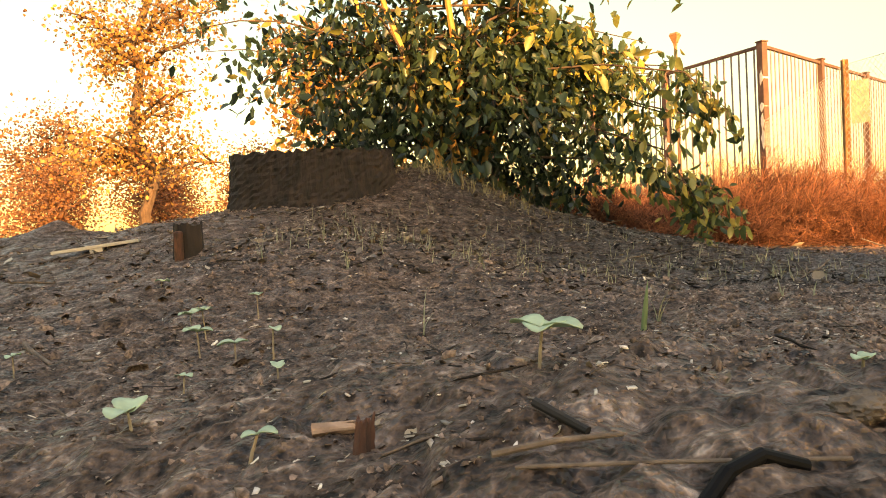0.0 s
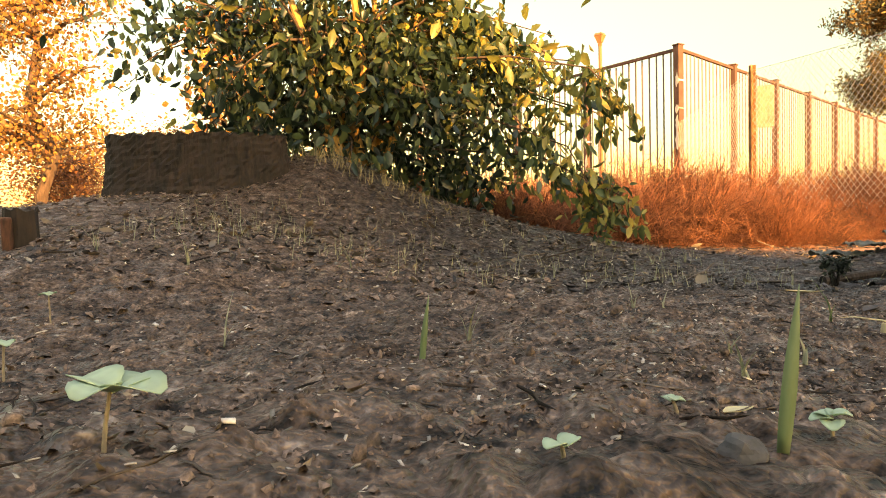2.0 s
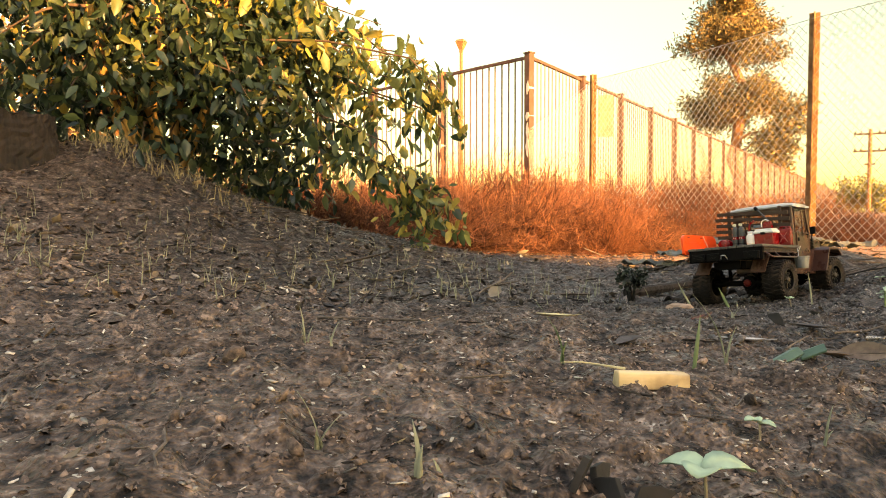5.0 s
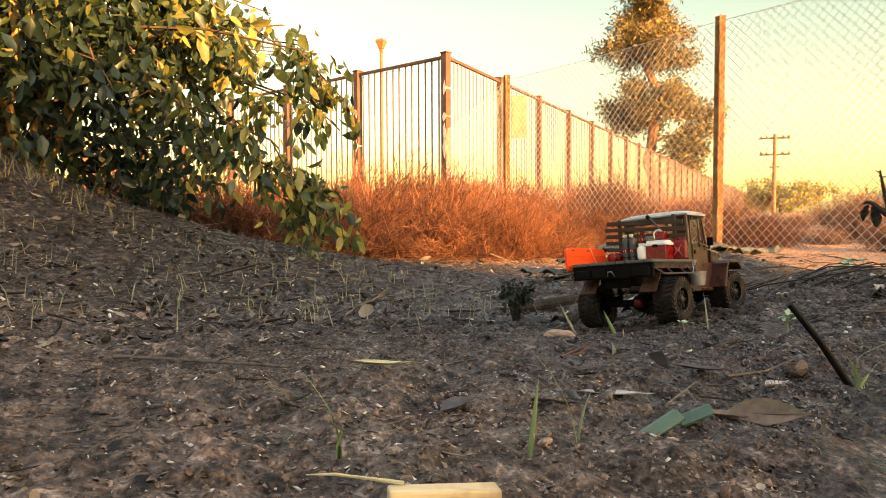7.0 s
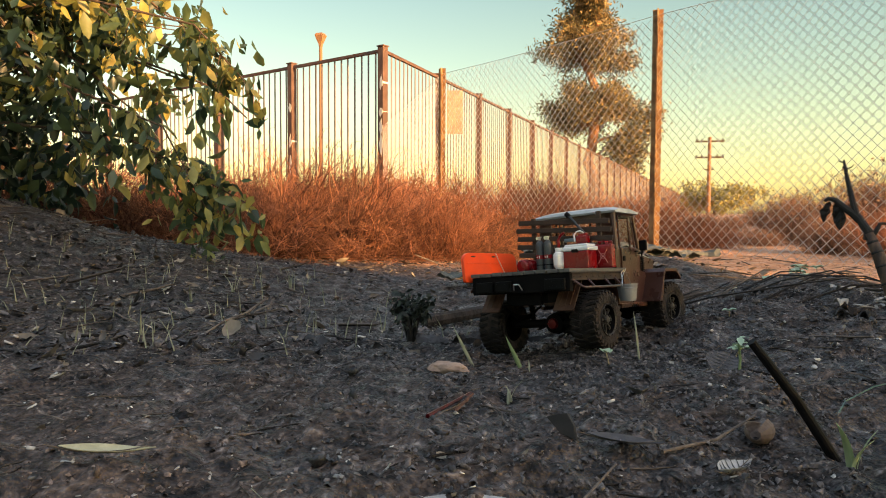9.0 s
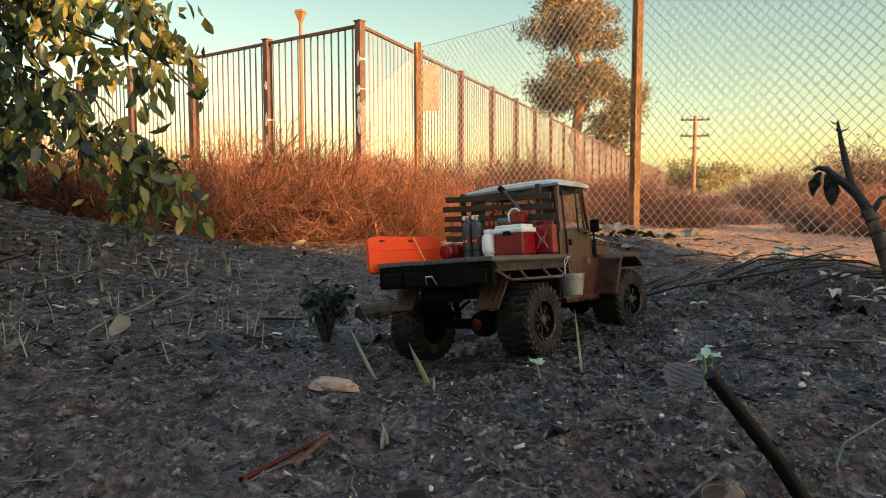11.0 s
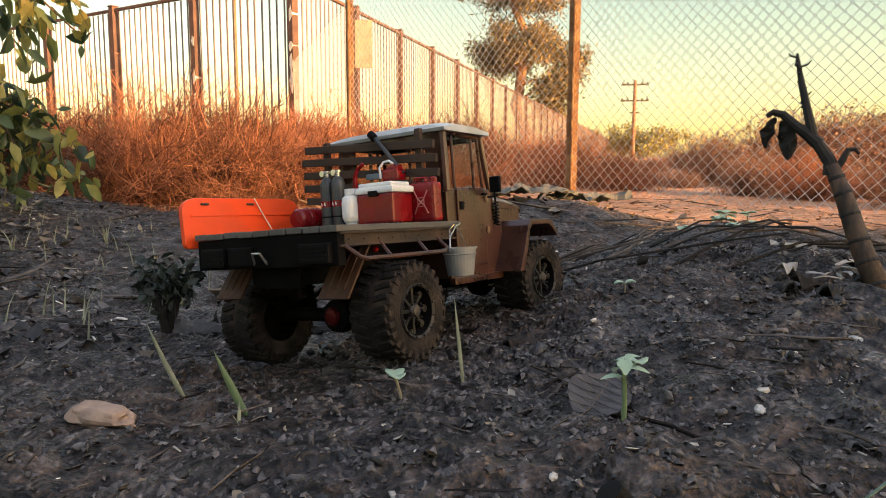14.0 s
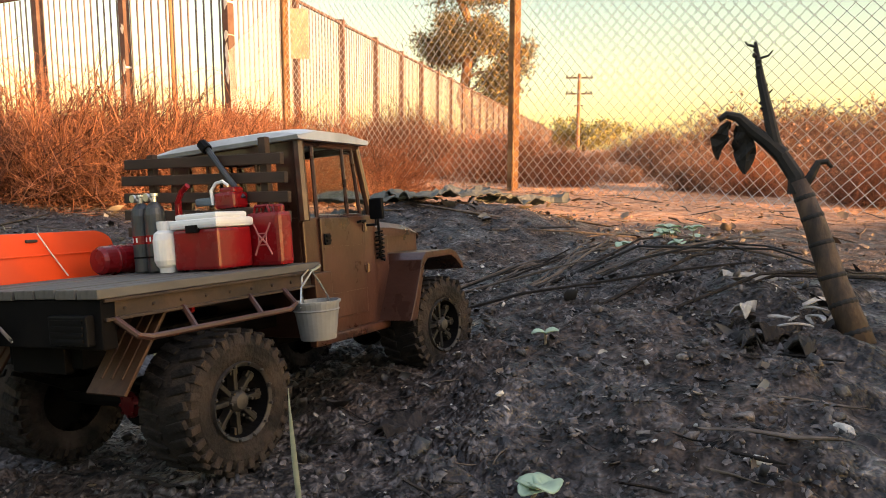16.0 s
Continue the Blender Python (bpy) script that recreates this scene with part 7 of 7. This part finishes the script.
for i, (x, y, a, l_) in enumerate(((2.6, 2.35, 10, 0.5), (2.65, 2.42, -15, 0.45), (2.55, 2.3, 25, 0.4), (2.75, 2.3, -30, 0.5), (2.9, 2.45, 5, 0.6), (3.1, 2.9, -20, 0.5), (3.0, 2.7, 12, 0.7), (2.45, 2.5, -5, 0.45), (2.7, 2.15, -40, 0.4), (2.5, 2.42, 40, 0.35), (2.35, 2.75, 15, 0.5), (2.2, 2.65, -25, 0.4), (2.85, 2.2, -10, 0.5), (2.3, 2.45, 70, 0.35))):
    c, s = math.cos(radians(a)), math.sin(radians(a))
    stick("brush_stem", [on(x + c * l_ * f, y + s * l_ * f + 0.02 * math.sin(3 * f + i), 0.008 + 0.012 * math.sin(3.14 * f)) for f in (-0.5, -0.2, 0.1, 0.4, 0.5)], 0.0036, M_TWIG, "thin dark dead stem lying across the mound", r1=0.0018, n=6)
rs = random.Random(19)
for i in range(34):
    x, y = 2.3 + rs.uniform(0, 0.75), 2.15 + rs.uniform(-0.2, 0.55)
    a, l_ = rs.gauss(-22, 22), rs.uniform(0.25, 0.6)
    c, s = math.cos(radians(a)), math.sin(radians(a))
    stick("brush_stem", [on(x + c * l_ * f, y + s * l_ * f + 0.03 * math.sin(3 * f + i), 0.006 + 0.02 * math.sin(3.14 * f)) for f in (-0.5, -0.2, 0.1, 0.4, 0.5)], 0.0026, (M_TWIG, M_STUMP, M_CANETOP)[i % 3], "thin dead stem lying across the mound", r1=0.0014, n=5)
wb = thing("wood_block", pose(1.066, 1.254, gz(1.066, 1.254) + 0.004, 6, 0, -12), "pale yellow sawn wood offcut on the soil", "wood block")
bm = prism(B(), [(-0.012, -0.004), (0.011, -0.004), (0.0095, 0.014), (-0.0085, 0.017)], -0.042, 0.04, 0.0018)
for v in bm.verts:
    v.co += Vector(noise.noise_vector(v.co * 70)) * 0.0022
    v.co.z *= 1 - 0.28 * max(0, v.co.x) / 0.04
part("block_body", bm, M_SAWN, wb)
part("splinter", tube(B(), [(-0.03, 0.005, 0.016), (-0.08, 0.014, 0.022), (-0.1, 0.02, 0.02)], 0.0016, 5, 0.0005), M_PALELEAF, wb)
st = thing("wood_stub", pose(-0.059, 0.472, gz(-0.059, 0.472) - 0.003, 0, 6, 20), "small reddish split stub standing in the soil", "stub")
part("stub_body", rough_round(B(), 0.0055, -0.003, 0.022, 28, 12, 0.35, 0.3, 9, 0.004, 0.1), M_REDWOOD, st)
lc = thing("split_log_chip", pose(-0.085, 0.507, gz(-0.085, 0.507) + 0.003, 0, 0, 12), "flat tan split of wood", "wood chip")
part("chip_body", rough_round(B(), 0.0042, -0.013, 0.013, 18, 31, 0.3, 0.2, 8, 0.01, 0.1), M_STONE, lc, at=pose(0, 0, 0.001, 0, 90))


def stone(x, y, s, seed, material, label, name="stone", rough=0.09):
    t = thing(name, pose(x, y, gz(x, y) + s[2] * 0.35, 0, 0, 40 * seed), label, "stone")
    bm = B()
    bmesh.ops.create_icosphere(bm, subdivisions=4 if rough > 0.2 else 3, radius=1)
    for v in bm.verts:
        k = 1 + 0.3 * noise.noise(v.co * 1.4 + Vector((seed * 3.1, 0, 0))) + rough * noise.noise(v.co * 4.5 + Vector((seed, 5, 0))) + rough * 0.7 * noise.noise(v.co * 9 + Vector((seed, 2, 7)))
        v.co = Vector((v.co.x * s[0], v.co.y * s[1], v.co.z * s[2])) * k
    part("stone_body", bm, material, t)
    return t


M_HUSK = mat("bleached_bark", (0.42, 0.4, 0.38), (0.22, 0.2, 0.19), 60, 0.7, 0.001, 200, stain=(0.1, 0.085, 0.08), sscale=40)
M_CLODBIG = mat("big_soil_lump", (0.07, 0.055, 0.045), (0.14, 0.11, 0.09), 60, 0.95, 0.004, 120)
stone(1.64, 2.04, (0.036, 0.016, 0.011), 3, M_STONE, "tan flat stone half sunk in the soil")
stone(0.418, 0.572, (0.014, 0.012, 0.011), 4, M_GREYSTONE, "dark rounded stone in the soil")
stone(0.222, 0.39, (0.017, 0.014, 0.009), 5, M_CLODBIG, "rough brown lump of soil", "soil_lump", 0.22)
for i, (x, y, s) in enumerate(((2.05, 1.72, 0.008), (2.268, 1.77, 0.009), (2.165, 1.773, 0.008), (2.08, 1.738, 0.006), (2.13, 1.98, 0.005), (1.595, 1.693, 0.004), (1.33, 1.709, 0.005), (2.066, 1.976, 0.004), (-0.28, 0.42, 0.008), (1.85, 1.72, 0.005))):
    stone(x, y, (s * 1.0, s * 0.5, s * 0.42), 10 + i, M_CHIP, "small pale pebble or husk", "pebble")
# black broken pieces and green scrap
for i, (x, y, a) in enumerate(((0.874, 1.004, 20), (0.895, 0.985, 80), (0.86, 1.02, -40), (0.88, 1.03, 130), (1.55, 1.62, 30))):
    t = thing("charred_bark", pose(x, y, gz(x, y) + 0.006, 25 * (-1) ** i, 20, a), "jagged piece of charred bark", "bark")
    bm = prism(B(), [(-0.02, -0.004), (-0.004, -0.008), (0.018, -0.003), (0.012, 0.004), (0.002, 0.012), (-0.01, 0.006)], -0.003, 0.003, 0.0008)
    part("bark_body", bm, M_CANETOP, t)
for i, (x, y, a, l_) in enumerate(((1.375, 1.398, 12, 0.055), (1.425, 1.402, -22, 0.035))):
    t = thing("green_scrap", pose(x, y, gz(x, y) + 0.005, 15, -6, a), "torn strip of green plastic", "plastic scrap")
    bm = prism(B(), [(-0.01, 0), (0.009, 0.002), (0.012, 0.006), (0.004, 0.009), (-0.011, 0.004)], -l_ / 2, l_ / 2, 0.001)
    for v in bm.verts:
        v.co.z += 0.006 * math.sin(v.co.x * 70)
        v.co.y *= 1 - 0.5 * abs(v.co.x / l_)
    part("scrap_body", bm, M_GREENSCRAP, t)
# rotten bark plates at the mound
for i, (x, y, l_, w, a, mm) in enumerate(((2.06, 2.02, 0.06, 0.02, 20, M_STUMP), (2.41, 1.9, 0.06, 0.016, -10, M_STUMP), (2.44, 1.95, 0.07, 0.009, 15, M_HUSK), (2.52, 2.0, 0.065, 0.01, -30, M_HUSK), (2.36, 1.9, 0.05, 0.014, 40, M_CANETOP), (1.9, 2.42, 0.1, 0.04, 10, M_STUMP), (1.98, 2.5, 0.09, 0.03, 50, M_GREYLEAF), (2.38, 1.86, 0.035, 0.014, 10, M_CANETOP), (1.83, 2.5, 0.07, 0.03, -20, M_GREYLEAF), (1.98, 2.36, 0.15, 0.03, -10, M_CANETOP), (2.13, 2.42, 0.14, 0.026, 20, M_STUMP), (2.28, 2.55, 0.2, 0.026, -5, M_STUMP), (2.55, 2.8, 0.24, 0.03, 5, M_STUMP))):
    t = thing("bark_plate", pose(x, y, gz(x, y) + 0.008, 0, 4, a), "curved plate of rotten bark on the soil", "bark")
    bm = B()
    rows = []
    for k in range(9):
        f = k / 8 - 0.5
        ww = w * (0.75 + 0.25 * math.cos(5 * f + i))
        rows.append([bm.verts.new((l_ * f, ww * math.sin(q), ww * (math.cos(q) - 0.6) + 0.004 * math.sin(9 * f + q * 3))) for q in (-1.2, -0.7, -0.2, 0.3, 0.8, 1.2)])
    for p, q in zip(rows, rows[1:]):
        for k in range(5):
            bm.faces.new((p[k], p[k + 1], q[k + 1], q[k]))
    e = bmesh.ops.extrude_face_region(bm, geom=list(bm.faces))
    bmesh.ops.translate(bm, vec=(0, 0, 0.0018), verts=[v for v in e["geom"] if isinstance(v, bmesh.types.BMVert)])
    part("plate_body", bm, mm, t)
rh = random.Random(29)
for i in range(9):
    x, y, a = rh.uniform(2.4, 2.5), rh.uniform(1.865, 1.925), rh.uniform(-70, 50)
    t = thing("torn_husk", pose(x, y, gz(x, y) + 0.004, rh.uniform(-25, 25), rh.uniform(-12, 12), a), "bleached torn strip of husk on the mulch", "husk")
    bm = B()
    rows, l_, w = [], rh.uniform(0.016, 0.04), rh.uniform(0.0018, 0.004)
    for k in range(8):
        f = k / 7 - 0.5
        rows.append([bm.verts.new((l_ * f, q * w * (1 - 1.5 * f * f) + 0.006 * math.sin(4 * f + i), 0.012 * (0.25 - f * f) + 0.3 * abs(q) * w)) for q in (-1, 0, 1)])
    for p, q in zip(rows, rows[1:]):
        for k in range(2):
            bm.faces.new((p[k], p[k + 1], q[k + 1], q[k]))
    e = bmesh.ops.extrude_face_region(bm, geom=list(bm.faces))
    bmesh.ops.translate(bm, vec=(0, 0, 0.0012), verts=[v for v in e["geom"] if isinstance(v, bmesh.types.BMVert)])
    part("husk_strip", bm, (M_HUSK, M_HUSK, M_CHIP)[i % 3], t)
# torn canvas on the berm
for i, (x, y, l_, w, a) in enumerate(((2.55, 3.58, 0.3, 0.16, -35), (2.7, 3.49, 0.32, 0.18, -15), (2.86, 3.4, 0.34, 0.17, -20), (3.05, 3.3, 0.34, 0.18, -8), (3.26, 3.22, 0.3, 0.14, -35))):
    t = thing("torn_canvas", pose(x, y, gz(x, y) + 0.01, 0, 0, a), "crumpled dirty grey canvas rag on the berm", "rag")
    bm = B()
    n, m_ = 26, 12
    vs = [[bm.verts.new((l_ * (p / n - 0.5), w * (q / m_ - 0.5) + 0.02 * noise.noise((p * 0.3, i, 1)), 0.042 * abs(noise.noise((p * 0.12 + 0.3, q * 0.22, i * 3.3))) + 0.012 * noise.noise((p * 0.55, q * 0.7, i)) + 0.012)) for q in range(m_ + 1)] for p in range(n + 1)]
    for p in range(n):
        for q in range(m_):
            bm.faces.new((vs[p][q], vs[p + 1][q], vs[p + 1][q + 1], vs[p][q + 1]))
    e = bmesh.ops.extrude_face_region(bm, geom=list(bm.faces))
    bmesh.ops.translate(bm, vec=(0, 0, -0.003), verts=[v for v in e["geom"] if isinstance(v, bmesh.types.BMVert)])
    part("cloth", bm, M_RAG, t)

# the cut cane with its blackened top
cx, cy = 2.462, 1.846
cane = thing("cut_cane", pose(cx, cy, gz(cx, cy) - 0.01), "leaning jointed cane with blackened forked top", "plant")


def cl(x, y, z):
    return Vector((x - cx, y - cy, z - gz(cx, cy) + 0.01))


pts = [Vector((0.002, -0.006, -0.01)), cl(2.471, 1.878, -0.142), cl(2.472, 1.904, -0.081), cl(2.47, 1.922, -0.042)]
stem = tube(B(), pts, 0.0145, 14, 0.009)
for f in (0.12, 0.25, 0.38, 0.55, 0.7, 0.86):
    k = f * 3
    i = min(2, int(k))
    c = pts[i].lerp(pts[i + 1], k - i)
    d = (pts[i + 1] - pts[i]).normalized()
    r = 0.0145 - 0.0055 * f
    part("cane_joint", lathe(B(), [(r * 0.97, -0.003), (r * 1.055, -0.0008), (r * 1.055, 0.0008), (r * 0.97, 0.003)], 14, Matrix.Translation(c) @ d.to_track_quat("Z", "Y").to_matrix().to_4x4()), M_CANETOP, cane, "dark raised joint")
part("cane_stem", stem, M_CANE, cane, "brown jointed stem", smooth=True)
top = pts[-1]
bm = tube(B(), [top + Vector((0, 0, -0.012)), top + Vector((0, 0.002, 0.004)), cl(2.464, 1.945, -0.006), cl(2.463, 1.952, 0.02), cl(2.465, 1.965, 0.06), cl(2.466, 1.971, 0.082), cl(2.468, 1.976, 0.1)], 0.0095, 9, 0.0016)
for s, z, ln in ((1, 0.095, 0.7), (-1, 0.082, 1.0), (-1, 0.046, 0.6), (1, 0.062, 0.35), (1, 0.03, 0.3)):
    b = cl(2.4655, 1.967 + (z - 0.065) * 0.25, z)
    tube(bm, [b, b + Vector((-s * 0.005, s * 0.009, 0.003)) * ln, b + Vector((-s * 0.006, s * 0.013, 0.008)) * ln], 0.0017, 5, 0.0007)
rk = random.Random(83)
for k in range(16):
    z = 0.002 + k * 0.006
    lathe(bm, [(0.0012, -0.003), (0.0056 - 0.0002 * k, -0.0005), (0.0012, 0.0025)], 7, Matrix.Translation(cl(2.4645, 1.954 + (z - 0.02) * 0.28, z) + Vector((rk.uniform(-0.0025, 0.0025), rk.uniform(-0.0025, 0.0025), 0))) @ Euler((rk.uniform(-0.6, 0.6), rk.uniform(-0.6, 0.6), 0)).to_matrix().to_4x4())
part("cane_tip", bm, M_CANETOP, cane, "blackened knobbly tip")
bm = tube(B(), [cl(2.466, 1.938, -0.016), cl(2.461, 1.95, -0.004), cl(2.452, 1.964, 0.009), cl(2.444, 1.975, 0.022), cl(2.436, 1.984, 0.025), cl(2.431, 1.989, 0.02)], 0.0085, 9, 0.003)
arm = part("cane_side_shoot", bm, M_CANETOP, cane, "blackened side shoot")
for k, (x, y, z, tl) in enumerate(((2.444, 1.976, 0.014, 78), (2.45, 1.968, 0.006, 88), (2.439, 1.981, 0.018, 70))):
    bm = B()
    rows = []
    for q in range(7):
        f = q / 6
        w = 0.011 * math.sin(math.pi * (0.08 + 0.88 * f))
        rows.append([bm.verts.new((0.042 * f + 0.003 * noise.noise((s * 2, q, k)), s * w * (1 + 0.5 * noise.noise((q, s * 3, k + 4))), 0.007 * noise.noise((q * 0.8, s * 2, k * 5)) + 0.6 * abs(s) * w)) for s in (-1, -0.5, 0, 0.5, 1)])
    for a, b in zip(rows, rows[1:]):
        for s in range(4):
            bm.faces.new((a[s], a[s + 1], b[s + 1], b[s]))
    part("wilted_leaf", bm, M_CANETOP, arm, "dark wilted leaf", at=Matrix.Translation(cl(x, y, z)) @ Euler((0, radians(tl), radians(40 * k))).to_matrix().to_4x4())
bm = tube(B(), [top + Vector((0, 0, -0.014)), cl(2.476, 1.912, -0.036), cl(2.482, 1.909, -0.023), cl(2.487, 1.903, -0.022), cl(2.49, 1.899, -0.028)], 0.0055, 8, 0.0018)
part("cane_fork", bm, M_CANETOP, cane, "short blackened fork")

# low dark weed behind the truck
dwx, dwy = 1.785, 2.51
dw = thing("dark_weed", pose(dwx, dwy, gz(dwx, dwy) - 0.005), "low dark weed with drooping leaves", "weed")
cents = []
for i in range(5):
    a = 1.3 * i
    bm = B()
    p = limb(bm, (0, 0, 0), (0.03 * math.cos(a), 0.03 * math.sin(a), 0.085 + 0.006 * (i % 3)), 0.006 + 0.002 * (i % 2), 0.003, 0.01, 60 + i, 4)
    part("stem", bm, M_CANETOP, dw, "dark stem")
    cents += p[3:]
leaf_cloud("weed_leaves", cents, 420, 0.017, dw, M_GREENLEAFDARK, 0.012, 5, 0.6)
